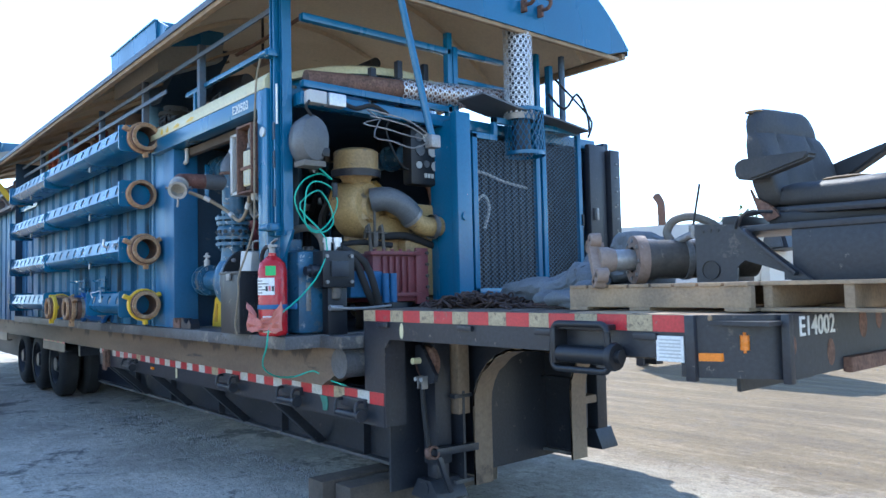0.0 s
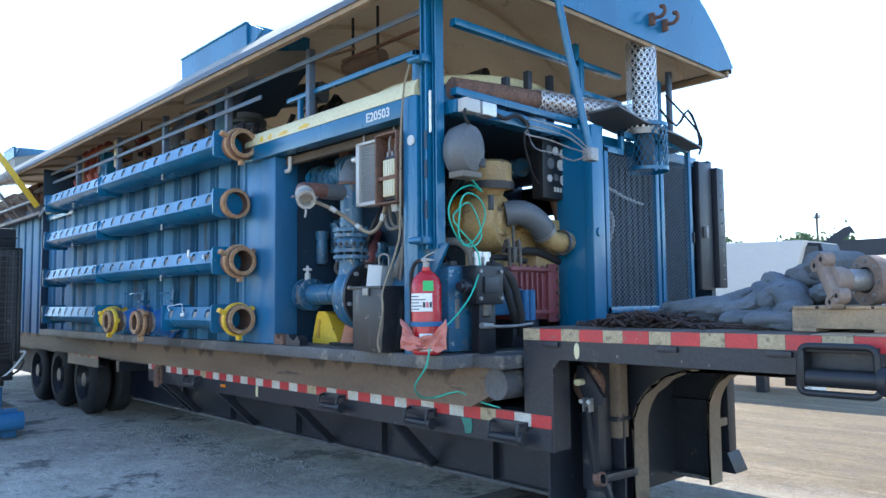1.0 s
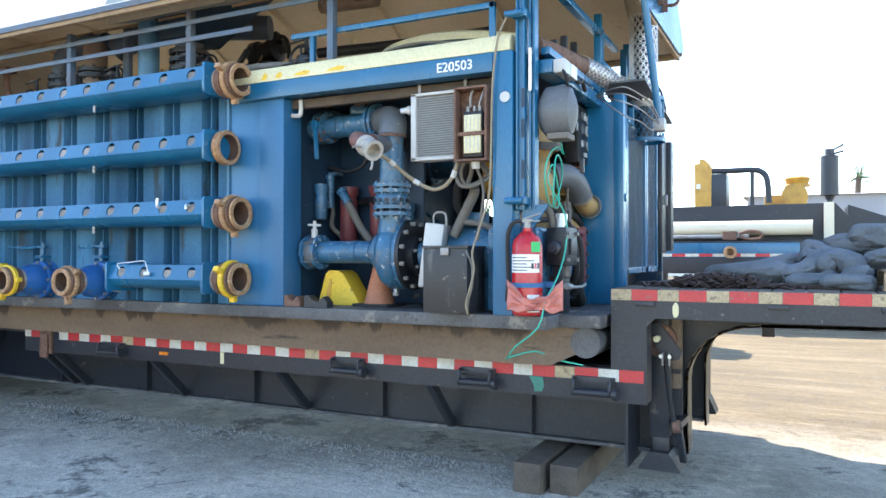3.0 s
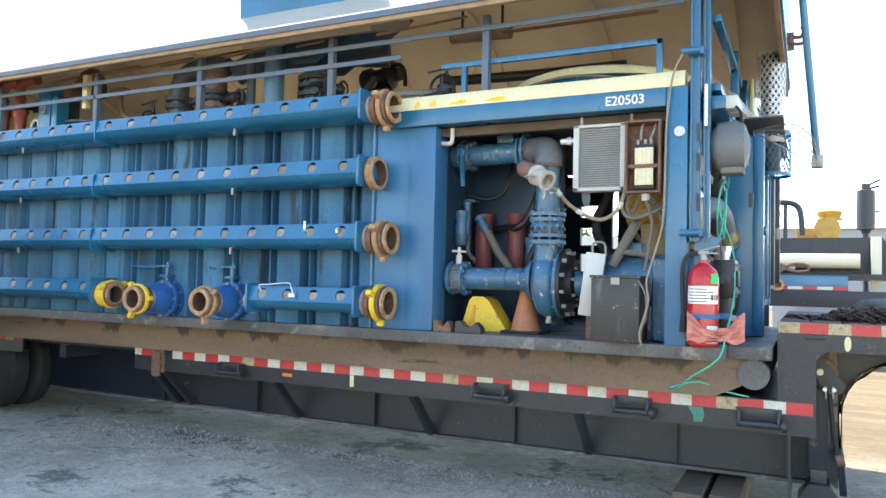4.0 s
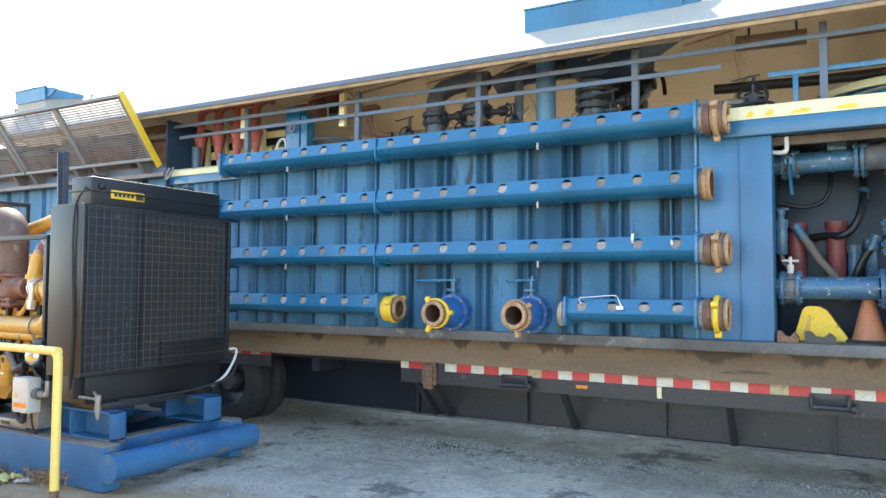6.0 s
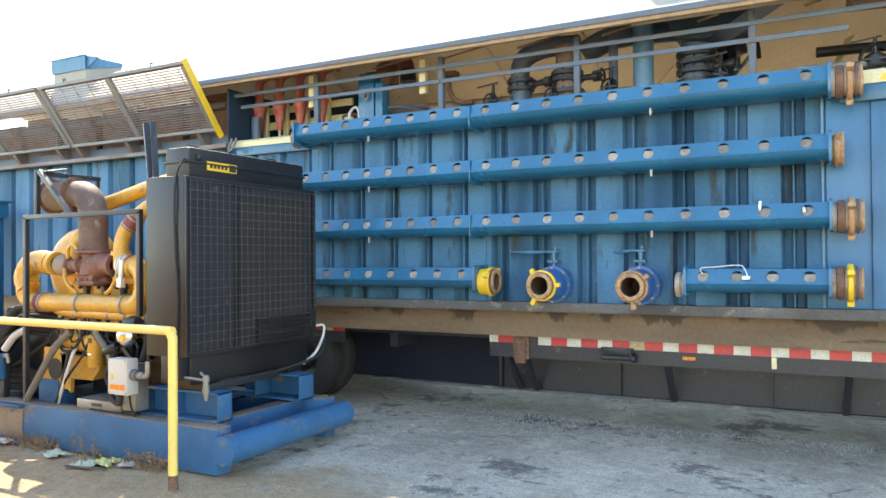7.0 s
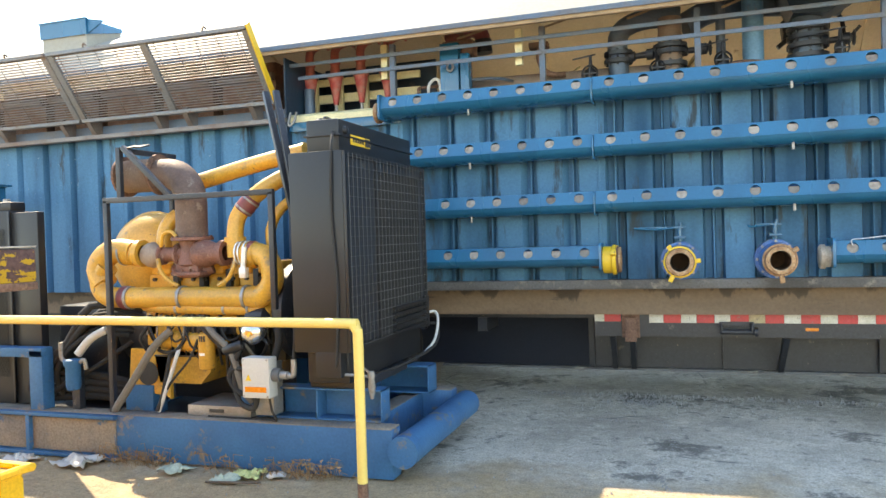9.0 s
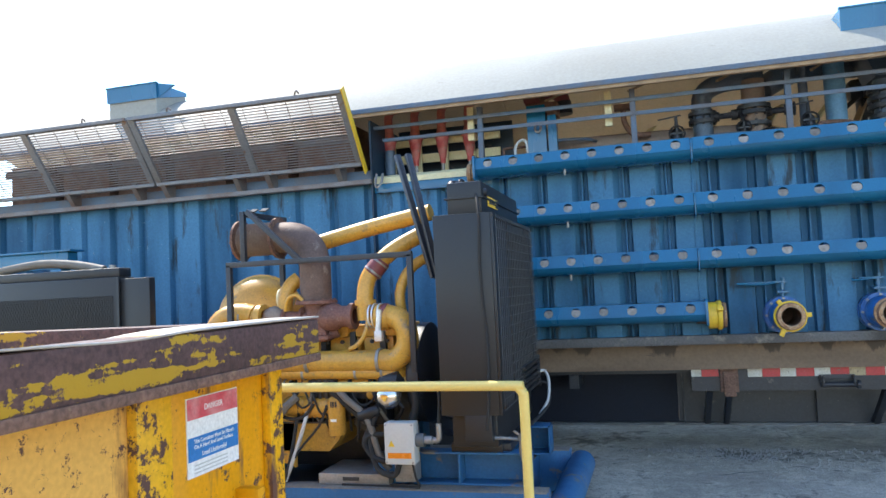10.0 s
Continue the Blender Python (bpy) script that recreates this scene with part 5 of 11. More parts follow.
# ---- yellow hand rail in the yard ----
pipe_rail = thing("yellow_rail", (-13.5, -0.12, 0.0), "bent yellow steel pipe rail with a rusty foot", "pipe rail")
bm = B()
tube(bm, [(-11.385, -0.13, -0.05), (-11.385, -0.13, 0.6), (-11.385, -0.13, 1.06), (-11.39, -0.13, 1.105), (-11.42, -0.13, 1.145), (-11.47, -0.13, 1.155), (-12.5, -0.13, 1.16), (-15.8, -0.13, 1.17)], 0.034, 16, True, 4)
part("bent_pipe", bm, YELLOW_RAIL, pipe_rail)
bm = B()
cyl(bm, (-11.385, -0.13, -0.02), (-11.385, -0.13, 0.10), 0.036, 16)
part("rusty_foot", bm, RUST, pipe_rail, "rusted bare foot")

# ---- dumpster ----
dump = thing("dumpster", (-13.2, -3.4, 0.0), "open yellow steel dumpster with a rusted rim and danger label", "dumpster")
DX, DY0, DY1 = -11.98, -4.05, -2.33
bm = B()
box(bm, DX - 0.02, DX, DY0, DY1, 0.12, 1.60, 0.004)
part("end_wall", bm, DUMPSTER, dump)
bm = B()
box(bm, -16.0, DX - 0.02, DY1 - 0.02, DY1, 0.12, 1.60)
part("side_wall", bm, DUMPSTER, dump)
bm = B()
box(bm, -16.0, DX - 0.02, DY0, DY0 + 0.02, 0.12, 1.60)
part("side_wall", bm, DUMPSTER, dump)
bm = B()
box(bm, -16.0, DX, DY0, DY1, 0.06, 0.12)
part("floor_pan", bm, RUST, dump)
bm = B()
box(bm, DX - 0.05, DX + 0.155, DY0 - 0.1, DY1 + 0.10, 1.575, 1.71, 0.012)
box(bm, -16.0, DX - 0.05, DY1 - 0.03, DY1 + 0.10, 1.58, 1.71, 0.012)
box(bm, -16.0, DX - 0.05, DY0 - 0.10, DY0 + 0.04, 1.58, 1.71, 0.012)
part("rim_tube", bm, DUMPSTER_RIM, dump, "rust-eaten rim with scraps of yellow paint")
bm = B()
box(bm, DX, DX + 0.004, -2.905, -2.607, 1.238, 1.492)
danger = part("danger_label", bm, PAPER, dump, "white danger label with red and blue bands")
bm = B()
box(bm, DX + 0.004, DX + 0.0055, -2.902, -2.61, 1.422, 1.489)
part("red_band", bm, LABEL_RED, danger)
bm = B()
box(bm, DX + 0.004, DX + 0.0055, -2.902, -2.61, 1.290, 1.365)
part("blue_band", bm, LABEL_BLUE, danger)

# ---- more building helpers ----


def flange(bm, p, way, r, thick=0.03, n=8):
    p, way = Vector(p), Vector(way).normalized()
    cyl(bm, p - way * thick, p + way * thick, r, 24)
    bolts(bm, p + way * thick, way, r * 0.82, n, 0.013, 0.018)
    bolts(bm, p - way * thick, -way, r * 0.82, n, 0.013, 0.018)
    return bm


def lattice(bm, at, u, v, width, height, pitch, t, slope=1.7):
    """Crossing slanted wires that fill a width x height panel: an expanded metal sheet."""
    at, u, v = Vector(at), Vector(u), Vector(v)
    nrm = u.cross(v)
    for s in (1, -1):
        c = -height / slope if s > 0 else 0.0
        stop = width if s > 0 else width + height / slope
        while c < stop:
            # the line x = c + s * y / slope, cut to the panel
            y0, y1 = 0.0, height
            for lim in (0.0, width):
                yy = (lim - c) * slope * s
                inside_low = (c >= 0) if lim == 0 else (c <= width)
                if not inside_low:
                    y0 = max(y0, yy)
                else:
                    hi = c + s * height / slope
                    if (lim == 0 and hi < 0) or (lim == width and hi > width):
                        y1 = min(y1, yy)
            if y1 > y0 + 1e-3:
                a = at + u * (c + s * y0 / slope) + v * y0
                b = at + u * (c + s * y1 / slope) + v * y1
                d = (b - a).normalized()
                w = d.cross(nrm).normalized() * t
                q = [bm.verts.new(a - w - nrm * t), bm.verts.new(a + w - nrm * t), bm.verts.new(b + w - nrm * t), bm.verts.new(b - w - nrm * t),
                     bm.verts.new(a - w + nrm * t), bm.verts.new(a + w + nrm * t), bm.verts.new(b + w + nrm * t), bm.verts.new(b - w + nrm * t)]
                for f in ((0, 1, 2, 3), (7, 6, 5, 4), (0, 4, 5, 1), (3, 2, 6, 7), (1, 5, 6, 2), (0, 3, 7, 4)):
                    bm.faces.new([q[k] for k in f])
            c += pitch
    return bm


def perforated(bm, p0, way, r, length, rows, cols, hole):
    """A pipe sheet with staggered round holes."""
    p0, way = Vector(p0), Vector(way).normalized()
    u, w = ring_frame(way)

    def at(a, d):
        return p0 + way * d + (u * math.cos(a) + w * math.sin(a)) * r
    da, dd = 2 * math.pi / cols, length / rows
    for i in range(rows):
        for j in range(cols):
            a0, d0 = (j + (0.5 if i % 2 else 0)) * da, (i + 0.5) * dd
            rim, ring = [], []
            for k in range(8):
                t = 2 * math.pi * (k + 0.5) / 8
                s = 1 / max(abs(math.cos(t)), abs(math.sin(t)))
                rim.append(bm.verts.new(at(a0 + math.cos(t) * s * da / 2, d0 + math.sin(t) * s * dd / 2)))
                ring.append(bm.verts.new(at(a0 + math.cos(t) * hole / r, d0 + math.sin(t) * hole)))
            for k in range(8):
                m = (k + 1) % 8
                bm.faces.new((rim[k], rim[m], ring[m], ring[k]))
    return bm


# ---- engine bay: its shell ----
# Bay wall and ceiling are coloured dark for the shade inside.
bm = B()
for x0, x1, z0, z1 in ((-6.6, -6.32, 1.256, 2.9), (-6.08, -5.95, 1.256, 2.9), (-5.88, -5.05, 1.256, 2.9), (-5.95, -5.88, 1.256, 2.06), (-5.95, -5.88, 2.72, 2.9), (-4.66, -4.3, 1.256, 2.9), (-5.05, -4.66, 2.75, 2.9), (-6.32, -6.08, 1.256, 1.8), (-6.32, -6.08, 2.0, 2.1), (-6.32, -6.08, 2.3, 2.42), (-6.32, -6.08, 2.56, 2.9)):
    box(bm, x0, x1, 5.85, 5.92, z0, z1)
part("bay_far_wall", bm, BLUE_SHADE, unit)
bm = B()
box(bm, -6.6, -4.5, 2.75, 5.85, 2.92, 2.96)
part("bay_ceiling", bm, BLUE_SHADE, unit)
bm = B()
box(bm, -6.58, -4.82, 2.68, 2.74, 2.80, 2.87, 0.01)
part("rusty_lintel", bm, TIMBER, unit, "rusty lintel edge")
for y0, y1, nm in ((2.68, 4.1, "front_beam"), (4.1, 5.9, "front_beam")):
    bm = B()
    box(bm, -4.56, -4.44, y0, y1, 2.86, 2.95, 0.006)
    part(nm, bm, BLUE, unit)
for z in (3.02, 3.50):
    bm = B()
    box(bm, -4.53, -4.47, 2.72, 4.1, z - 0.025, z + 0.025, 0.004)
    part("front_rail", bm, BLUE, unit)
for z in (3.28, 3.52):
    bm = B()
    box(bm, -4.53, -4.48, 4.1, 4.72, z - 0.02, z + 0.02, 0.004)
    part("front_rail", bm, BLUE, unit)
for y, z1 in ((4.06, 3.66), (4.12, 3.55), (5.0, 3.6), (5.12, 3.68), (5.3, 3.6)):
    bm = B()
    box(bm, -4.53, -4.47, y, y + 0.05, 2.95, z1, 0.004)
    part("front_stud", bm, BLUE, unit)
bm = B()
cyl(bm, (-4.45, 5.45, 2.95), (-4.45, 5.45, 3.7), 0.03, 12)
part("front_stud", bm, FRAME_BLUE_GREY, unit)
bm = B()
box(bm, -4.34, -4.26, 3.95, 4.10, 1.256, 2.95, 0.008)
part("door_post", bm, BLUE, unit)
bm = B()
box(bm, -4.62, -4.34, 3.97, 4.03, 1.256, 2.9, 0.004)
part("door_post_web", bm, BLUE, unit)
bm = B()
cyl(bm, (-4.26, 4.02, 2.12), (-4.245, 4.02, 2.12), 0.035, 18)
part("door_stop", bm, BLUE, unit)
bm = B()
cyl(bm, (-4.71, 2.53, 2.69), (-4.71, 2.515, 2.69), 0.035, 20)
part("round_reflector", bm, LIGHT_GREY, unit, "round grey reflector")
bm = B()
box(bm, -4.555, -4.535, 2.545, 2.55, 2.72, 3.0)
part("white_tag", bm, PAPER, unit, "long white tag")
for z in (1.98, 3.2):
    bm = B()
    box(bm, -4.66, -4.56, 2.50, 2.58, z, z + 0.05, 0.006)
    cyl(bm, (-4.70, 2.50, z + 0.025), (-4.58, 2.50, z + 0.025), 0.022, 12)
    part("mast_clamp", bm, BLUE, unit)
# Dark strips stand in for the shade in the mast's slots.
bm = B()
for z in (2.15, 2.42, 2.62):
    box(bm, -4.605, -4.58, 2.545, 2.552, z, z + 0.12)
pieces("mast_slot", bm, BLUE_SHADE, unit)
bm = B()
prism(bm, [(-4.62, 1.98), (-4.44, 1.98), (-4.62, 1.72)], 'y', 2.60, 2.62)
part("mast_gusset", bm, BLUE, unit)
# white rope hanging from the fascia
bm = B()
tube(bm, [(-4.68, 2.50, 3.22), (-4.75, 2.50, 3.08), (-4.79, 2.50, 2.774), (-4.798, 2.50, 2.435), (-4.805, 2.50, 2.166), (-4.822, 2.50, 2.014), (-4.868, 2.46, 1.823), (-4.90, 2.42, 1.67), (-4.882, 2.41, 1.556), (-4.91, 2.41, 1.441), (-4.94, 2.41, 1.333), (-4.93, 2.42, 1.262)], 0.0075, 6)
part("hanging_cord", bm, HOSE_TAN, unit, "grimy cream cord")

# ---- expanded metal doors ----


def mesh_door(y0, y1, z0, z1, notch):
    th = thing("mesh_door", (-4.3, y0, z0), "blue framed guard door with black expanded metal mesh", "mesh door", "mesh doors")
    for nm, a in (("stile", (y0, y0 + 0.05, z0, z1 - (0.16 if notch else 0))), ("stile", (y1 - 0.05, y1, z0, z1)),
                  ("rail", (y0, y1, z0, z0 + 0.05)), ("rail", (y0 + (0.24 if notch else 0), y1, z1 - 0.05, z1))):
        part(nm, box(B(), -4.31, -4.27, *a, 0.004), BLUE, th)
    if notch:
        part("rail", box(B(), -4.31, -4.27, y0, y0 + 0.28, z1 - 0.20, z1 - 0.15, 0.004), BLUE, th)
        part("stile", box(B(), -4.31, -4.27, y0 + 0.24, y0 + 0.285, z1 - 0.16, z1, 0.004), BLUE, th)
    part("mesh", lattice(B(), (-4.288, y0 + 0.03, z0 + 0.03), (0, 1, 0), (0, 0, 1), y1 - y0 - 0.06, z1 - z0 - 0.06 - (0.16 if notch else 0), 0.050, 0.0017, 0.75), MESH_WIRE, th)
    return th


mesh_door(4.13, 4.92, 1.50, 2.96, True)
mesh_door(4.95, 5.48, 1.50, 2.97, False)
bm = B()
box(bm, -4.27, -4.255, 5.46, 5.48, 2.1, 2.2, 0.004)
part("door_latch", bm, BLACK_GLOSS, unit)
core = thing("cooler_core", (-4.6, 4.9, 1.256), "dark finned cooler behind the mesh doors", "cooler")
bm = B()
box(bm, -4.66, -4.56, 4.15, 5.86, 1.256, 2.95, 0.01)
part("core_block", bm, BLACK_GLOSS, core)
for i in range(14):
    bm = B()
    box(bm, -4.56, -4.54, 4.2 + i * 0.092, 4.24 + i * 0.092, 1.35, 2.75, 0.003)
    part("core_tube", bm, BLACK_GLOSS, core)
bm = B()
tube(bm, [(-4.46, 4.2, 2.55), (-4.4, 4.4, 2.50), (-4.4, 4.6, 2.45), (-4.42, 4.9, 2.42)], 0.013, 8)
tube(bm, [(-4.44, 4.25, 2.2), (-4.4, 4.35, 2.32), (-4.4, 4.42, 2.22), (-4.44, 4.4, 2.05)], 0.013, 8)
pieces("sagging_hose", bm, LIGHT_GREY, core, "thin pale hose")
open_door = thing("open_side_door", (-4.3, 5.8, 1.68), "open black steel side door, scuffed and dented", "door")
bm = B()
box(bm, -4.30, -4.24, 5.56, 5.80, 1.68, 2.86, 0.02)
part("leaf", bm, BLACK, open_door)
bm = B()
box(bm, -4.30, -4.20, 5.82, 5.96, 1.70, 2.82, 0.006)
part("edge_channel", bm, BLACK, open_door)
bm = B()
for i in range(8):
    cyl(bm, (-4.20, 5.90, 1.78 + i * 0.13), (-4.19, 5.90, 1.78 + i * 0.13), 0.009, 6)
pieces("rivet", bm, STEEL, open_door)
bm = B()
box(bm, -4.235, -4.20, 5.60, 5.63, 2.15, 2.26, 0.006)
part("handle", bm, STEEL, open_door)

# ---- exhaust and stack ----
exhaust = thing("exhaust_stack", (-4.25, 4.7, 2.62), "exhaust with perforated silver heat shields and a mesh basket", "exhaust")
bm = B()
perforated(bm, (-4.24, 4.645, 2.99), (0, 0, 1), 0.125, 0.78, 20, 16, 0.0155)
part("stack_shield", bm, ALUMINIUM, exhaust)
bm = B()
cyl(bm, (-4.24, 4.66, 2.70), (-4.24, 4.645, 3.76), 0.082, 20)
part("stack_pipe", bm, BLACK, exhaust)
bm = B()
lathe(bm, (-4.24, 4.645, 2.95), (0, 0, 1), [(0, 0.126), (0.05, 0.135), (0.05, 0.12)], 20)
part("shield_clamp", bm, STEEL, exhaust)
bm = B()
for i in range(22):
    for s in (1, -1):
        pts = [(-4.24 + 0.165 * math.cos(a), 4.70 + 0.165 * math.sin(a), 2.66 + 0.36 * k / 5) for k, a in ((k, 2 * math.pi * i / 22 + s * k * 0.24) for k in range(6))]
        tube(bm, pts, 0.004, 4, False, 0)
part("basket_mesh", bm, BLUE, exhaust)
for z in (2.655, 3.02):
    bm = B()
    lathe(bm, (-4.24, 4.70, z), (0, 0, 1), [(0, 0.172), (0.03, 0.172), (0.03, 0.158), (0, 0.158)], 28)
    part("basket_hoop", bm, BLUE, exhaust)
bm = B()
perforated(bm, (-4.52, 3.58, 3.115), (0.06, 1, 0.055), 0.092, 1.2, 26, 12, 0.0155)
part("pipe_shield", bm, ALUMINIUM, exhaust)
bm = B()
tube(bm, [(-4.62, 2.82, 3.085), (-4.56, 3.2, 3.10), (-4.52, 3.6, 3.115), (-4.46, 4.7, 3.175)], 0.078, 16)
part("exhaust_pipe", bm, RUST, exhaust)
bm = B()
prism(bm, [(4.12, 3.08), (4.5, 3.02), (5.0, 2.985), (5.42, 2.93), (5.42, 2.945), (5.0, 3.0), (4.5, 3.035), (4.12, 3.095)], 'x', -4.5, -4.12)
part("rain_flap", bm, GREY_BOX, exhaust, "dark rubber rain flap")
# big cream ringed tank top seen over the front beam
tank = thing("round_tank_top", (-5.7, 3.9, 3.0), "round blue tank with a cream rim under the roof", "tank")
bm = B()
lathe(bm, (-5.55, 3.85, 3.0), (0, 0, 1), [(0, 0.75), (0.25, 0.75), (0.33, 0.72), (0.33, 0.0)], 40)
part("tank_shell", bm, BLUE, tank)
bm = B()
lathe(bm, (-5.55, 3.85, 3.30), (0, 0, 1), [(0, 0.76), (0.0, 0.80), (0.06, 0.79), (0.09, 0.72), (0.09, 0.6)], 40)
part("tank_rim", bm, CREAM, tank)
for y, z in ((3.42, 3.3), (3.68, 3.4), (3.95, 3.42)):
    bm = B()
    box(bm, -4.7, -4.65, y, y + 0.05, 2.95, z, 0.004)
    part("strut", bm, BLACK, tank)
bm = B()
box(bm, -4.7, -4.65, 3.68, 4.0, 3.2, 3.24, 0.004)
box(bm, -4.7, -4.65, 3.42, 3.7, 3.18, 3.21, 0.004)
part("strut_bar", bm, BLACK, tank)
# two hooks on the gable and the leaning blue bar
for y in (4.55, 4.75):
    bm = B()
    box(bm, -4.10, -4.05, y, y + 0.03, 3.82, 3.92, 0.004)
    tube(bm, [(-4.07, y + 0.015, 3.88), (-4.0, y + 0.015, 3.87), (-3.96, y + 0.015, 3.90), (-3.97, y + 0.015, 3.95), (-4.0, y + 0.015, 3.95)], 0.016, 8)
    part("gable_hook", bm, RUST, unit, "rusty hook")
prop = thing("roof_prop", (-3.9, 3.3, 2.6), "leaning blue tube prop hung with wire loops", "prop")
bm = B()
cyl(bm, (-3.877, 3.385, 2.60), (-3.985, 3.148, 3.85), 0.026, 14)
part("prop_tube", bm, BLUE, prop)
bm = B()
box(bm, -3.915, -3.835, 3.35, 3.43, 2.53, 2.62, 0.01)
part("prop_foot", bm, STEEL, prop)
bm = B()
for k, (dy, dz) in enumerate(((-0.22, 0.08), (-0.26, 0.02), (-0.2, -0.06), (-0.24, 0.12))):
    tube(bm, [(-3.87, 3.39, 2.57 + k * 0.01), (-3.9, 3.36 + dy * 0.6, 2.58 + dz), (-3.95, 3.30 + dy, 2.62 + dz), (-4.05, 3.30 + dy * 1.4, 2.66 + dz), (-4.3, 3.25, 2.8)], 0.005, 5)
pieces("wire_loop", bm, STEEL, prop)
bm = B()
tube(bm, [(-4.40, 5.2, 3.3), (-4.3, 5.3, 3.15), (-4.25, 5.42, 3.3), (-4.2, 5.5, 3.1), (-4.2, 5.52, 2.95)], 0.012, 6)
tube(bm, [(-4.40, 5.3, 3.45), (-4.25, 5.45, 3.2), (-4.2, 5.56, 3.05), (-4.2, 5.5, 2.9)], 0.01, 6)
pieces("cable", bm, RUBBER, thing("loose_cable", (-4.3, 5.4, 3.0), "thin black cables looping under the roof corner", "cable"))
bm = B()
lathe(bm, (-4.42, 4.98, 3.02), (0, 0, 1), [(0, 0.02), (0.05, 0.035), (0.3, 0.035), (0.36, 0.02), (0.62, 0.018)], 12)
solo("hanging_hose", bm, CREAM, "cream hose hanging beside the exhaust stack", "hose")

# ---- drive engine in the bay ----
eng = thing("bay_engine", (-4.9, 3.7, 1.256), "dusty yellow diesel engine inside the pump unit", "engine")
bm = B()
box(bm, -5.15, -4.72, 3.45, 4.3, 1.45, 2.15, 0.03)
part("block", bm, TAN_ENGINE, eng)
bm = B()
lathe(bm, (-4.78, 3.35, 2.44), (0, 0, 1), [(-0.05, 0.10), (0, 0.13), (0.01, 0.185), (0.055, 0.19), (0.06, 0.175), (0.19, 0.175), (0.21, 0.15), (0.215, 0)], 32)
part("air_cleaner", bm, TAN_ENGINE, eng, "yellow air cleaner dome")
bm = B()
lathe(bm, (-4.78, 3.35, 2.44), (0, 0, 1), [(-0.01, 0.19), (0.045, 0.197), (0.05, 0.18)], 32)
part("cleaner_band", bm, BLACK, eng)
bm = B()
lathe(bm, (-4.78, 3.35, 2.1), (0, 0, 1), [(0, 0.12), (0.15, 0.11), (0.3, 0.085), (0.36, 0.1)], 20)
part("intake_neck", bm, TAN_ENGINE, eng)
bm = B()
lathe(bm, (-4.96, 3.34, 2.2), (1, 0.35, 0), [(0, 0.0), (0, 0.16), (0.05, 0.22), (0.16, 0.235), (0.24, 0.215), (0.27, 0.19), (0.27, 0.12), (0.30, 0.10), (0.30, 0.0)], 32)
part("turbo_housing", bm, TAN_ENGINE, eng)
bm = B()
tube(bm, [(-4.68, 3.42, 2.25), (-4.60, 3.52, 2.26), (-4.56, 3.64, 2.20), (-4.55, 3.72, 2.12)], 0.095, 16)
part("rubber_elbow", bm, GREY_BOX, eng, "grey rubber elbow")
bm = B()
tube(bm, [(-4.55, 3.70, 2.14), (-4.54, 3.78, 2.07), (-4.53, 3.88, 2.05), (-4.52, 4.02, 2.06)], 0.078, 16)
part("charge_pipe", bm, TAN_ENGINE, eng)
for p, q, nm in (((-4.55, 3.715, 2.125), (0, 0.75, -0.6), "hose_clamp"), ((-4.525, 3.90, 2.05), (0, 1, 0), "hose_clamp")):
    bm = B()
    lathe(bm, p, q, [(-0.015, 0.1), (0.015, 0.1), (0.015, 0.08), (-0.015, 0.08)], 24)
    part(nm, bm, STEEL, eng)
bm = B()
tube(bm, [(-4.7, 3.95, 2.5), (-4.66, 4.02, 2.42), (-4.64, 4.05, 2.3), (-4.62, 4.06, 2.15)], 0.065, 14)
part("exhaust_elbow", bm, RUST, eng)
bm = B()
box(bm, -4.9, -4.60, 3.62, 4.35, 2.12, 2.24, 0.03)
box(bm, -4.85, -4.62, 3.7, 4.2, 1.5, 1.95, 0.03)
part("rocker_cover", bm, TAN_ENGINE, eng)
bm = B()
for y in (3.3, 3.42):
    tube(bm, [(-4.6, y, 1.95), (-4.55, y, 2.05), (-4.55, y + 0.02, 1.85)], 0.014, 8)
box(bm, -4.56, -4.53, 3.26, 3.46, 1.985, 1.995, 0.002)
cyl(bm, (-4.54, 3.35, 1.99), (-4.54, 3.35, 2.15), 0.010, 8)
box(bm, -4.56, -4.52, 3.33, 3.37, 1.88, 1.985, 0.006)
part("throttle_lever", bm, GREASY, eng)
bm = B()
tube(bm, [(-4.9, 3.4, 2.1), (-4.7, 3.5, 1.98), (-4.62, 3.7, 1.98), (-4.62, 4.0, 1.9)], 0.03, 10)
tube(bm, [(-4.7, 3.1, 1.9), (-4.62, 3.3, 1.92), (-4.6, 3.55, 1.9)], 0.022, 10)
pieces("oil_line", bm, RUBBER, eng)
panel = thing("gauge_panel", (-4.6, 3.9, 2.43), "black engine gauge panel with round dials", "gauge panel")
bm = B()
box(bm, -4.68, -4.56, 3.73, 4.05, 2.39, 2.85, 0.02)
part("case", bm, BLACK_GLOSS, panel)
for i, (y, z, r) in enumerate(((3.84, 2.71, 0.028), (3.90, 2.71, 0.026), (3.97, 2.70, 0.028), (3.85, 2.63, 0.034), (3.95, 2.63, 0.034), (3.84, 2.54, 0.022), (3.90, 2.55, 0.022), (3.97, 2.54, 0.03))):
    bm = B()
    y, z, r = 3.73 + (y - 3.78) * 1.28, 2.39 + (z - 2.42) * 1.32, r * 1.3
    lathe(bm, (-4.56, y, z), (1, 0, 0), [(0, r), (0.008, r), (0.008, r * 0.8), (0.003, r * 0.75), (0.003, 0)], 16)
    part("dial", bm, LIGHT_GREY if i % 3 else GREY_BOX, panel)
bm = B()
for k in range(3):
    box(bm, -4.56, -4.557, 3.86 + k * 0.035, 3.886 + k * 0.035, 2.45, 2.485)
part("badge_mark", bm, TAPE_WHITE, panel)
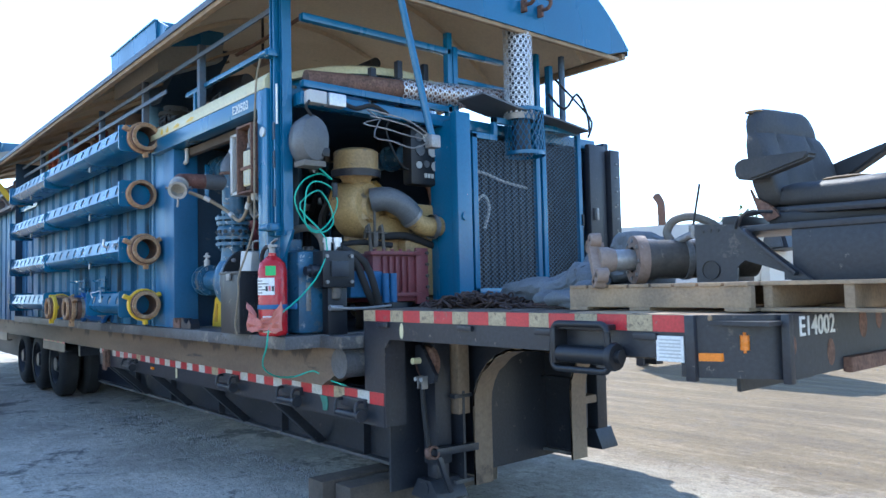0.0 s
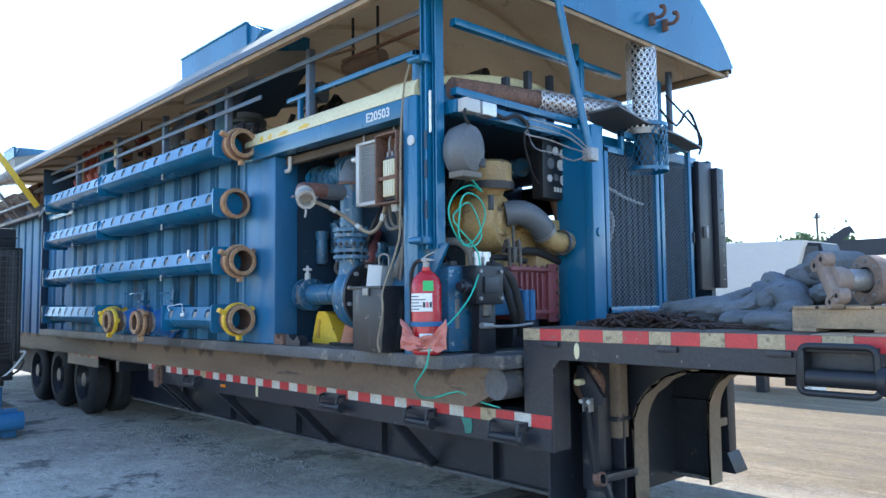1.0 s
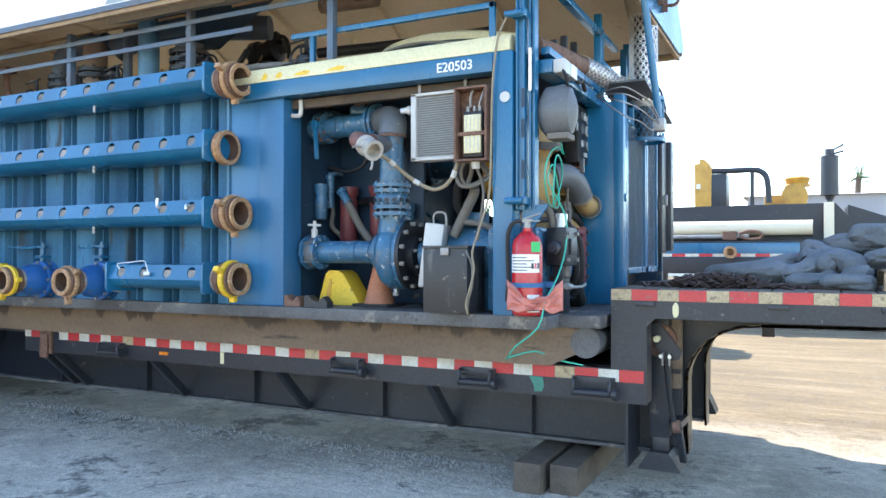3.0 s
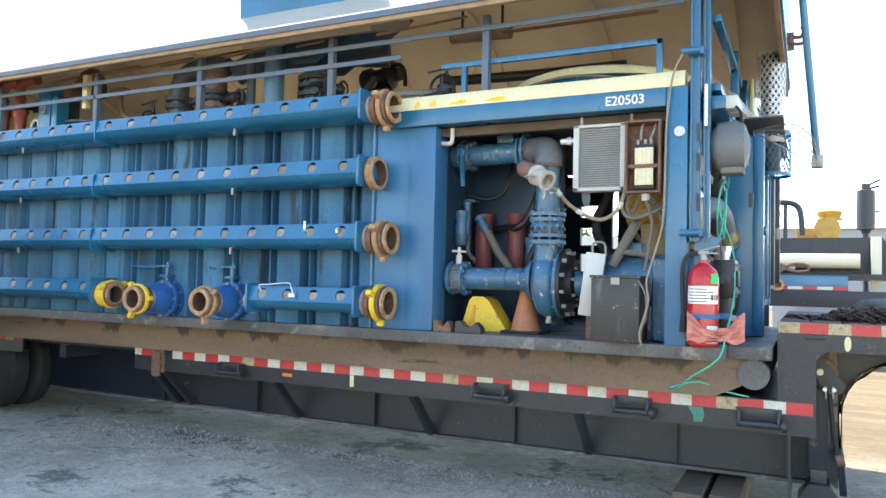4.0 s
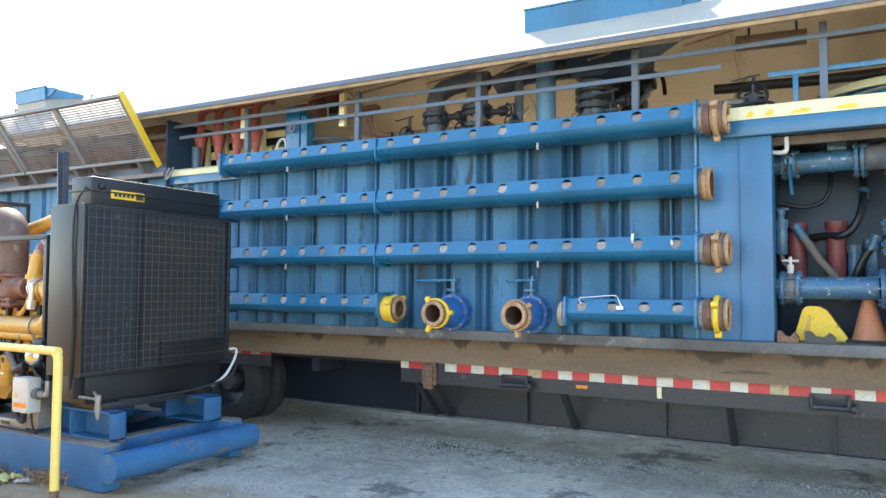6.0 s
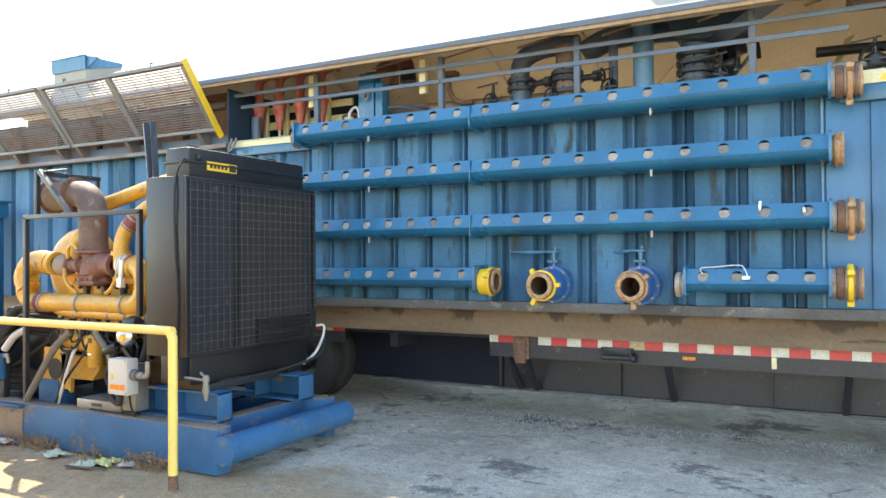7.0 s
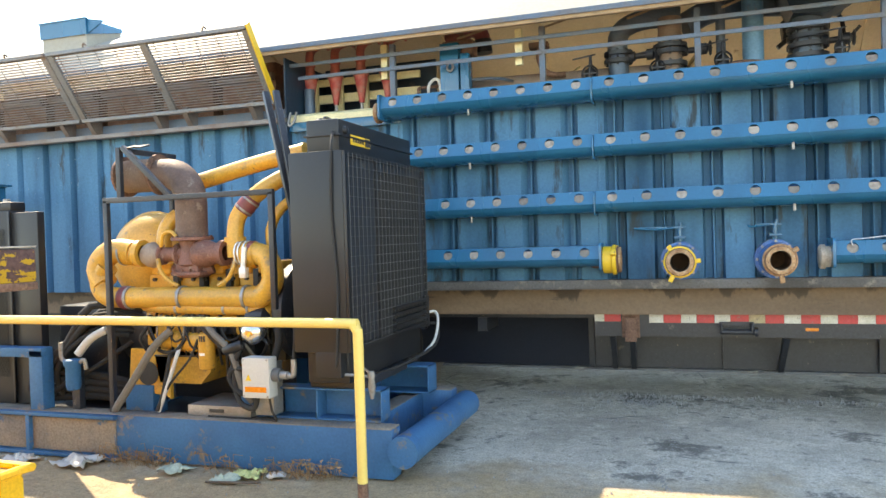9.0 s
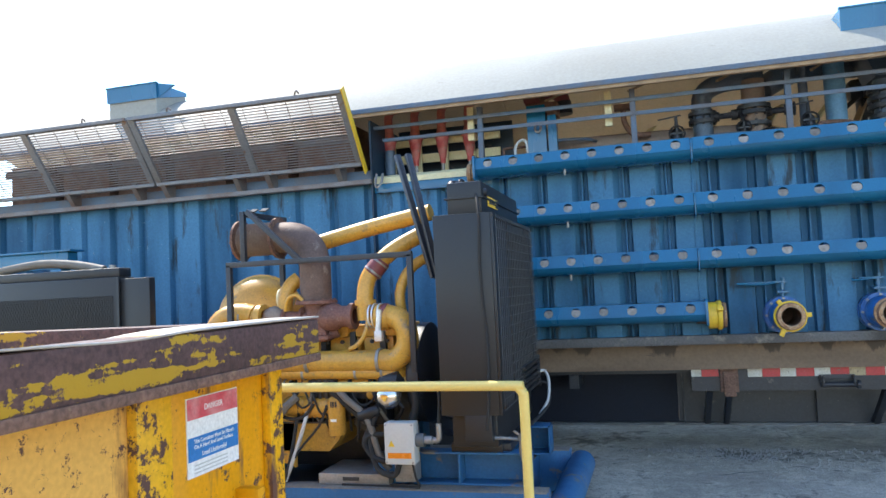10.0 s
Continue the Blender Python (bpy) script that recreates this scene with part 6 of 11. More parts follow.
bm = B()
tube(bm, [(-4.6, 3.82, 2.77), (-4.58, 3.7, 2.9), (-4.52, 3.5, 2.86), (-4.5, 3.45, 2.75), (-4.55, 3.6, 2.55), (-4.6, 3.75, 2.5)], 0.007, 6)
tube(bm, [(-4.6, 3.86, 2.77), (-4.56, 3.8, 2.92), (-4.52, 3.6, 2.93), (-4.5, 3.3, 2.94)], 0.007, 6)
pieces("wiring_loom", bm, RUBBER, panel)
gear = thing("gearbox", (-4.6, 3.6, 1.256), "oily maroon gearbox housing with bolted flange", "gearbox")
bm = B()
box(bm, -4.95, -4.56, 3.34, 3.80, 1.46, 1.84, 0.02)
part("housing", bm, MAROON, gear)
part("end_plate", box(B(), -4.56, -4.535, 3.74, 3.86, 1.44, 1.88, 0.006), MAROON, gear)
for k in range(5):
    part("plate_bolt", cyl(B(), (-4.535, 3.84, 1.48 + k * 0.09), (-4.515, 3.84, 1.48 + k * 0.09), 0.014, 6), GREASY, gear)
for z in (1.50, 1.82):
    bm = B()
    box(bm, -4.62, -4.52, 3.30, 3.78, z, z + 0.03, 0.008)
    for k in range(6):
        cyl(bm, (-4.53, 3.34 + k * 0.08, z + 0.03), (-4.53, 3.34 + k * 0.08, z + 0.045), 0.014, 6)
    part("bolt_rim", bm, MAROON, gear)
bm = B()
for k in range(5):
    box(bm, -4.56, -4.535, 3.42 + k * 0.06, 3.44 + k * 0.06, 1.54, 1.81, 0.004)
pieces("rib", bm, MAROON, gear)
bm = B()
box(bm, -4.9, -4.6, 3.4, 3.7, 1.256, 1.5, 0.01)
part("support", bm, BLACK, gear)
hpump = thing("hydraulic_pump", (-4.5, 3.3, 1.256), "bright blue hydraulic pump with grey hoses", "hydraulic pump")
bm = B()
box(bm, -4.75, -4.50, 3.10, 3.40, 1.50, 1.70, 0.03)
part("pump_body", bm, BLUE_SKID, hpump)
for y in (3.40, 3.47):
    bm = B()
    cyl(bm, (-4.48, y, 1.46), (-4.48, y, 1.68), 0.028, 12)
    part("port_tube", bm, BLUE_SKID, hpump)
bm = B()
tube(bm, [(-4.48, 3.42, 1.46), (-4.47, 3.44, 1.36), (-4.48, 3.52, 1.30), (-4.6, 3.6, 1.28)], 0.035, 10)
tube(bm, [(-4.45, 2.95, 1.86), (-4.42, 3.08, 1.78), (-4.43, 3.2, 1.55), (-4.5, 3.32, 1.42)], 0.028, 10)
tube(bm, [(-4.43, 2.98, 1.86), (-4.40, 3.16, 1.76), (-4.42, 3.28, 1.5), (-4.5, 3.36, 1.36)], 0.028, 10)
pieces("pressure_hose", bm, RUBBER, hpump)
block = thing("valve_block", (-4.45, 2.95, 1.256), "grey hydraulic valve block with steel fittings", "valve block")
bm = B()
box(bm, -4.52, -4.38, 2.80, 3.06, 1.58, 1.84, 0.012)
part("block_body", bm, BLACK_GLOSS, block)
for y, z in ((2.83, 1.62), (2.83, 1.80), (3.03, 1.62), (3.03, 1.80), (2.93, 1.71)):
    part("block_bolt", cyl(B(), (-4.38, y, z), (-4.365, y, z), 0.014, 6), STEEL, block)
part("port_plate", box(B(), -4.38, -4.362, 2.86, 3.00, 1.655, 1.765, 0.006), BLACK, block)
part("side_solenoid", lathe(B(), (-4.45, 2.80, 1.70), (0, -1, 0), [(0, 0.0), (0, 0.045), (0.06, 0.045), (0.065, 0.03), (0.10, 0.03), (0.10, 0)], 14), BLACK, block)
part("spool_cap", lathe(B(), (-4.43, 2.93, 1.585), (0, 0, -1), [(0, 0), (0, 0.04), (0.08, 0.04), (0.09, 0.025), (0.09, 0)], 14), GREASY, block)
bm = B()
box(bm, -4.50, -4.42, 2.86, 3.02, 1.25, 1.60, 0.01)
part("block_stand", bm, BLACK_GLOSS, block)
for y in (2.88, 2.96):
    bm = B()
    cyl(bm, (-4.45, y, 1.84), (-4.45, y, 1.90), 0.026, 12)
    cyl(bm, (-4.45, y, 1.90), (-4.45, y, 1.935), 0.034, 6)
    part("steel_fitting", bm, ALUMINIUM, block)
bm = B()
tube(bm, [(-4.42, 2.86, 1.44), (-4.38, 3.0, 1.43), (-4.38, 3.2, 1.43), (-4.42, 3.4, 1.44)], 0.011, 10)
cyl(bm, (-4.40, 2.86, 1.44), (-4.40, 2.96, 1.435), 0.022, 10)
part("steel_line", bm, STEEL, block)
bm = B()
tube(bm, [(-4.78, 2.72, 1.95), (-4.70, 2.76, 2.00), (-4.58, 2.81, 2.01), (-4.52, 2.86, 1.95), (-4.50, 2.88, 1.85), (-4.50, 2.88, 1.70)], 0.027, 12)
solo("grey_conduit", bm, HOSE, "thick dusty grey hose bent behind the corner post", "hose")
htank = thing("oil_tank", (-4.8, 3.0, 1.256), "dark blue oil tank with rounded top behind the extinguisher", "oil tank")
bm = B()
box(bm, -4.92, -4.55, 2.70, 3.02, 1.256, 1.85, 0.05)
part("tank_body", bm, BLUE_PUMP, htank)
part("filler_cap", lathe(B(), (-4.68, 2.86, 1.85), (0, 0, 1), [(0, 0.04), (0.03, 0.04), (0.035, 0.03), (0.035, 0)], 14), BLACK, htank)
part("sight_glass", box(B(), -4.552, -4.545, 2.76, 2.80, 1.42, 1.62, 0.004), STEEL, htank)
cover = thing("grey_lamp_cover", (-4.4, 2.7, 2.43), "weathered grey plastic lamp housing hung under the beam", "lamp housing")
bm = B()
lathe(bm, (-4.40, 2.72, 2.60), (1, 0, 0), [(-0.09, 0.0), (-0.09, 0.10), (-0.06, 0.145), (0.02, 0.155), (0.06, 0.13), (0.08, 0.06), (0.085, 0.0)], 28)
bmesh.ops.scale(bm, verts=bm.verts, vec=(1.4, 0.8, 1.15), space=Matrix.Translation((4.40, -2.72, -2.60)))
part("shell", bm, GREY_BOX, cover)
bm = B()
box(bm, -4.46, -4.32, 2.63, 2.80, 2.41, 2.45, 0.006)
part("cradle", bm, HOSE, cover)
bm = B()
box(bm, -4.325, -4.30, 2.76, 2.82, 2.48, 2.54, 0.008)
part("socket", bm, BLACK_GLOSS, cover)
for y0, nm, m in ((2.70, "junction_box", LIGHT_GREY), (2.86, "junction_box", ALUMINIUM)):
    bm = B()
    box(bm, -4.44, -4.36, y0, y0 + 0.14, 2.86, 2.95, 0.008)
    solo(nm, bm, m, "small grey electrical junction box on the front beam", "junction box", "junction boxes")
bm = B()
tube(bm, [(-4.40, 3.0, 2.9), (-4.38, 3.1, 2.87), (-4.40, 3.25, 2.92), (-4.42, 3.4, 2.88)], 0.016, 8)
tube(bm, [(-4.38, 2.72, 2.88), (-4.34, 2.66, 2.82), (-4.34, 2.70, 2.76)], 0.01, 8)
pieces("cable", bm, RUBBER, thing("beam_conduit", (-4.4, 3.0, 2.9), "black cable clipped along the front beam", "cable"))
# green cable in loose loops
bm = B()
loop = [(-4.42, 2.74, 2.46)]
for k in range(22):
    a, shrink = 2 * math.pi * k / 9 + 0.9, 1.0 - 0.012 * k
    loop.append((-4.46 + 0.03 * math.cos(a * 0.7), 2.815 + 0.165 * shrink * math.cos(a) + 0.02 * math.sin(k * 1.7), 2.19 + 0.20 * shrink * math.sin(a) - 0.004 * k))
loop += [(-4.40, 2.84, 1.92), (-4.38, 2.78, 1.70), (-4.38, 2.62, 1.52), (-4.40, 2.42, 1.36), (-4.44, 2.40, 1.20), (-4.62, 2.46, 1.06), (-4.72, 2.60, 0.97), (-4.80, 2.80, 0.94), (-4.62, 2.85, 0.99), (-4.48, 2.88, 0.94), (-4.30, 2.92, 0.905)]
tube(bm, loop, 0.0058, 6)
solo("green_cable", bm, GREEN_HOSE, "thin green cable looped and trailing over the platform edge", "cable")
bm = B()
box(bm, -4.30, -4.27, 2.83, 2.86, 2.20, 2.30, 0.006)
solo("cable_plug", bm, BLACK_GLOSS, "black plug on the green cable", "plug")

# ---- fire extinguisher with rag ----
ext = thing("fire_extinguisher", (-4.55, 2.505, 1.265), "red fire extinguisher with white label, strapped to the post", "fire extinguisher")
bm = B()
lathe(bm, (-4.55, 2.505, 1.265), (0, 0, 1), [(0, 0), (0, 0.085), (0.015, 0.098), (0.44, 0.098), (0.49, 0.085), (0.525, 0.05), (0.54, 0.028), (0.56, 0.028), (0.56, 0)], 32)
part("cylinder", bm, RED_PAINT, ext)
bm = B()
cyl(bm, (-4.55, 2.505, 1.825), (-4.55, 2.505, 1.87), 0.022, 12)
box(bm, -4.58, -4.52, 2.485, 2.525, 1.86, 1.885, 0.005)
part("valve", bm, STEEL, ext)
bm = B()
beam(bm, (-4.57, 2.505, 1.885), (-4.45, 2.485, 1.915), 0.022, 0.008)
beam(bm, (-4.57, 2.505, 1.872), (-4.46, 2.485, 1.868), 0.022, 0.008)
part("lever", bm, STEEL, ext)
bm = B()
tube(bm, [(-4.58, 2.505, 1.87), (-4.64, 2.495, 1.86), (-4.675, 2.485, 1.78), (-4.675, 2.485, 1.6), (-4.67, 2.485, 1.45)], 0.014, 10)
lathe(bm, (-4.67, 2.485, 1.47), (0, 0, -1), [(0, 0.014), (0.03, 0.02), (0.12, 0.026), (0.12, 0)], 12)
part("hose", bm, RUBBER, ext)


def wrap(bm, z0, z1, a0, a1, r=0.0995, cx=-4.55, cy=2.505, n=12):
    rows = [[bm.verts.new((cx + r * math.cos(a), cy + r * math.sin(a), z)) for a in (math.radians(a0 + (a1 - a0) * i / n) for i in range(n + 1))] for z in (z0, z1)]
    for i in range(n):
        bm.faces.new((rows[0][i], rows[0][i + 1], rows[1][i + 1], rows[1][i]))
    return bm


lab = part("label", wrap(B(), 1.54, 1.655, -150, -20), PAPER, ext, "white instruction label")
part("green_tag", wrap(B(), 1.67, 1.735, -55, -15), LABEL_GREEN, ext, "green inspection tag")
part("small_label", wrap(B(), 1.29, 1.40, -70, -20), PAPER, ext, "white lower label")
for i in range(5):
    part("label_line", wrap(B(), 1.552 + i * 0.02, 1.558 + i * 0.02, -140, -70 + (i % 2) * 25, 0.1005), INK, lab)
for i in range(3):
    part("label_block", wrap(B(), 1.565, 1.60, -55 + i * 12, -46 + i * 12, 0.1005), LABEL_RED if i == 1 else INK, lab)
part("strap", wrap(wrap(B(), 1.445, 1.475, -180, 0, 0.104), 1.445, 1.475, 0, 180, 0.104), BLUE_SKID, ext, "blue strap")
bm = B()
box(bm, -4.70, -4.40, 2.595, 2.61, 1.44, 1.48, 0.004)
part("bracket", bm, BLUE_SKID, ext)
bm = B()
bmesh.ops.create_grid(bm, x_segments=22, y_segments=7, size=0.5)
for v in bm.verts:
    s, t = v.co.x, v.co.y
    w = 0.05 * (1.35 - 0.95 * math.cos(s * 4.0)) + 0.014
    y = 2.36 + 0.02 * math.cos(s * 4) + 0.022 * noise.noise((s * 9, t * 6, 2)) + (0.16 * max(0, s) if s > 0.1 else 0)
    z = 1.385 - 0.05 * math.cos(s * 3.4) + t * w * 2 + 0.02 * noise.noise((s * 7, t * 5, 5)) + 0.03 * abs(s)
    v.co = (-4.46 + s * 0.34, y + 0.014 * math.sin(t * 22 + s * 9), z)
rag = solo("red_rag", bm, PINK_CLOTH, "faded red rag tied round the extinguisher", "rag")
sol = rag.modifiers.new("thickness", 'SOLIDIFY')
sol.thickness = 0.006

# ---- pump and pipework in the bay ----
PX, PY, PZ = -5.70, 2.84, 1.652
pump = thing("centrifugal_pump", (PX, PY, 1.256), "chipped blue centrifugal pump with bolted volute casing", "pump")
bm = B()
lathe(bm, (-5.80, PY, PZ), (1, 0, 0), [(-0.01, 0.09), (0, 0.12), (0.012, 0.19), (0.035, 0.238), (0.07, 0.258), (0.12, 0.258), (0.155, 0.240), (0.175, 0.215), (0.195, 0.21), (0.195, 0.0)], 44)
part("volute", bm, BLUE_PUMP, pump)
bm = B()
cyl(bm, (-5.608, PY, PZ), (-5.585, PY, PZ), 0.262, 40)
bolts(bm, (-5.608, PY, PZ), (-1, 0, 0), 0.238, 12, 0.014, 0.02)
part("casing_rim", bm, BLUE_PUMP, pump)
bm = B()
cyl(bm, (-5.585, PY, PZ), (-5.555, PY, PZ), 0.262, 40)
cyl(bm, (-5.555, PY, PZ), (-5.50, PY, PZ), 0.15, 28)
part("casing_cover", bm, BLACK_GLOSS, pump, "oily black cover plate")
pieces("cover_bolt", bolts(bolts(B(), (-5.555, PY, PZ), (1, 0, 0), 0.236, 12, 0.016, 0.032), (-5.50, PY, PZ), (1, 0, 0), 0.12, 6, 0.012, 0.02), STEEL, pump)
bm = B()
cyl(bm, (-5.50, PY, PZ), (-4.95, 2.93, 1.66), 0.095, 24)
box(bm, -5.3, -5.0, 2.85, 3.02, 1.25, 1.6, 0.01)
part("bearing_housing", bm, BLUE_PUMP, pump)
bm = B()
lathe(bm, (-5.705, 2.74, 1.56), (0, 0, 1), [(0, 0.0), (0, 0.085), (0.12, 0.105), (0.24, 0.098), (0.36, 0.086), (0.40, 0.090)], 28)
part("discharge_neck", bm, BLUE_PUMP, pump)
part("suction_flange", flange(B(), (-5.835, PY, 1.675), (1, 0, 0), 0.152, 0.014), BLUE_PUMP, pump)
part("drain_plug", cyl(cyl(B(), (-5.69, 2.80, 1.405), (-5.69, 2.79, 1.365), 0.02, 8), (-5.69, 2.79, 1.37), (-5.69, 2.79, 1.35), 0.026, 6), STEEL, pump)
suction = thing("suction_pipe", (-6.3, 2.86, 1.55), "blue flanged suction pipe feeding the pump", "pipe")
bm = B()
cyl(bm, (-6.42, 2.86, 1.675), (-5.86, PY, 1.675), 0.088, 28)
cyl(bm, (-6.66, 2.86, 1.675), (-6.52, 2.86, 1.675), 0.088, 28)
part("pipe_run", bm, BLUE_PUMP, suction)
for x, r in ((-6.665, 0.094), (-6.06, 0.0925), (-5.93, 0.0925)):
    part("weld_band", lathe(B(), (x, 2.86 - (x + 6.66) * 0.025, 1.675), (1, 0, 0), [(0, 0.0), (0, r), (0.016, r), (0.016, 0.0)], 28), BLUE_PUMP, suction)
for x in (-6.525, -6.415):
    part("pipe_flange", flange(B(), (x, 2.858, 1.675), (1, 0, 0), 0.138, 0.012, 10), BLUE_PUMP, suction)
bm = B()
lathe(bm, (-6.512, 2.858, 1.675), (1, 0, 0), [(0, 0.06), (0, 0.112), (0.02, 0.122), (0.065, 0.122), (0.085, 0.112), (0.085, 0.06)], 26)
for a in (35, 80, 145, 215, 325):
    c, q = math.cos(math.radians(a)) * 0.128, math.sin(math.radians(a)) * 0.128
    cyl(bm, (-6.55, 2.858 + c, 1.675 + q), (-6.39, 2.858 + c, 1.675 + q), 0.008, 6)
part("valve_body", bm, GREY_BOX, suction, "grimy grey butterfly valve body")
bm = B()
cyl(bm, (-6.47, 2.84, 1.79), (-6.47, 2.84, 1.86), 0.026, 12)
cyl(bm, (-6.47, 2.84, 1.86), (-6.47, 2.84, 1.925), 0.014, 10)
part("valve_stem", bm, LIGHT_GREY, suction, "white-painted valve stem")
part("stem_tee", cyl(B(), (-6.53, 2.84, 1.895), (-6.41, 2.84, 1.89), 0.010, 8), LIGHT_GREY, suction)
gate = thing("discharge_riser", (PX, 2.75, 2.0), "blue check valve and riser bolted above the pump", "valve")
for z, r in ((1.955, 0.140), (2.005, 0.140), (2.125, 0.132), (2.165, 0.142)):
    part("riser_flange", flange(B(), (PX, 2.745, z), (0, 0, 1), r, 0.013, 10), BLUE_PUMP, gate)
bm = B()
lathe(bm, (PX, 2.745, 2.018), (0, 0, 1), [(0, 0.10), (0.008, 0.118), (0.025, 0.126), (0.055, 0.128), (0.078, 0.120), (0.094, 0.10)], 32)
part("check_valve_body", bm, BLUE_PUMP, gate)
bm = B()
for k in range(14):
    a = k * 0.4488
    cyl(bm, (PX + 0.127 * math.cos(a), 2.745 + 0.127 * math.sin(a), 2.055), (PX + 0.137 * math.cos(a), 2.745 + 0.137 * math.sin(a), 2.055), 0.016, 8)
pieces("body_lug", bm, BLACK_GLOSS, gate)
bm = B()
lathe(bm, (PX, 2.745, 2.18), (0, 0, 1), [(0, 0.088), (0.34, 0.088), (0.37, 0.096)], 28)
part("riser_pipe", bm, BLUE_PUMP, gate)
part("weld_band", lathe(B(), (PX, 2.745, 2.21), (0, 0, 1), [(0, 0.08), (0, 0.094), (0.02, 0.094), (0.02, 0.08)], 28), BLUE_PUMP, gate)
bm = B()
tube(bm, [(PX, 2.745, 2.535), (PX, 2.755, 2.585), (PX - 0.01, 2.78, 2.63), (PX - 0.04, 2.82, 2.668), (PX - 0.09, 2.87, 2.688), (PX - 0.15, 2.91, 2.692), (PX - 0.21, 2.94, 2.692)], 0.104, 24)
part("elbow", bm, GREY_BOX, gate, "dusty grey-purple elbow")
part("elbow_band", lathe(B(), (PX, 2.745, 2.522), (0, 0, 1), [(0, 0.09), (0, 0.108), (0.022, 0.108), (0.022, 0.09)], 26), RUST, gate, "rusty weld at the elbow")
bm = B()
cyl(bm, (-5.90, 2.95, 2.692), (-6.42, 2.985, 2.69), 0.084, 24)
cyl(bm, (-6.52, 2.99, 2.69), (-6.72, 3.0, 2.69), 0.084, 24)
part("header_pipe", bm, BLUE_PUMP, gate)
for x, r in ((-5.945, 0.148), (-5.985, 0.148), (-6.43, 0.128), (-6.51, 0.128)):
    part("header_flange", flange(B(), (x, 2.955 - (x + 5.945) * 0.06, 2.691), (1, -0.06, 0), r, 0.011), BLUE_PUMP, gate)
bm = B()
lathe(bm, (-6.50, 2.988, 2.69), (1, -0.06, 0), [(0, 0.05), (0, 0.105), (0.03, 0.114), (0.06, 0.105), (0.06, 0.05)], 24)
for a in (-150, -110, -65, -30, 60):
    c, q = math.cos(math.radians(a)) * 0.112, math.sin(math.radians(a)) * 0.112
    cyl(bm, (-6.54, 2.985 + c, 2.69 + q), (-6.40, 2.977 + c, 2.69 + q), 0.008, 6)
part("wafer_valve", bm, RUST, gate, "rust-stained wafer valve body")
for x in (-6.33, -6.25, -6.17):
    part("pipe_clamp", lathe(B(), (x, 2.975, 2.691), (1, -0.06, 0), [(0, 0.08), (0, 0.091), (0.022, 0.091), (0.022, 0.08)], 24), BLUE_PUMP, gate)
part("actuator", box(B(), -6.195, -6.055, 2.93, 3.05, 2.772, 2.836, 0.012), BLUE_PUMP, gate)
part("vent_riser", cyl(B(), (-6.125, 3.0, 2.836), (-6.125, 3.0, 2.92), 0.062, 18), RUST, gate, "rusty stub pipe")
bm = B()
beam(bm, (-6.47, 2.845, 2.72), (-6.448, 2.835, 2.42), 0.038, 0.012, 0.003)
cyl(bm, (-6.47, 2.88, 2.70), (-6.47, 2.835, 2.70), 0.034, 12)
part("butterfly_lever", bm, BLUE, gate)
nozzle = thing("capped_nozzle", (-5.62, 2.3, 2.35), "rusty pipe nozzle with a white cap pointing out of the bay", "nozzle")
NA, NB = Vector((-5.715, 2.315, 2.447)), Vector((-5.525, 2.22, 2.345))
NW = (NB - NA).normalized()
part("grey_stub", tube(B(), [(-5.71, 2.69, 2.46), (-5.725, 2.60, 2.462), (-5.735, 2.52, 2.462)], 0.062, 16), GREY_BOX, nozzle, "dusty grey pipe stub")
bm = B()
tube(bm, [(-5.735, 2.53, 2.462), (-5.745, 2.44, 2.461), (-5.748, 2.38, 2.459), (-5.738, 2.338, 2.455), NA, NA + NW * 0.10], 0.058, 16)
part("rusty_pipe", bm, RUST_RED, nozzle, "flaking red-brown pipe elbow")
bm = B()
lathe(bm, NA + NW * 0.09, NW, [(0, 0.056), (0.008, 0.071), (0.035, 0.073), (0.042, 0.066), (0.12, 0.066), (0.128, 0.071), (0.142, 0.071), (0.142, 0.050), (0.07, 0.046), (0.07, 0)], 24)
part("white_cap", bm, CHALK, nozzle, "chalky white cap")
side = NW.cross(Vector((0, 0, 1))).normalized()
for d in (1, -1):
    bm = B()
    a = NA + NW * 0.17 + side * 0.07 * d
    tube(bm, [a, a + side * 0.022 * d - NW * 0.02, a + side * 0.022 * d - NW * 0.08 - Vector((0, 0, 0.03))], 0.007, 8)
    part("cam_lever", bm, STEEL, nozzle)
bm = B()
tube(bm, [NA + NW * 0.2 + Vector((0, 0, -0.07)), NA + NW * 0.2 + Vector((0.0, 0, -0.11)), NA + NW * 0.2 + Vector((-0.012, 0, -0.135))], 0.009, 8)
part("cap_ring", bm, STEEL, nozzle)
bm = B()
tube(bm, [(-5.56, 2.32, 2.345), (-5.525, 2.45, 2.295), (-5.489, 2.56, 2.229), (-5.408, 2.6, 2.166), (-5.329, 2.6, 2.126), (-5.251, 2.6, 2.110), (-5.174, 2.6, 2.142), (-5.118, 2.6, 2.213), (-5.088, 2.6, 2.32), (-5.077, 2.59, 2.43), (-5.07, 2.585, 2.52)], 0.014, 10)
hose_thing = solo("armoured_hose", bm, HOSE_TAN, "dusty tan hose slung from the nozzle to the breaker box", "hose")
for p, q in (((-5.408, 2.6, 2.166), (0.9, 0, -0.45)), ((-5.120, 2.6, 2.210), (0.4, 0, 0.9)), ((-5.525, 2.45, 2.295), (0.3, 0.8, -0.5))):
    part("ferrule", lathe(B(), p, q, [(-0.025, 0.012), (-0.025, 0.019), (0.025, 0.019), (0.025, 0.012)], 12), LIGHT_GREY, hose_thing)
cooler = thing("finned_cooler", (-5.28, 2.66, 2.32), "aluminium finned cooler hung in the bay opening", "cooler")
bm = B()
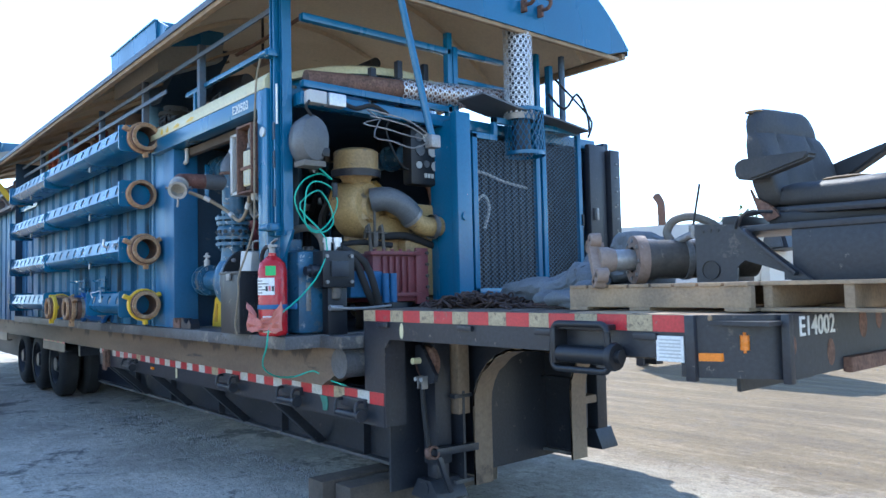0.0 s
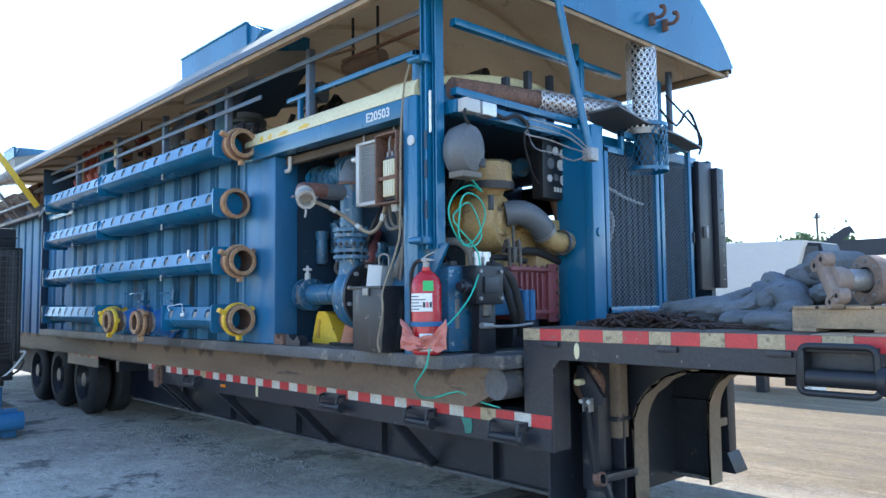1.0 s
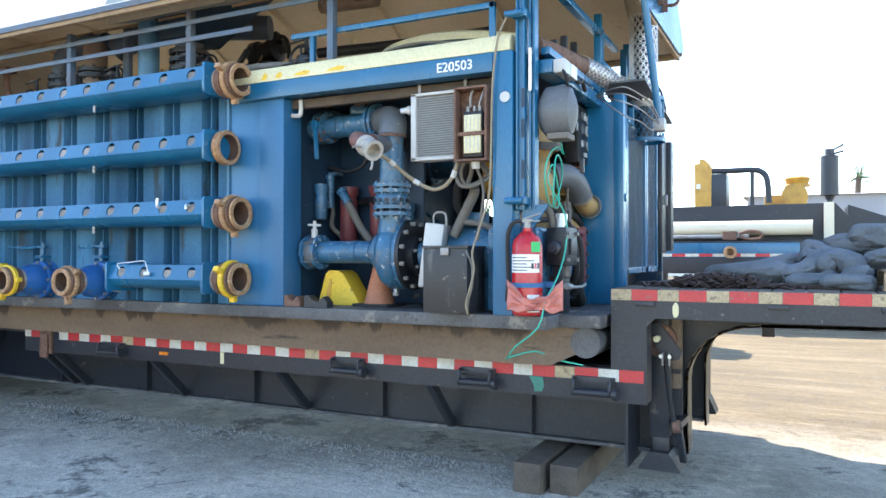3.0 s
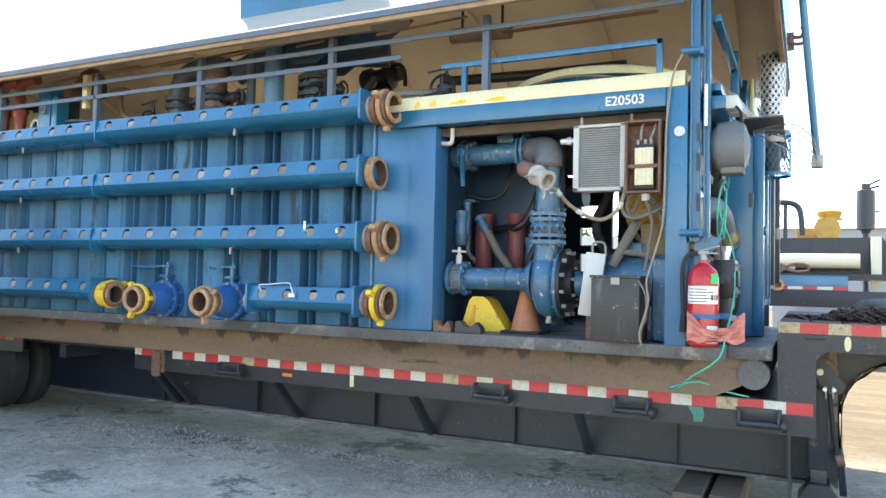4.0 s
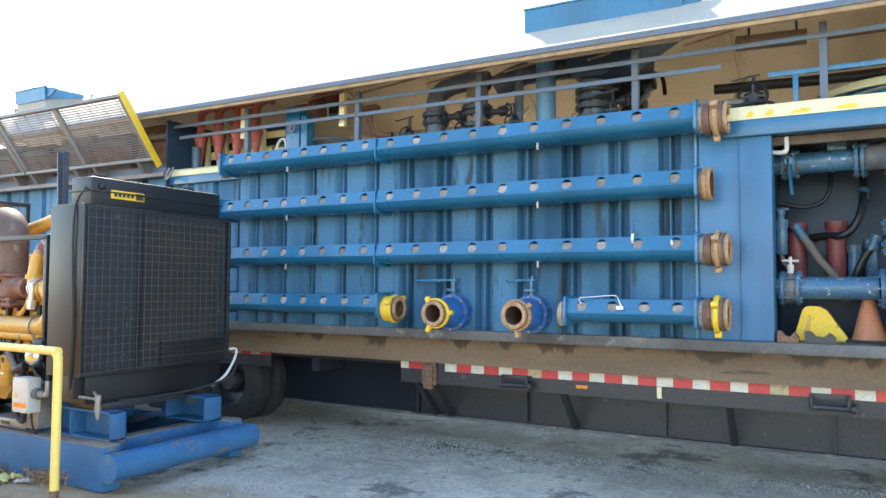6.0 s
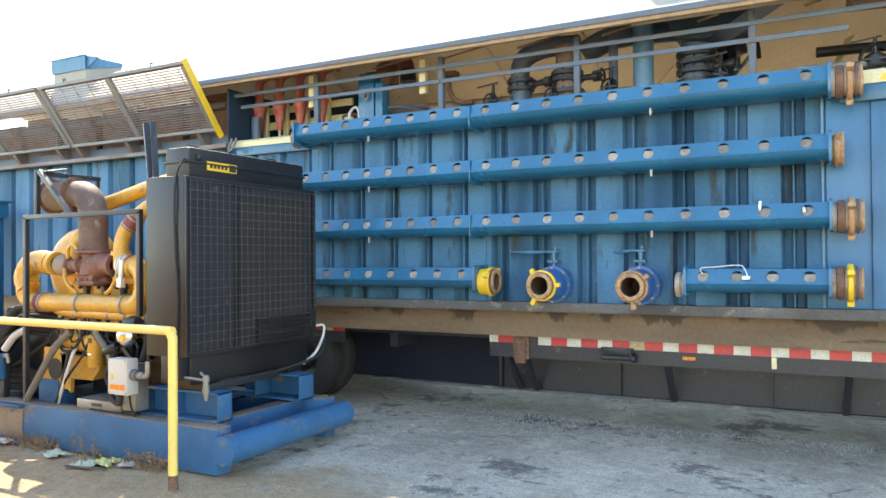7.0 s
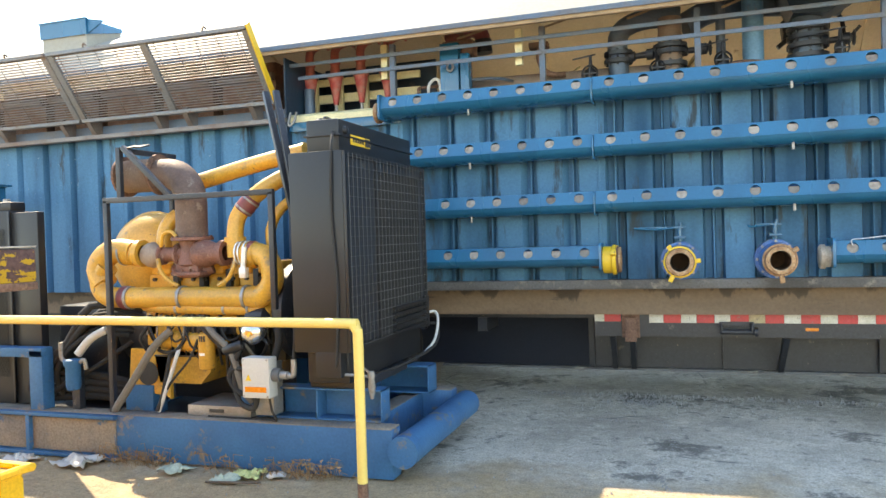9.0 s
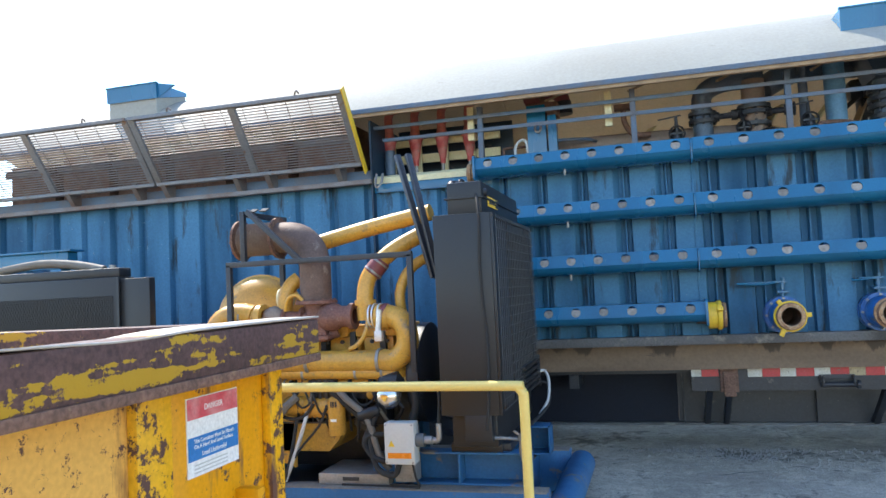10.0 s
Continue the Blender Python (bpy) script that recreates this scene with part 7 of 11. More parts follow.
box(bm, -5.47, -5.43, 2.62, 2.74, 2.32, 2.80, 0.004)
box(bm, -5.13, -5.09, 2.62, 2.74, 2.32, 2.80, 0.004)
box(bm, -5.47, -5.09, 2.62, 2.74, 2.78, 2.80, 0.003)
box(bm, -5.47, -5.09, 2.62, 2.74, 2.32, 2.345, 0.003)
part("cooler_frame", bm, LIGHT_GREY, cooler)
bm = B()
box(bm, -5.43, -5.13, 2.66, 2.72, 2.345, 2.78)
part("cooler_core", bm, GREY_BOX, cooler)
for i in range(26):
    bm = B()
    box(bm, -5.43, -5.13, 2.640, 2.66, 2.350 + i * 0.0165, 2.350 + i * 0.0165 + 0.0085)
    part("fin", bm, FIN_GREY, cooler, smooth=False)
bm = B()
cyl(bm, (-5.47, 2.68, 2.70), (-5.58, 2.68, 2.70), 0.022, 12)
cyl(bm, (-5.50, 2.68, 2.70), (-5.53, 2.68, 2.70), 0.032, 6)
part("cooler_union", bm, ALUMINIUM, cooler)
for x in (-5.42, -5.06):
    bm = B()
    beam(bm, (x, 2.66, 2.80), (x, 2.66, 2.87), 0.02, 0.006)
    part("hanger", bm, STEEL, cooler)
brk = thing("breaker_box", (-4.95, 2.56, 2.28), "open rusty breaker box with pale fuse blocks", "breaker box")
bm = B()
box(bm, -5.07, -4.83, 2.60, 2.615, 2.28, 2.78)
box(bm, -5.07, -5.055, 2.49, 2.60, 2.28, 2.78, 0.003)
box(bm, -4.845, -4.83, 2.49, 2.60, 2.28, 2.78, 0.003)
box(bm, -5.055, -4.845, 2.49, 2.60, 2.28, 2.295, 0.003)
box(bm, -5.055, -4.845, 2.49, 2.60, 2.765, 2.78, 0.003)
part("case", bm, RUST, brk)
bm = B()
box(bm, -5.01, -4.875, 2.53, 2.60, 2.31, 2.62, 0.008)
part("fuse_base", bm, BLACK_GLOSS, brk)
for z in (2.335, 2.475):
    part("fuse_block", box(B(), -5.005, -4.88, 2.512, 2.53, z, z + 0.118, 0.006), CREAM, brk, "cream fuse block")
    for i in range(4):
        part("fuse_ridge", box(B(), -4.985 + i * 0.027, -4.979 + i * 0.027, 2.508, 2.513, z + 0.008, z + 0.11), LIGHT_GREY, brk)
part("strap", box(B(), -5.05, -4.85, 2.505, 2.512, 2.452, 2.478, 0.002), RUST, brk)
bm = B()
for x in (-4.99, -4.94, -4.90):
    cyl(bm, (x, 2.55, 2.62), (x, 2.55, 2.655), 0.012, 8)
tube(bm, [(-4.97, 2.55, 2.65), (-4.965, 2.54, 2.72), (-4.95, 2.55, 2.78)], 0.009, 6)
tube(bm, [(-4.91, 2.55, 2.65), (-4.88, 2.53, 2.70), (-4.87, 2.55, 2.76)], 0.009, 6)
pieces("terminal", bm, STEEL, brk)
bundle = thing("cable_bundle", (-4.95, 2.6, 2.28), "bundle of dusty grey cables below the breaker box", "cables")
bm = B()
for pts, r in (([(-5.06, 2.60, 2.29), (-5.11, 2.62, 2.26), (-5.115, 2.62, 2.20), (-5.082, 2.62, 2.134), (-5.007, 2.62, 2.121), (-4.915, 2.63, 2.152), (-4.83, 2.66, 2.20)], 0.013),
               ([(-5.02, 2.58, 2.29), (-5.075, 2.63, 2.25), (-5.08, 2.65, 2.17), (-5.03, 2.66, 2.135), (-4.95, 2.66, 2.16), (-4.85, 2.68, 2.235)], 0.012),
               ([(-4.975, 2.57, 2.29), (-4.99, 2.62, 2.25), (-5.03, 2.68, 2.20), (-5.07, 2.70, 2.13)], 0.016),
               ([(-4.94, 2.57, 2.29), (-4.95, 2.60, 2.25), (-4.92, 2.62, 2.16), (-4.904, 2.62, 2.06), (-4.926, 2.62, 1.90), (-4.951, 2.62, 1.75)], 0.011),
               ([(-4.93, 2.58, 2.30), (-4.942, 2.66, 2.28), (-4.886, 2.7, 2.186), (-4.83, 2.7, 2.066), (-4.80, 2.7, 1.95), (-4.80, 2.72, 1.8)], 0.022),
               ([(-5.142, 2.8, 1.89), (-5.045, 2.8, 1.878), (-4.969, 2.8, 1.863), (-4.912, 2.8, 1.823), (-4.88, 2.82, 1.74)], 0.020),
               ([(-4.98, 2.50, 1.70), (-4.945, 2.44, 1.665), (-4.90, 2.42, 1.58), (-4.90, 2.42, 1.45), (-4.93, 2.43, 1.36), (-4.945, 2.44, 1.275)], 0.008)):
    tube(bm, pts, r, 8)
tube(bm, [(-5.045, 2.78, 2.13), (-5.054, 2.8, 2.095), (-5.084, 2.8, 2.034), (-5.15, 2.8, 1.91), (-5.215, 2.8, 1.79)], 0.036, 10)
pieces("cable", bm, HOSE, bundle)
part("conduit_cuff", lathe(B(), (-4.942, 2.57, 2.285), (0, 0.1, -1), [(0, 0.02), (0, 0.03), (0.05, 0.028), (0.05, 0.012)], 12), LIGHT_GREY, bundle)
BATTERY = mat("scratched_black_box", (0.018, 0.019, 0.022), 0.4, 0.0, (0.035, 0.035, 0.038), 0.5, 5, 60, 0.1, (0.08, 0.075, 0.068), 0.3, True, grit=0.2, chip=(0.20, 0.17, 0.14), chip_amount=0.3)
bat = thing("battery_box", (-5.1, 2.6, 1.256), "scuffed black steel battery box on the platform", "battery box")
bm = B()
box(bm, -5.28, -4.95, 2.45, 2.74, 1.262, 1.70, 0.006)
part("case", bm, BATTERY, bat)
bm = B()
box(bm, -5.29, -4.94, 2.44, 2.75, 1.695, 1.715, 0.004)
part("lid", bm, BATTERY, bat)
bm = B()
box(bm, -5.14, -5.08, 2.43, 2.445, 1.65, 1.70, 0.004)
part("latch", bm, STEEL, bat)
wb = thing("tilted_grey_box", (-5.35, 2.75, 1.45), "pale grey plastic case with a wire handle, leaning by the pump", "case")
bm = B()
box(bm, -0.07, 0.07, 0, 0.22, 0, 0.46, 0.012, pose(-5.36, 2.66, 1.42, 0, 7, 12))
part("shell", bm, LIGHT_GREY, wb)
bm = B()
tube(bm, [(-5.35, 2.75, 1.86), (-5.345, 2.75, 1.95), (-5.27, 2.77, 1.95), (-5.26, 2.77, 1.86)], 0.009, 8)
part("handle", bm, STEEL, wb)
bm = B()
box(bm, -5.36, -5.18, 2.62, 2.80, 1.256, 1.42, 0.006)
solo("rusty_stand", bm, RUST, "small rusty steel stand on the platform", "stand")
chock = thing("wheel_chock", (-6.3, 3.0, 1.256), "bright yellow plastic wheel chock on the platform", "wheel chock")
bm = B()
prism(bm, [(-6.45, 1.258), (-6.07, 1.258), (-6.08, 1.29), (-6.22, 1.5), (-6.27, 1.53), (-6.36, 1.53), (-6.39, 1.5), (-6.45, 1.3)], 'y', 2.88, 3.08)
part("wedge", bm, YELLOW_BRIGHT, chock)
bm = B()
prism(bm, [(-6.39, 1.30), (-6.34, 1.30), (-6.33, 1.46), (-6.35, 1.46)], 'y', 2.872, 2.884)
part("recess", bm, YELLOW, chock)
cone = thing("traffic_cone", (-5.93, 2.98, 1.256), "dusty orange traffic cone under the suction pipe", "traffic cone")
bm = B()
lathe(bm, (-5.93, 2.95, 1.275), (0, 0, 1), [(0, 0.125), (0.02, 0.115), (0.33, 0.04), (0.33, 0)], 24)
part("cone_body", bm, CONE, cone)
bm = B()
box(bm, -6.09, -5.77, 2.80, 3.10, 1.257, 1.278, 0.008)
part("cone_base", bm, RUBBER, cone)
for x, w, m in ((-6.55, 0.15, RUST), (-6.36, 0.21, BLACK)):
    bm = B()
    prism(bm, [(x, 1.258), (x + w, 1.258), (x + w, 1.30), (x + w * 0.8, 1.34), (x + w * 0.6, 1.30), (x + w * 0.35, 1.31), (x + w * 0.2, 1.345), (x, 1.345)], 'y', 2.56, 2.64)
    solo("pipe_saddle", bm, m, "small rusty steel pipe saddle lying on the platform edge", "pipe saddle", "pipe saddles")
acc = thing("hydraulic_filter_group", (-6.2, 3.4, 1.256), "blue and maroon filter canisters on the bay's back wall", "filters")
for x, y, z0, z1, r, m in ((-6.45, 3.3, 1.75, 2.15, 0.075, MAROON), (-6.15, 3.3, 1.75, 2.15, 0.075, MAROON), (-6.55, 3.04, 1.95, 2.16, 0.05, BLUE_PUMP), (-6.02, 3.3, 1.7, 1.95, 0.05, BLUE_PUMP), (-5.9, 3.35, 1.7, 2.0, 0.05, BLUE_PUMP)):
    bm = B()
    lathe(bm, (x, y, z0), (0, 0, 1), [(0, 0), (0, r * 0.8), (0.02, r), (z1 - z0 - 0.03, r), (z1 - z0, r * 0.9), (z1 - z0 + 0.03, r * 1.15), (z1 - z0 + 0.08, r * 1.15), (z1 - z0 + 0.08, 0)], 20)
    part("canister", bm, m, acc)
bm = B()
# Back plate darkened in colour like the rest of the shaded bay.
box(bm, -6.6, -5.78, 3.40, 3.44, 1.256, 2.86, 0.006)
part("mount_plate", bm, BLUE_SHADE, acc)
bm = B()
tube(bm, [(-6.57, 2.68, 2.75), (-6.50, 2.66, 2.74), (-6.47, 2.66, 2.76), (-6.47, 2.66, 2.86)], 0.018, 10)
part("drain_elbow", bm, LIGHT_GREY, unit)

# motor and clutter deeper in the bay
mot = thing("electric_motor", (-4.98, 2.95, 1.256), "blue electric motor on feet behind the battery box", "motor")
bm = B()
lathe(bm, (-5.28, 3.0, 1.68), (1, 0, 0), [(0, 0.05), (0, 0.19), (0.03, 0.205), (0.38, 0.205), (0.41, 0.19), (0.41, 0.0)], 32)
part("body", bm, BLUE_PUMP, mot)
for i in range(9):
    a = math.radians(150 + i * 15)
    part("cooling_fin", box(B(), -5.24, -4.92, -0.005, 0.005, 0.20, 0.222, 0, Matrix.Translation((0, 3.0, 1.68)) @ Matrix.Rotation(a, 4, 'X')), BLUE_PUMP, mot)
part("foot", box(B(), -5.22, -4.94, 2.86, 3.14, 1.256, 1.50, 0.01), BLUE_PUMP, mot)
part("terminal_box", box(B(), -5.16, -5.02, 2.86, 3.0, 1.86, 1.96, 0.01), BLUE_PUMP, mot)
cl = random.Random(5)
for k in range(12):
    x, y = cl.choice((cl.uniform(-6.4, -6.0), cl.uniform(-5.4, -5.0))), cl.uniform(3.6, 4.6)
    th = thing("bay_hose", (x, y, 1.256), "dark hose hanging in the back of the bay", "hose", "hoses in the bay")
    z1 = cl.uniform(2.2, 2.85)
    part("run", tube(B(), [(x, y, z1), (x + cl.uniform(-0.2, 0.2), y - 0.1, z1 - 0.3), (x + cl.uniform(-0.3, 0.3), y - 0.15, z1 - 0.6), (x + cl.uniform(-0.3, 0.4), y - 0.1, 1.5), (x + cl.uniform(-0.3, 0.4), y, 1.26)], cl.uniform(0.016, 0.04), 8), cl.choice((RUBBER, RUBBER, HOSE, BLUE_PUMP)), th)
    part("end_fitting", cyl(B(), (x, y, z1), (x, y, z1 + 0.07), 0.045, 8), STEEL, th)
for k, (x, z, rr) in enumerate(((-6.2, 2.45, 0.10), (-5.45, 2.72, 0.08))):
    th = thing("bay_pipe", (x, 4.0, z), "dark blue pipe with flanges crossing the back of the bay", "pipe", "pipes in the bay")
    part("run", cyl(B(), (x - 0.35, 4.1, z), (x + 0.45, 4.0, z), rr, 20), BLUE_PUMP, th)
    for d in (-0.2, 0.2):
        part("flange", flange(B(), (x + d, 4.06 - d * 0.12, z), (1, -0.12, 0), rr * 1.45, 0.014), BLUE_PUMP, th)
    part("hanger", beam(B(), (x, 4.05, z), (x, 4.05, 2.93), 0.03, 0.03), BLACK, th)
part("air_canister", lathe(B(), (-5.28, 3.55, 2.29), (1, 0.12, 0), [(-0.02, 0.0), (0, 0.13), (0.03, 0.185), (0.34, 0.185), (0.38, 0.15), (0.38, 0)], 32), AMBER, eng, "amber engine canister")

# the prop's top eye on the gable
part("top_eye", box(B(), -4.10, -3.96, 3.12, 3.18, 3.82, 3.88, 0.006), STEEL, prop)
# hoses crossing the pump bay
for pts, r, m in (([(-6.56, 3.19, 2.18), (-6.57, 3.24, 2.02), (-6.55, 3.19, 1.90), (-6.50, 3.28, 1.80), (-6.44, 3.32, 1.62)], 0.020, HOSE),
                  ([(-6.40, 3.19, 2.10), (-6.354, 3.19, 2.04), (-6.271, 3.19, 1.90), (-6.17, 3.19, 1.774), (-6.08, 3.28, 1.58)], 0.034, HOSE),
                  ([(-6.36, 3.34, 2.10), (-6.204, 3.27, 2.115), (-6.12, 3.19, 2.103), (-6.035, 3.19, 2.155), (-5.973, 3.19, 2.276), (-5.945, 3.28, 2.447), (-5.94, 3.4, 2.62)], 0.030, BLACK_GLOSS),
                  ([(-5.88, 3.19, 2.02), (-5.947, 3.19, 1.93), (-6.01, 3.19, 1.785), (-6.06, 3.28, 1.60)], 0.030, BLACK_GLOSS),
                  ([(-6.58, 3.19, 2.40), (-6.523, 3.19, 2.38), (-6.372, 3.19, 2.352), (-6.247, 3.19, 2.39), (-6.188, 3.19, 2.488), (-6.185, 3.27, 2.66)], 0.018, BLACK_GLOSS)):
    part("hose", tube(B(), pts, r, 12), m, acc)
for a, c, r in (((-6.565, 3.19, 2.33), (-6.565, 3.19, 2.05), 0.042), ((-6.455, 3.19, 2.20), (-6.385, 3.19, 2.085), 0.046), ((-5.86, 3.19, 2.10), (-5.90, 3.19, 1.98), 0.044), ((-5.945, 3.28, 2.40), (-5.942, 3.30, 2.50), 0.042)):
    a, c = Vector(a), Vector(c)
    bm = B()
    lathe(bm, a, (c - a).normalized(), [(0, 0), (0, r), (0.03, r), (0.032, r * 0.82), ((c - a).length - 0.03, r * 0.82), ((c - a).length - 0.028, r * 0.95), ((c - a).length, r * 0.9), ((c - a).length, 0)], 12)
    part("hose_fitting", bm, BLUE_PUMP, acc, "chipped blue hose fitting")
part("fitting_cap", box(B(), -6.60, -6.50, 3.20, 3.30, 2.33, 2.36, 0.008), BLUE_PUMP, acc)

# ---- load on the gooseneck ----


def pallet(x0, x1, y0, y1, z0, label):
    th = thing("wooden_pallet", ((x0 + x1) / 2, (y0 + y1) / 2, z0), label, "pallet", "pallets on the gooseneck")
    for y in (y0, (y0 + y1) / 2 - 0.02, y1 - 0.04):
        part("stringer", box(B(), x0, x1, y, y + 0.04, z0 + 0.016, z0 + 0.112, 0.003), WOOD, th)
    n = 8
    w = (x1 - x0) / n
    for i in range(n):
        part("top_board", box(B(), x0 + i * w + 0.008, x0 + (i + 1) * w - 0.008, y0 - 0.01, y1 + 0.01, z0 + 0.112, z0 + 0.128, 0.002), WOOD, th)
    for i in (0, 3, 7):
        part("bottom_board", box(B(), x0 + i * w, x0 + (i + 1) * w - 0.01, y0, y1, z0, z0 + 0.016, 0.002), WOOD, th)
    return th


pallet(-2.52, -1.52, 3.19, 4.30, 1.432, "weathered grey wooden pallet under the hydraulic cylinder")
side_pallet = thing("wooden_pallet", (-1.15, 3.9, 1.432), "weathered wooden pallet overhanging the gooseneck front, open on its side", "pallet", "pallets on the gooseneck")
for x in (-1.50, -1.17, -0.84):
    part("stringer", box(B(), x, x + 0.04, 3.26, 4.54, 1.448, 1.544, 0.003), WOOD, side_pallet)
for i in range(9):
    part("top_board", box(B(), -1.51, -0.79, 3.25 + i * 0.144, 3.38 + i * 0.144, 1.544, 1.562, 0.003, pose(0, 0, 0, 0, 0, 0)), WOOD, side_pallet)
for i in (0, 4, 8):
    part("bottom_board", box(B(), -1.51, -0.79, 3.25 + i * 0.144, 3.38 + i * 0.144, 1.432, 1.448, 0.003), WOOD, side_pallet)
cylr = thing("hydraulic_cylinder", (-2.2, 3.5, 1.56), "old grey hydraulic cylinder with a rusty clevis, lying on the pallet", "hydraulic cylinder")
AX = Vector((0.58, 0.80, 0.0)).normalized()
P0 = Vector((-2.31, 3.20, 1.685))
side = AX.cross(Vector((0, 0, 1))).normalized()
bm = B()
lathe(bm, P0 + AX * 0.20, AX, [(0, 0.0), (0, 0.105), (0.07, 0.105), (0.08, 0.100), (0.60, 0.100), (0.60, 0)], 36)
part("barrel", bm, GREASY, cylr)
bm = B()
lathe(bm, P0 + AX * 0.16, AX, [(0, 0.066), (0, 0.124), (0.055, 0.124), (0.055, 0.10)], 36)
part("gland_flange", bm, RUST_PALE, cylr, "worn pale rusty gland flange")
part("gland_seal", lathe(B(), P0 + AX * 0.168, AX, [(0, 0.05), (0, 0.068), (0.02, 0.068)], 28), BLACK_GLOSS, cylr)
pieces("flange_bolt", bolts(B(), P0 + AX * 0.16, -AX, 0.098, 8, 0.011, 0.008), STEEL, cylr)
part("end_band", lathe(B(), P0 + AX * 0.42, AX, [(0, 0.10), (0, 0.108), (0.03, 0.108), (0.03, 0.10)], 32), STEEL, cylr)
bm = B()
cyl(bm, P0, P0 + AX * 0.19, 0.054, 28)
part("rod", bm, STEEL, cylr, "bright worn piston rod")
# the fork, turned so that its prongs lean over
lean = (Vector((0, 0, 1)) * 0.86 - side * 0.50).normalized()
across = AX.cross(lean).normalized()
bm = B()
lathe(bm, P0 - AX * 0.02, AX, [(0, 0), (0, 0.066), (0.05, 0.068), (0.085, 0.055)], 24)
beam(bm, P0 - lean * 0.10 - AX * 0.02, P0 + lean * 0.10 - AX * 0.02, 0.085, 0.055, 0.014)
for d in (1, -1):
    for e in (-0.030, 0.030):
        c = P0 + lean * 0.105 * d + across * e - AX * 0.055
        lathe(bm, c, AX, [(0, 0.013), (0, 0.032), (0.006, 0.036), (0.055, 0.038), (0.055, 0.0)], 20)
part("clevis", bm, RUST_PALE, cylr, "tan-rusted four-hole rod end")
bm = B()
for d in (1, -1):
    for e in (-0.030, 0.030):
        c = P0 + lean * 0.105 * d + across * e - AX * 0.055
        cyl(bm, c + AX * 0.004, c + AX * 0.03, 0.014, 12)
pieces("pin_hole", bm, BLACK_GLOSS, cylr)
Q = P0 + AX * 0.52
bm = B()
tube(bm, [Q + Vector((0.12, 0.04, 0.10)), Q + Vector((0.08, 0.0, 0.17)), Q + Vector((-0.01, -0.05, 0.215)), Q + Vector((-0.10, -0.08, 0.20)), Q + Vector((-0.135, -0.09, 0.14)), Q + Vector((-0.11, -0.09, 0.095))], 0.022, 12)
part("port_hose", bm, HOSE, cylr)
bm = B()
tube(bm, [Q + Vector((-0.12, -0.09, 0.075)), Q + Vector((-0.05, -0.12, 0.09)), Q + Vector((0.03, -0.11, 0.12)), Q + Vector((0.08, -0.08, 0.12))], 0.020, 10)
cyl(bm, Q + Vector((0.03, -0.11, 0.10)), Q + Vector((0.03, -0.11, 0.165)), 0.022, 8)
part("port_block", bm, STEEL, cylr)
bm = B()
cyl(bm, Q + Vector((0.03, -0.11, 0.16)), Q + Vector((0.075, -0.11, 0.37)), 0.006, 6)
solo("bent_rod", bm, BLACK_GLOSS, "thin black rod standing on the cylinder", "rod")
fr = thing("black_steel_frame", (-1.5, 3.7, 1.56), "black welded steel seat base frame on the pallet", "steel frame")
bm = B()
prism(bm, [(-1.91, 1.562), (-1.70, 1.562), (-1.70, 1.63), (-1.66, 1.66), (-1.60, 1.64), (-1.48, 1.60), (-1.48, 1.565), (-1.36, 1.565), (-1.70, 1.83), (-1.91, 1.845)], 'y', 3.42, 3.435)
part("side_plate", bm, BLACK, fr)
bm = B()
box(bm, -1.91, -0.95, 3.43, 3.95, 1.79, 1.82, 0.004)
part("top_plate", bm, BLACK, fr)
bm = B()
box(bm, -1.45, -0.95, 3.44, 3.46, 1.562, 1.79, 0.004)
part("front_plate", bm, BLACK, fr)
bm = B()
box(bm, -1.91, -1.89, 3.43, 3.95, 1.562, 1.83, 0.004)
box(bm, -0.97, -0.95, 3.43, 3.95, 1.562, 1.80, 0.004)
part("end_plate", bm, BLACK, fr)
bm = B()
beam(bm, (-1.66, 3.41, 1.80), (-1.42, 3.41, 1.59), 0.05, 0.02, 0.004)
part("gusset", bm, BLACK, fr)
bm = B()
for z, r in ((1.62, 0.045),):
    lathe(bm, (-1.83, 3.412, z), (0, 1, 0), [(0, r), (0.006, r), (0.006, 0)], 16)
for x in (-1.87, -1.83, -1.79):
    cyl(bm, (x, 3.416, 1.81), (x, 3.421, 1.81), 0.010, 10)
pieces("cut_out", bm, INK, fr)
bm = B()
box(bm, -1.78, -1.70, 3.44, 3.9, 1.82, 1.875, 0.01)
part("slide_rail", bm, BLACK_GLOSS, fr)
seat = thing("operator_seat", (-1.45, 3.75, 1.82), "worn black vinyl operator seat with armrests, torn piping", "seat")


def loft(bm, rings):
    rows = [[bm.verts.new(q) for q in ring] for ring in rings]
    k = len(rows[0])
    for a, c in zip(rows, rows[1:]):
        for i in range(k):
            bm.faces.new((a[i], a[(i + 1) % k], c[(i + 1) % k], c[i]))
    bm.faces.new(rows[0][::-1])
    bm.faces.new(rows[-1])
    bmesh.ops.recalc_face_normals(bm, faces=bm.faces)
    return bm


def signed_power(v, e):
    return math.copysign(abs(v) ** e, v)


BACK = pose(-1.66, 3.78, 1.93, 0, -12, -12)
PAN = pose(-1.37, 3.75, 1.965, 0, 2, -12)


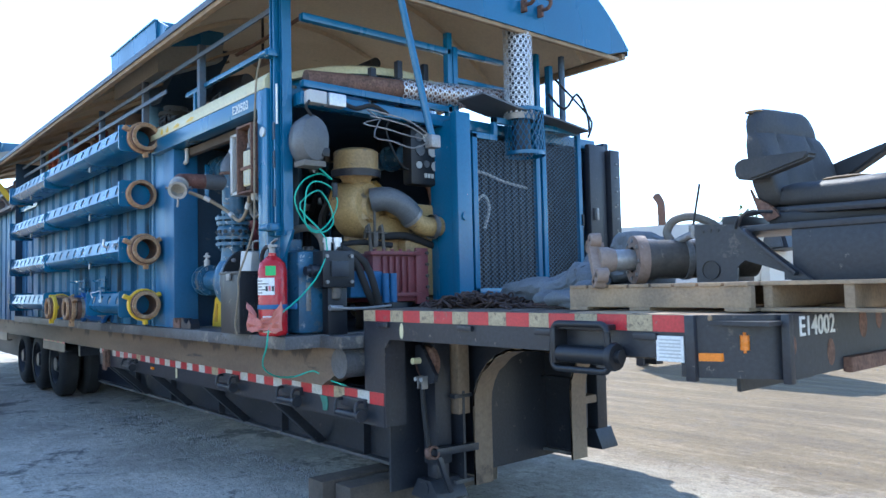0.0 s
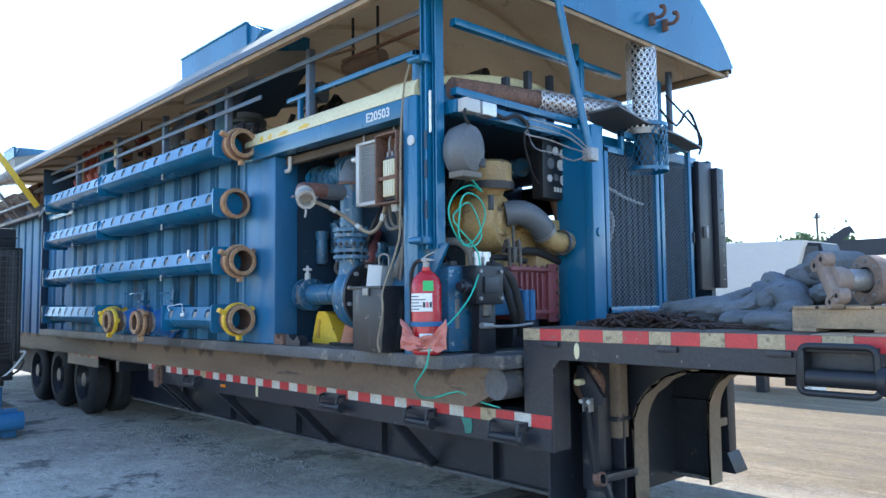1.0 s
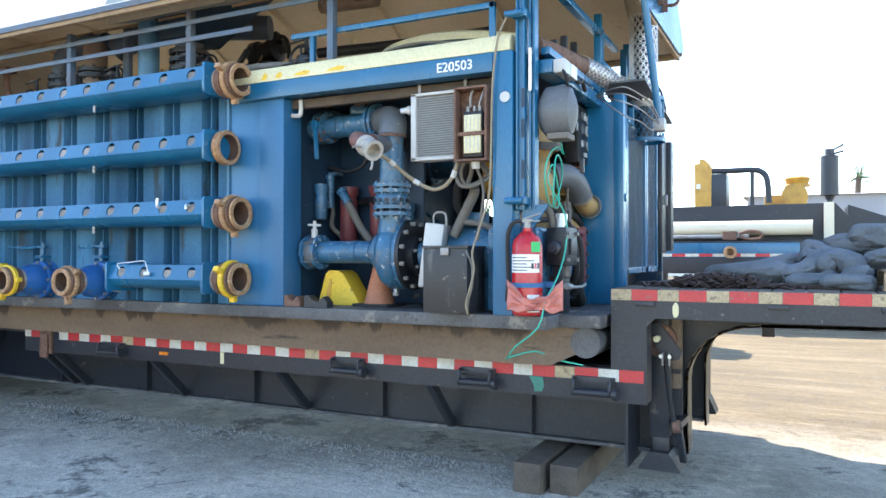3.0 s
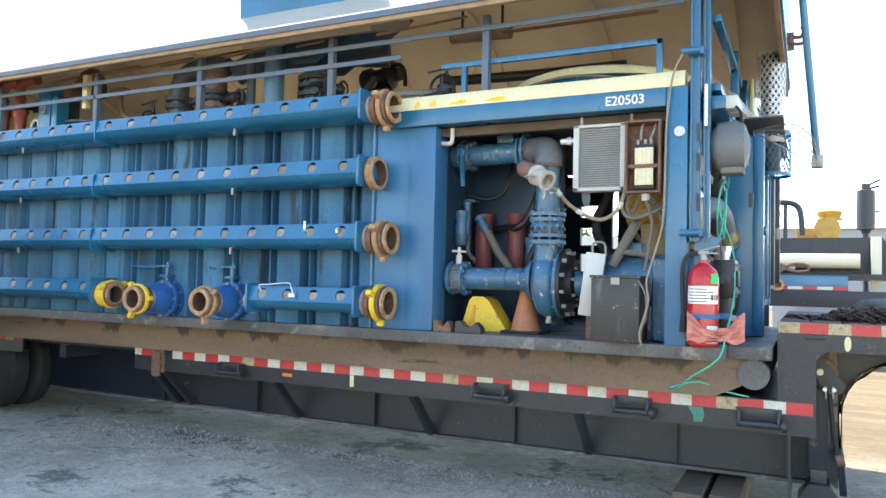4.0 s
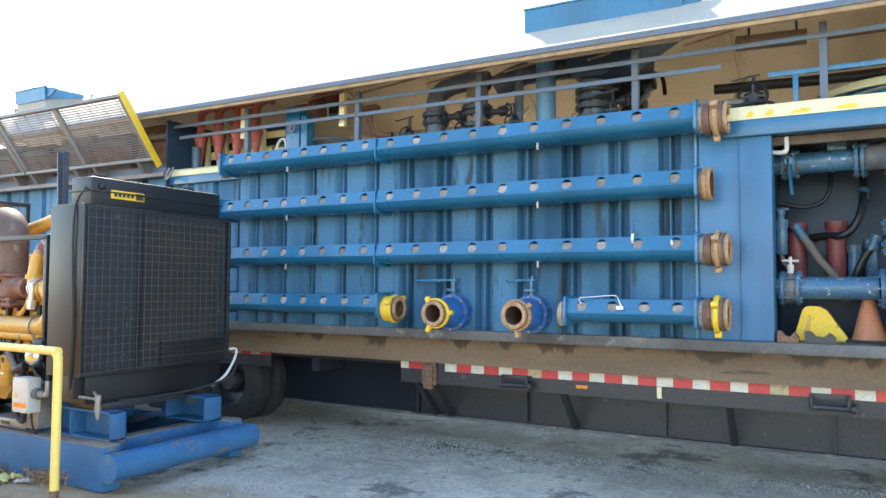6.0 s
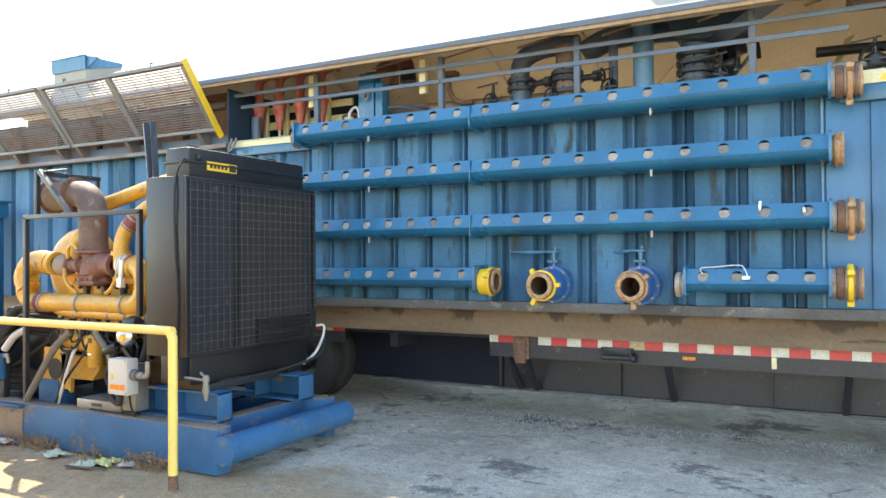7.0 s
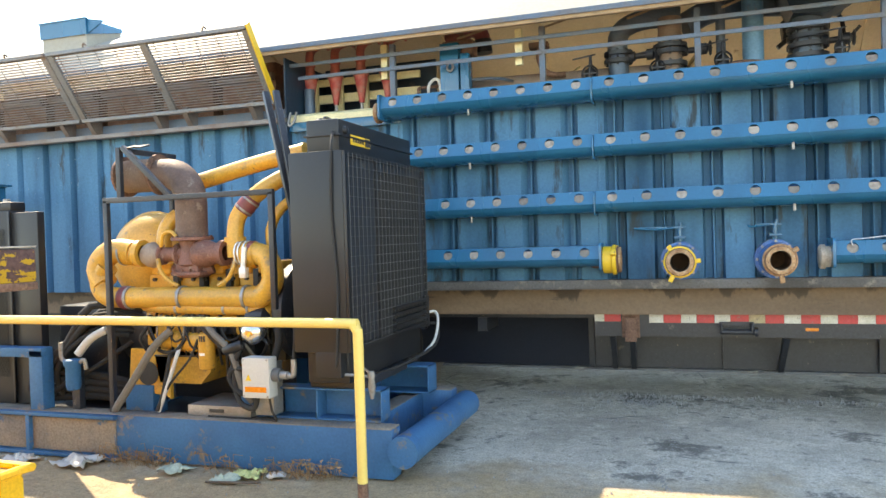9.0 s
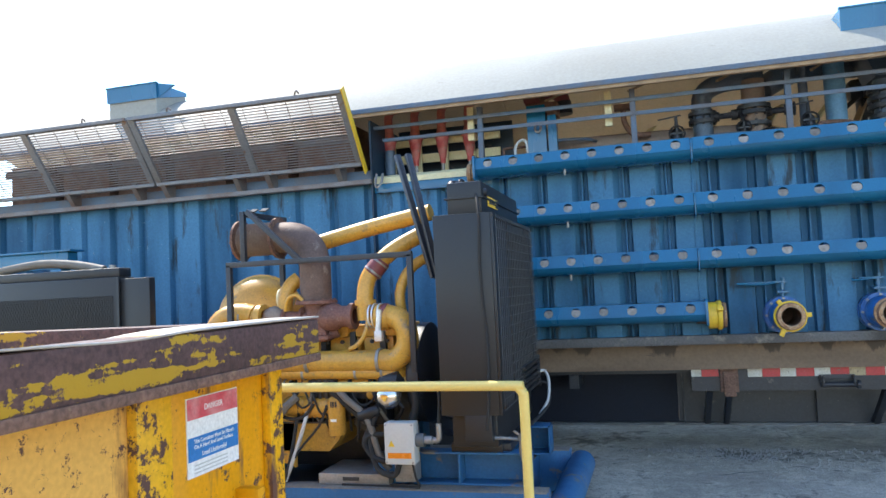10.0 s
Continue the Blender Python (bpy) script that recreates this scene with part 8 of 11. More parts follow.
def back_ring(z, w, d):
    ring = []
    for i in range(96):
        a = TAU_TURN * i / 96
        y, x = w * signed_power(math.sin(a), 0.55), d * signed_power(math.cos(a), 0.45)
        if x > 0:
            for c in (-0.11, -0.037, 0.037, 0.11):
                if 0.03 < z < 0.36:
                    x -= 0.014 * math.exp(-((y - c) / 0.008) ** 2)
            x -= 0.008 * math.exp(-((z - 0.365) / 0.012) ** 2)
            if z < 0.36:
                x += 0.035 * max(0.0, abs(y) / w - 0.55) / 0.45 * min(1.0, (0.37 - z) / 0.15)
        x += 0.004 * noise.noise(Vector((y * 9, z * 9, 2.0)))
        ring.append(BACK @ Vector((x, y, z)))
    return ring


def cushion_ring(x, w, h):
    ring = []
    for i in range(72):
        a = TAU_TURN * i / 72
        y, z = w * signed_power(math.sin(a), 0.5), h * signed_power(math.cos(a), 0.6)
        if z > 0:
            for c in (-0.14, 0.14):
                z -= 0.012 * math.exp(-((y - c) / 0.010) ** 2)
            z += 0.012 * math.cos(y / w * 1.5) + 0.006 * noise.noise(Vector((x * 8, y * 8, 5.0)))
        ring.append(PAN @ Vector((x, y, z)))
    return ring


TAU_TURN = 2 * math.pi
CUSHION = ((-0.30, 0.16, 0.02), (-0.29, 0.21, 0.035), (-0.26, 0.24, 0.05), (-0.2, 0.255, 0.058), (-0.1, 0.26, 0.06), (0.0, 0.262, 0.062), (0.1, 0.262, 0.064), (0.2, 0.258, 0.066), (0.27, 0.245, 0.06), (0.31, 0.22, 0.045), (0.325, 0.18, 0.025))
part("seat_cushion", loft(B(), [cushion_ring(*c) for c in CUSHION]), VINYL, seat)
part("seat_pan", box(B(), -0.29, 0.31, -0.245, 0.245, -0.085, -0.045, 0.018, PAN), BLACK, seat)
OUTLINE = ((0.0, 0.19, 0.045), (0.012, 0.215, 0.055), (0.05, 0.24, 0.062), (0.12, 0.252, 0.064), (0.2, 0.252, 0.064), (0.28, 0.248, 0.062), (0.32, 0.242, 0.06), (0.345, 0.234, 0.058), (0.365, 0.226, 0.056),
           (0.38, 0.220, 0.055), (0.42, 0.215, 0.053), (0.455, 0.207, 0.05), (0.48, 0.192, 0.045), (0.496, 0.172, 0.036), (0.505, 0.14, 0.02))
part("backrest", loft(B(), [back_ring(*c) for c in OUTLINE]), VINYL, seat)
for y, tilt in ((-0.31, 2), (0.30, -14)):
    bm = B()
    prism(bm, [(-0.06, -0.035), (0.02, -0.05), (0.12, -0.03), (0.30, 0.012), (0.325, 0.03), (0.32, 0.05), (0.10, 0.056), (-0.04, 0.056), (-0.075, 0.03)], 'y', y - 0.034, y + 0.034)
    bmesh.ops.bevel(bm, geom=[e for e in bm.edges], offset=0.012, segments=2, affect='EDGES', clamp_overlap=True)
    bmesh.ops.transform(bm, matrix=pose(-1.68, 3.78, 2.10, 0, tilt, -12), verts=bm.verts)
    part("armrest", bm, VINYL, seat)
bm = B()
prism(bm, [(-1.76, 1.98), (-1.69, 1.94), (-1.64, 1.88), (-1.70, 1.86), (-1.74, 1.90), (-1.78, 2.02)], 'y', 3.53, 3.555)
part("hinge_plate", bm, RUST, seat)
bm = B()
box(bm, -1.70, -1.08, 3.54, 3.98, 1.84, 1.90, 0.015)
part("suspension_base", bm, BLACK_GLOSS, seat)
for s, p in ((0.03, pose(-1.66, 3.78, 1.93, 0, -12, -12) @ Vector((0.0, -0.17, 0.492))), (0.022, pose(-1.66, 3.78, 1.93, 0, -12, -12) @ Vector((0.0, 0.06, 0.497))), (0.03, (-1.36, 3.57, 2.03))):
    bm = B()
    bmesh.ops.create_icosphere(bm, subdivisions=2, radius=s)
    bmesh.ops.scale(bm, verts=bm.verts, vec=(3.4 if p[0] == -1.36 else 1.5, 1.3, 0.3))
    bmesh.ops.translate(bm, verts=bm.verts, vec=p)
    part("foam_tear", bm, WOOD, seat, "tan foam showing through a tear")
bm = B()
tube(bm, [(-1.72, 3.5, 1.9), (-1.78, 3.42, 1.88), (-1.80, 3.42, 1.83)], 0.008, 6)
tube(bm, [(-1.66, 3.5, 1.9), (-1.74, 3.41, 1.9), (-1.78, 3.41, 1.84)], 0.008, 6)
pieces("loose_wire", bm, BLACK_GLOSS, seat)


seat.location += Vector((0.10, 0.0, -0.02))


def cloth_roll(bm, pts, r, seed, flat=0.8):
    """A twisted fold of cloth lying along a path: swelling, creased and sagging."""
    n, ring = 40, 22
    P = [Vector(p) for p in pts]
    rows_ = []
    for i in range(n + 1):
        u = i / n * (len(P) - 1)
        k = min(int(u), len(P) - 2)
        f = u - k
        a, b, c, d = P[max(k - 1, 0)], P[k], P[k + 1], P[min(k + 2, len(P) - 1)]
        p = b + (c - a) * 0.5 * f + (a - b * 2.5 + c * 2 - d * 0.5) * f * f + (b * 1.5 - c * 1.5 + (d - a) * 0.5) * f ** 3
        w = ((c - b) * 1.0).normalized()
        x = w.cross(Vector((0, 0, 1))).normalized()
        z = x.cross(w).normalized()
        end = min(1.0, 0.25 + 5.0 * min(i, n - i) / n) ** 0.5
        loop_ = []
        for j in range(ring):
            t = j / ring * 6.2832
            q = Vector((math.cos(t) * 0.8, math.sin(t) * 0.8, i / n * 1.7))
            k2 = 1 + 0.42 * noise.noise(q * 0.9 + Vector((seed, 0, 0))) + 0.10 * noise.noise(q * 1.9 + Vector((0, seed, 0)))
            k2 -= 0.22 * max(0.0, math.sin(t * 2 + i * 0.11 + seed)) ** 10 + 0.14 * max(0.0, math.sin(t * 3 - i * 0.16 + seed * 2)) ** 12
            loop_.append(bm.verts.new(p + (x * math.cos(t) + z * math.sin(t) * flat) * r * end * k2))
        rows_.append(loop_)
    for i in range(n):
        for j in range(ring):
            m = (j + 1) % ring
            bm.faces.new((rows_[i][j], rows_[i][m], rows_[i + 1][m], rows_[i + 1][j]))
    bm.faces.new(rows_[0][::-1])
    bm.faces.new(rows_[-1])
    return bm


tarp = thing("grey_tarp", (-3.0, 3.7, 1.43), "heap of twisted blue-grey tarpaulin folds on the deck", "tarpaulin")
for i, (pts, r) in enumerate((
        ([(-3.62, 3.84, 1.49), (-3.42, 3.74, 1.51), (-3.22, 3.68, 1.535), (-3.06, 3.70, 1.56)], 0.105),
        ([(-3.58, 3.98, 1.49), (-3.38, 3.90, 1.53), (-3.14, 3.88, 1.57), (-2.98, 3.90, 1.61)], 0.085),
        ([(-3.10, 3.62, 1.50), (-2.98, 3.64, 1.53), (-2.90, 3.72, 1.60), (-2.92, 3.84, 1.66)], 0.105),
        ([(-3.06, 3.54, 1.475), (-2.94, 3.50, 1.485), (-2.84, 3.52, 1.50), (-2.78, 3.60, 1.53)], 0.062),
        ([(-2.98, 3.92, 1.70), (-2.88, 3.90, 1.70), (-2.78, 3.82, 1.65), (-2.68, 3.72, 1.61)], 0.080),
        ([(-2.86, 3.60, 1.54), (-2.78, 3.66, 1.61), (-2.70, 3.62, 1.59), (-2.62, 3.52, 1.53)], 0.095),
        ([(-2.86, 3.42, 1.475), (-2.76, 3.38, 1.485), (-2.64, 3.37, 1.475), (-2.55, 3.38, 1.465)], 0.060),
        ([(-2.72, 3.52, 1.50), (-2.62, 3.46, 1.52), (-2.57, 3.44, 1.51)], 0.075),
        ([(-2.84, 3.98, 1.70), (-2.70, 3.90, 1.74), (-2.58, 3.84, 1.73), (-2.48, 3.84, 1.69)], 0.085),
        ([(-2.66, 3.86, 1.77), (-2.54, 3.78, 1.79), (-2.42, 3.74, 1.78), (-2.30, 3.84, 1.72)], 0.095),
        ([(-2.60, 3.70, 1.62), (-2.50, 3.66, 1.63), (-2.42, 3.68, 1.64)], 0.070),
        ([(-2.80, 4.02, 1.56), (-2.60, 4.00, 1.60), (-2.42, 3.98, 1.63)], 0.14))):
    part("cloth_fold", cloth_roll(B(), pts, r, i * 3.7), GREY_CLOTH, tarp)


def link(bm, m, r=0.022, w=0.0065):
    """One oval chain link."""
    pts = []
    for i in range(12):
        a = 2 * math.pi * i / 12
        pts.append(m @ Vector((r * 1.5 * math.cos(a) + (0.012 if math.cos(a) > 0 else -0.012), r * 0.72 * math.sin(a), 0)))
    rings = []
    for i, p in enumerate(pts):
        way = (pts[(i + 1) % 12] - pts[i - 1]).normalized()
        up = m.to_3x3() @ Vector((0, 0, 1))
        side = way.cross(up).normalized()
        rings.append([bm.verts.new(p + (side * math.cos(t) + up * math.sin(t)) * w) for t in (2 * math.pi * k / 5 for k in range(5))])
    for i in range(12):
        a, c = rings[i], rings[(i + 1) % 12]
        for k in range(5):
            bm.faces.new((a[k], a[(k + 1) % 5], c[(k + 1) % 5], c[k]))
    return bm


chain = thing("chain_heap", (-3.6, 3.5, 1.43), "heap of rusty brown chain lying on the deck", "chain")
rnd = random.Random(4)
base_link = None
for i in range(230):
    u = rnd.gauss(0, 0.42)
    x = -3.55 + max(-0.42, min(0.5, u * 0.6))
    y = 3.45 + rnd.gauss(0, 0.10)
    h = max(0.0, 0.085 * (1 - ((x + 3.5) / 0.36) ** 2)) * rnd.random()
    pm = pose(x, y, 1.437 + h, rnd.uniform(-40, 40), rnd.uniform(-35, 35), rnd.uniform(0, 180))
    if base_link is None:
        bm = B()
        link(bm, Matrix.Identity(4))
        me = bpy.data.meshes.new("link")
        bm.to_mesh(me)
        bm.free()
        me.materials.append(CHAIN)
        for p in me.polygons:
            p.use_smooth = True
        base_link = me
    ob = new("link", base_link)
    ob.parent = chain
    ob.matrix_basis = Matrix.Translation(-BASE[chain]) @ pm
for i in range(46):
    a = i / 45
    x = -4.05 + 0.5 * a if i < 16 else -3.95 + 1.25 * a
    y = 3.62 + 0.08 * math.sin(a * 9) if i < 16 else 3.42 + 0.05 * math.sin(a * 12)
    ob = new("link", base_link)
    ob.parent = chain
    ob.matrix_basis = Matrix.Translation(-BASE[chain]) @ pose(x, y, 1.438, 90 * (i % 2) * 0.8, 0, rnd.uniform(-20, 20))

# ---- upper walkway: pipes, valves and separators under the roof ----


def riser(x, y, r, z0, z1, m, flange_z=(), bend=None, label="", cat="pipe"):
    th = thing("riser_pipe", (x, y, z0), label, cat, "riser pipes on the upper deck")
    pts = [(x, y, z0), (x, y, (z0 + z1) / 2), (x, y, z1)]
    if bend:
        pts += [(x + bend * 0.10, y + 0.02, z1 + 0.12), (x + bend * 0.3, y + 0.04, z1 + 0.17), (x + bend * 0.6, y + 0.06, z1 + 0.16)]
    part("pipe_run", tube(B(), pts, r, 18), m, th)
    for z in flange_z:
        part("flange", flange(B(), (x, y, z), (0, 0, 1), r * 1.42, 0.02), BLACK, th)
    return th


PIPE_L = "upright dark steel riser pipe with bolted flanges on the upper deck"
riser(-9.93, 3.15, 0.10, 3.035, 3.66, FRAME_BLUE_GREY, (3.42, 3.50), 1, PIPE_L)
riser(-9.43, 3.15, 0.115, 3.035, 3.80, RUST_PALE, (3.34, 3.46, 3.52), None, PIPE_L)
riser(-8.96, 3.15, 0.045, 3.035, 3.9, FRAME_BLUE_GREY, (), None, "slim blue-grey steel riser pipe on the upper deck")
riser(-8.67, 3.15, 0.098, 3.035, 3.98, BLUE_TRIM, (), None, "thick blue steel riser pipe on the upper deck")
riser(-8.19, 3.20, 0.13, 3.035, 3.70, FRAME_BLUE_GREY, (3.30, 3.40, 3.48, 3.56), None, "wide dark steel riser with heavy flanges on the upper deck")
for x, y, s in ((-10.2, 3.05, 1), (-9.55, 3.08, 0.9), (-8.95, 3.02, 1.0), (-6.75, 3.1, 1.5), (-7.95, 3.0, 0.8)):
    th = thing("small_valve", (x, y, 3.035), "small dark valve with hand wheel on the upper deck", "valve", "small valves on the upper deck")
    bm = B()
    lathe(bm, (x, y, 3.035), (0, 0, 1), [(0, 0.06 * s), (0.06, 0.06 * s), (0.08, 0.035), (0.2, 0.035), (0.22, 0.06 * s), (0.30, 0.055 * s), (0.34, 0.02), (0.45, 0.015), (0.45, 0)], 16)
    part("valve_body", bm, BLACK, th)
    bm = B()
    lathe(bm, (x, y - 0.09, 3.30), (0, 1, 0), [(0, 0.075 * s), (0.015, 0.085 * s), (0.03, 0.075 * s), (0.015, 0.065 * s), (0, 0.075 * s)], 20)
    beam(bm, (x - 0.07 * s, y - 0.075, 3.30), (x + 0.07 * s, y - 0.075, 3.30), 0.014)
    beam(bm, (x, y - 0.075, 3.30 - 0.07 * s), (x, y - 0.075, 3.30 + 0.07 * s), 0.014)
    cyl(bm, (x, y - 0.08, 3.30), (x, y, 3.30), 0.012, 8)
    part("hand_wheel", bm, BLACK, th)
    bm = B()
    beam(bm, (x - 0.18, y, 3.47), (x + 0.05, y, 3.50), 0.02, 0.012)
    part("lever", bm, BLACK, th)
CONE_RED = mat("chalky_red_cone_paint", (0.42, 0.055, 0.05), 0.5, 0.0, (0.50, 0.26, 0.22), 0.7, 7, 60, 0.1, (0.30, 0.20, 0.16), 0.3)
for i in range(4):
    x = -13.365 + i * 0.317
    th = thing("cone_separator", (x, 3.05, 3.05), "faded red cone separator with bent outlet on the upper deck", "separator", "cone separators")
    part("cone", lathe(B(), (x, 3.05, 3.24), (0, 0, 1), [(0, 0), (0, 0.030), (0.05, 0.034), (0.30, 0.080), (0.31, 0.0)], 20), CONE_RED, th)
    part("cone_collar", lathe(B(), (x, 3.05, 3.535), (0, 0, 1), [(0, 0.07), (0, 0.088), (0.035, 0.088), (0.04, 0.07), (0.04, 0)], 20), RED_PIPE, th)
    part("neck", lathe(B(), (x, 3.05, 3.57), (0, 0, 1), [(0, 0.07), (0.05, 0.055), (0.12, 0.05), (0.13, 0.062), (0.16, 0.062), (0.17, 0.045)], 18), RED_PIPE, th)
    part("outlet_bend", tube(B(), [(x, 3.05, 3.73), (x, 3.05, 3.82), (x + 0.03, 3.06, 3.89), (x + 0.10, 3.08, 3.93), (x + 0.20, 3.10, 3.95)], 0.048, 14), RED_PIPE, th)
    part("outlet_flange", lathe(B(), (x + 0.19, 3.10, 3.948), (1, 0.15, 0.12), [(0, 0.04), (0, 0.072), (0.022, 0.072), (0.022, 0.04)], 16), RED_PIPE, th)
    part("support", box(B(), x - 0.03, x + 0.03, 3.15, 3.2, 3.04, 3.6, 0.004), CREAM, th)
    part("foot_pipe", cyl(B(), (x, 3.05, 3.05), (x, 3.05, 3.25), 0.02, 10), STEEL, th)
bm = B()
box(bm, -13.4, -12.1, 3.22, 3.26, 3.30, 3.40, 0.004)
box(bm, -13.4, -12.1, 3.22, 3.26, 3.50, 3.58, 0.004)
part("cream_cross_rail", bm, CREAM, unit)
bm = B()
box(bm, -13.4, -12.0, 3.5, 3.54, 3.04, 3.75, 0.004)
part("dark_screen_panel", bm, BLUE_SHADE, unit)
bm = B()
cyl(bm, (-13.33, 2.95, 3.05), (-13.33, 2.95, 3.42), 0.06, 16)
solo("blue_canister", bm, FRAME_BLUE_GREY, "small blue-grey canister beside the separators", "canister")
th = thing("blue_column", (-11.6, 2.85, 3.035), "square blue steel column with shackle on the upper deck", "column")
part("post", box(B(), -11.72, -11.52, 2.80, 2.95, 3.035, 3.72, 0.006), BLUE, th)
part("post", box(B(), -11.50, -11.41, 2.80, 2.95, 3.035, 3.60, 0.006), BLUE, th)
bm = B()
tube(bm, [(-11.62, 2.78, 3.52), (-11.63, 2.77, 3.45), (-11.60, 2.765, 3.42), (-11.57, 2.77, 3.45), (-11.58, 2.78, 3.52)], 0.012, 8)
part("shackle", bm, STEEL, th)
part("head", box(B(), -11.74, -11.4, 2.95, 3.15, 3.62, 3.78, 0.02), RUST, th)
th = thing("big_suction_hose", (-10.9, 3.3, 3.04), "rusty horizontal steel header pipe lying on the upper deck", "pipe")
part("header", tube(B(), [(-11.8, 3.25, 3.31), (-10.9, 3.25, 3.31), (-9.3, 3.28, 3.28)], 0.10, 18), RUST_PALE, th)
for x in (-11.5, -10.5):
    part("saddle", box(B(), x, x + 0.06, 3.15, 3.35, 3.035, 3.24, 0.006), BLACK, th)
part("header", tube(B(), [(-7.2, 3.9, 3.62), (-6.2, 4.0, 3.62), (-5.4, 4.0, 3.62)], 0.05, 14), BLACK, th)
bm = B()
box(bm, -10.82, -10.62, 3.0, 3.12, 3.62, 3.68, 0.01)
tube(bm, [(-10.72, 3.06, 3.62), (-10.72, 3.06, 3.5), (-10.66, 3.06, 3.38), (-10.56, 3.08, 3.34), (-10.46, 3.1, 3.34)], 0.03, 10)
solo("bent_bracket", bm, RUST, "rusty bent pipe bracket under the eave", "bracket")
for x in (-10.9, -12.35):
    bm = B()
    box(bm, x, x + 0.07, 2.72, 2.78, 3.4, 3.76, 0.004)
    part("eave_stud", bm, CREAM, unit)
bm = B()
tube(bm, [(-11.85, 2.82, 3.06), (-11.86, 2.82, 3.28), (-11.80, 2.82, 3.36), (-11.74, 2.82, 3.34), (-11.72, 2.82, 3.2)], 0.016, 8)
solo("white_vent_hose", bm, LIGHT_GREY, "short white looped vent hose on the upper deck", "hose")
# loose hoses heaped on the walkway
bm = B()
rnd2 = random.Random(8)
for k in range(7):
    a0 = rnd2.uniform(0, 6)
    cx, cy = -6.85 + rnd2.uniform(-0.1, 0.1), 3.0 + rnd2.uniform(-0.05, 0.05)
    tube(bm, [(cx + 0.24 * math.cos(a0 + t), cy + 0.16 * math.sin(a0 + t), 3.06 + 0.022 * k + 0.02 * math.sin(3 * t)) for t in (i * 0.7 for i in range(9))], 0.016, 7)
solo("coiled_cable", bm, RUBBER, "heap of coiled black cable on the walkway", "cable")
th = thing("yellow_cap_hose", (-5.6, 3.0, 3.11), "thin grey air hose arching over the walkway", "hose")
bm = B()
tube(bm, [(-6.6, 2.85, 3.12), (-6.2, 2.9, 3.14), (-5.85, 2.9, 3.22), (-5.6, 2.9, 3.25), (-5.3, 2.9, 3.22), (-5.0, 2.95, 3.14)], 0.012, 7)
part("hose_run", bm, HOSE, th)
for x, z in ((-6.55, 3.25), (-5.6, 3.32), (-6.35, 3.28)):
    part("short_post", box(B(), x, x + 0.045, 3.3, 3.35, 3.0, z, 0.003), BLACK, th)
th = thing("diagonal_brace", (-8.0, 3.4, 3.04), "dark diagonal steel brace between risers", "brace")
part("bar", beam(B(), (-8.15, 3.45, 3.10), (-7.7, 3.45, 3.6), 0.05, 0.03), BLACK, th)
part("bar", beam(B(), (-8.2, 3.45, 3.22), (-6.9, 3.45, 3.22), 0.04, 0.03), BLACK, th)
th = thing("pump_cluster", (-8.08, 4.2, 3.04), "black bolted pump head with rubber hose on the upper deck", "pump")
part("foot", box(B(), -8.2, -7.95, 4.1, 4.35, 3.035, 3.70, 0.01), BLACK, th)
part("head", lathe(B(), (-8.30, 4.2, 3.80), (1, 0, 0.1), [(0, 0), (0, 0.10), (0.04, 0.13), (0.12, 0.13), (0.14, 0.10), (0.28, 0.10), (0.30, 0.14), (0.36, 0.14), (0.40, 0.08), (0.46, 0.07), (0.46, 0)], 20), BLACK, th)
part("arm", beam(B(), (-8.35, 4.15, 3.62), (-7.90, 4.15, 3.98), 0.07, 0.05, 0.01), BLACK, th)
part("hose", tube(B(), [(-7.95, 4.15, 3.90), (-7.82, 4.1, 3.92), (-7.74, 4.1, 3.85), (-7.72, 4.1, 3.68)], 0.022, 9), RUBBER, th)

# dark interior bulk behind the rail
bm = B()
box(bm, -12.0, -9.0, 4.4, 4.6, 3.035, 3.55, 0.02)
part("duct", bm, LINING, unit)
bm = B()
tube(bm, [(-9.3, 3.3, 3.75), (-9.0, 3.4, 3.9), (-8.5, 3.6, 3.95), (-7.8, 3.9, 3.95)], 0.12, 16)
part("header_bend", bm, FRAME_BLUE_GREY, unit)
bm = B()
prism(bm, [(-8.50, 4.10), (-8.34, 3.67), (-8.05, 3.65), (-7.27, 4.10)], 'y', 2.98, 3.45)
part("vent_shaft", bm, BLUE_SHADE, unit)

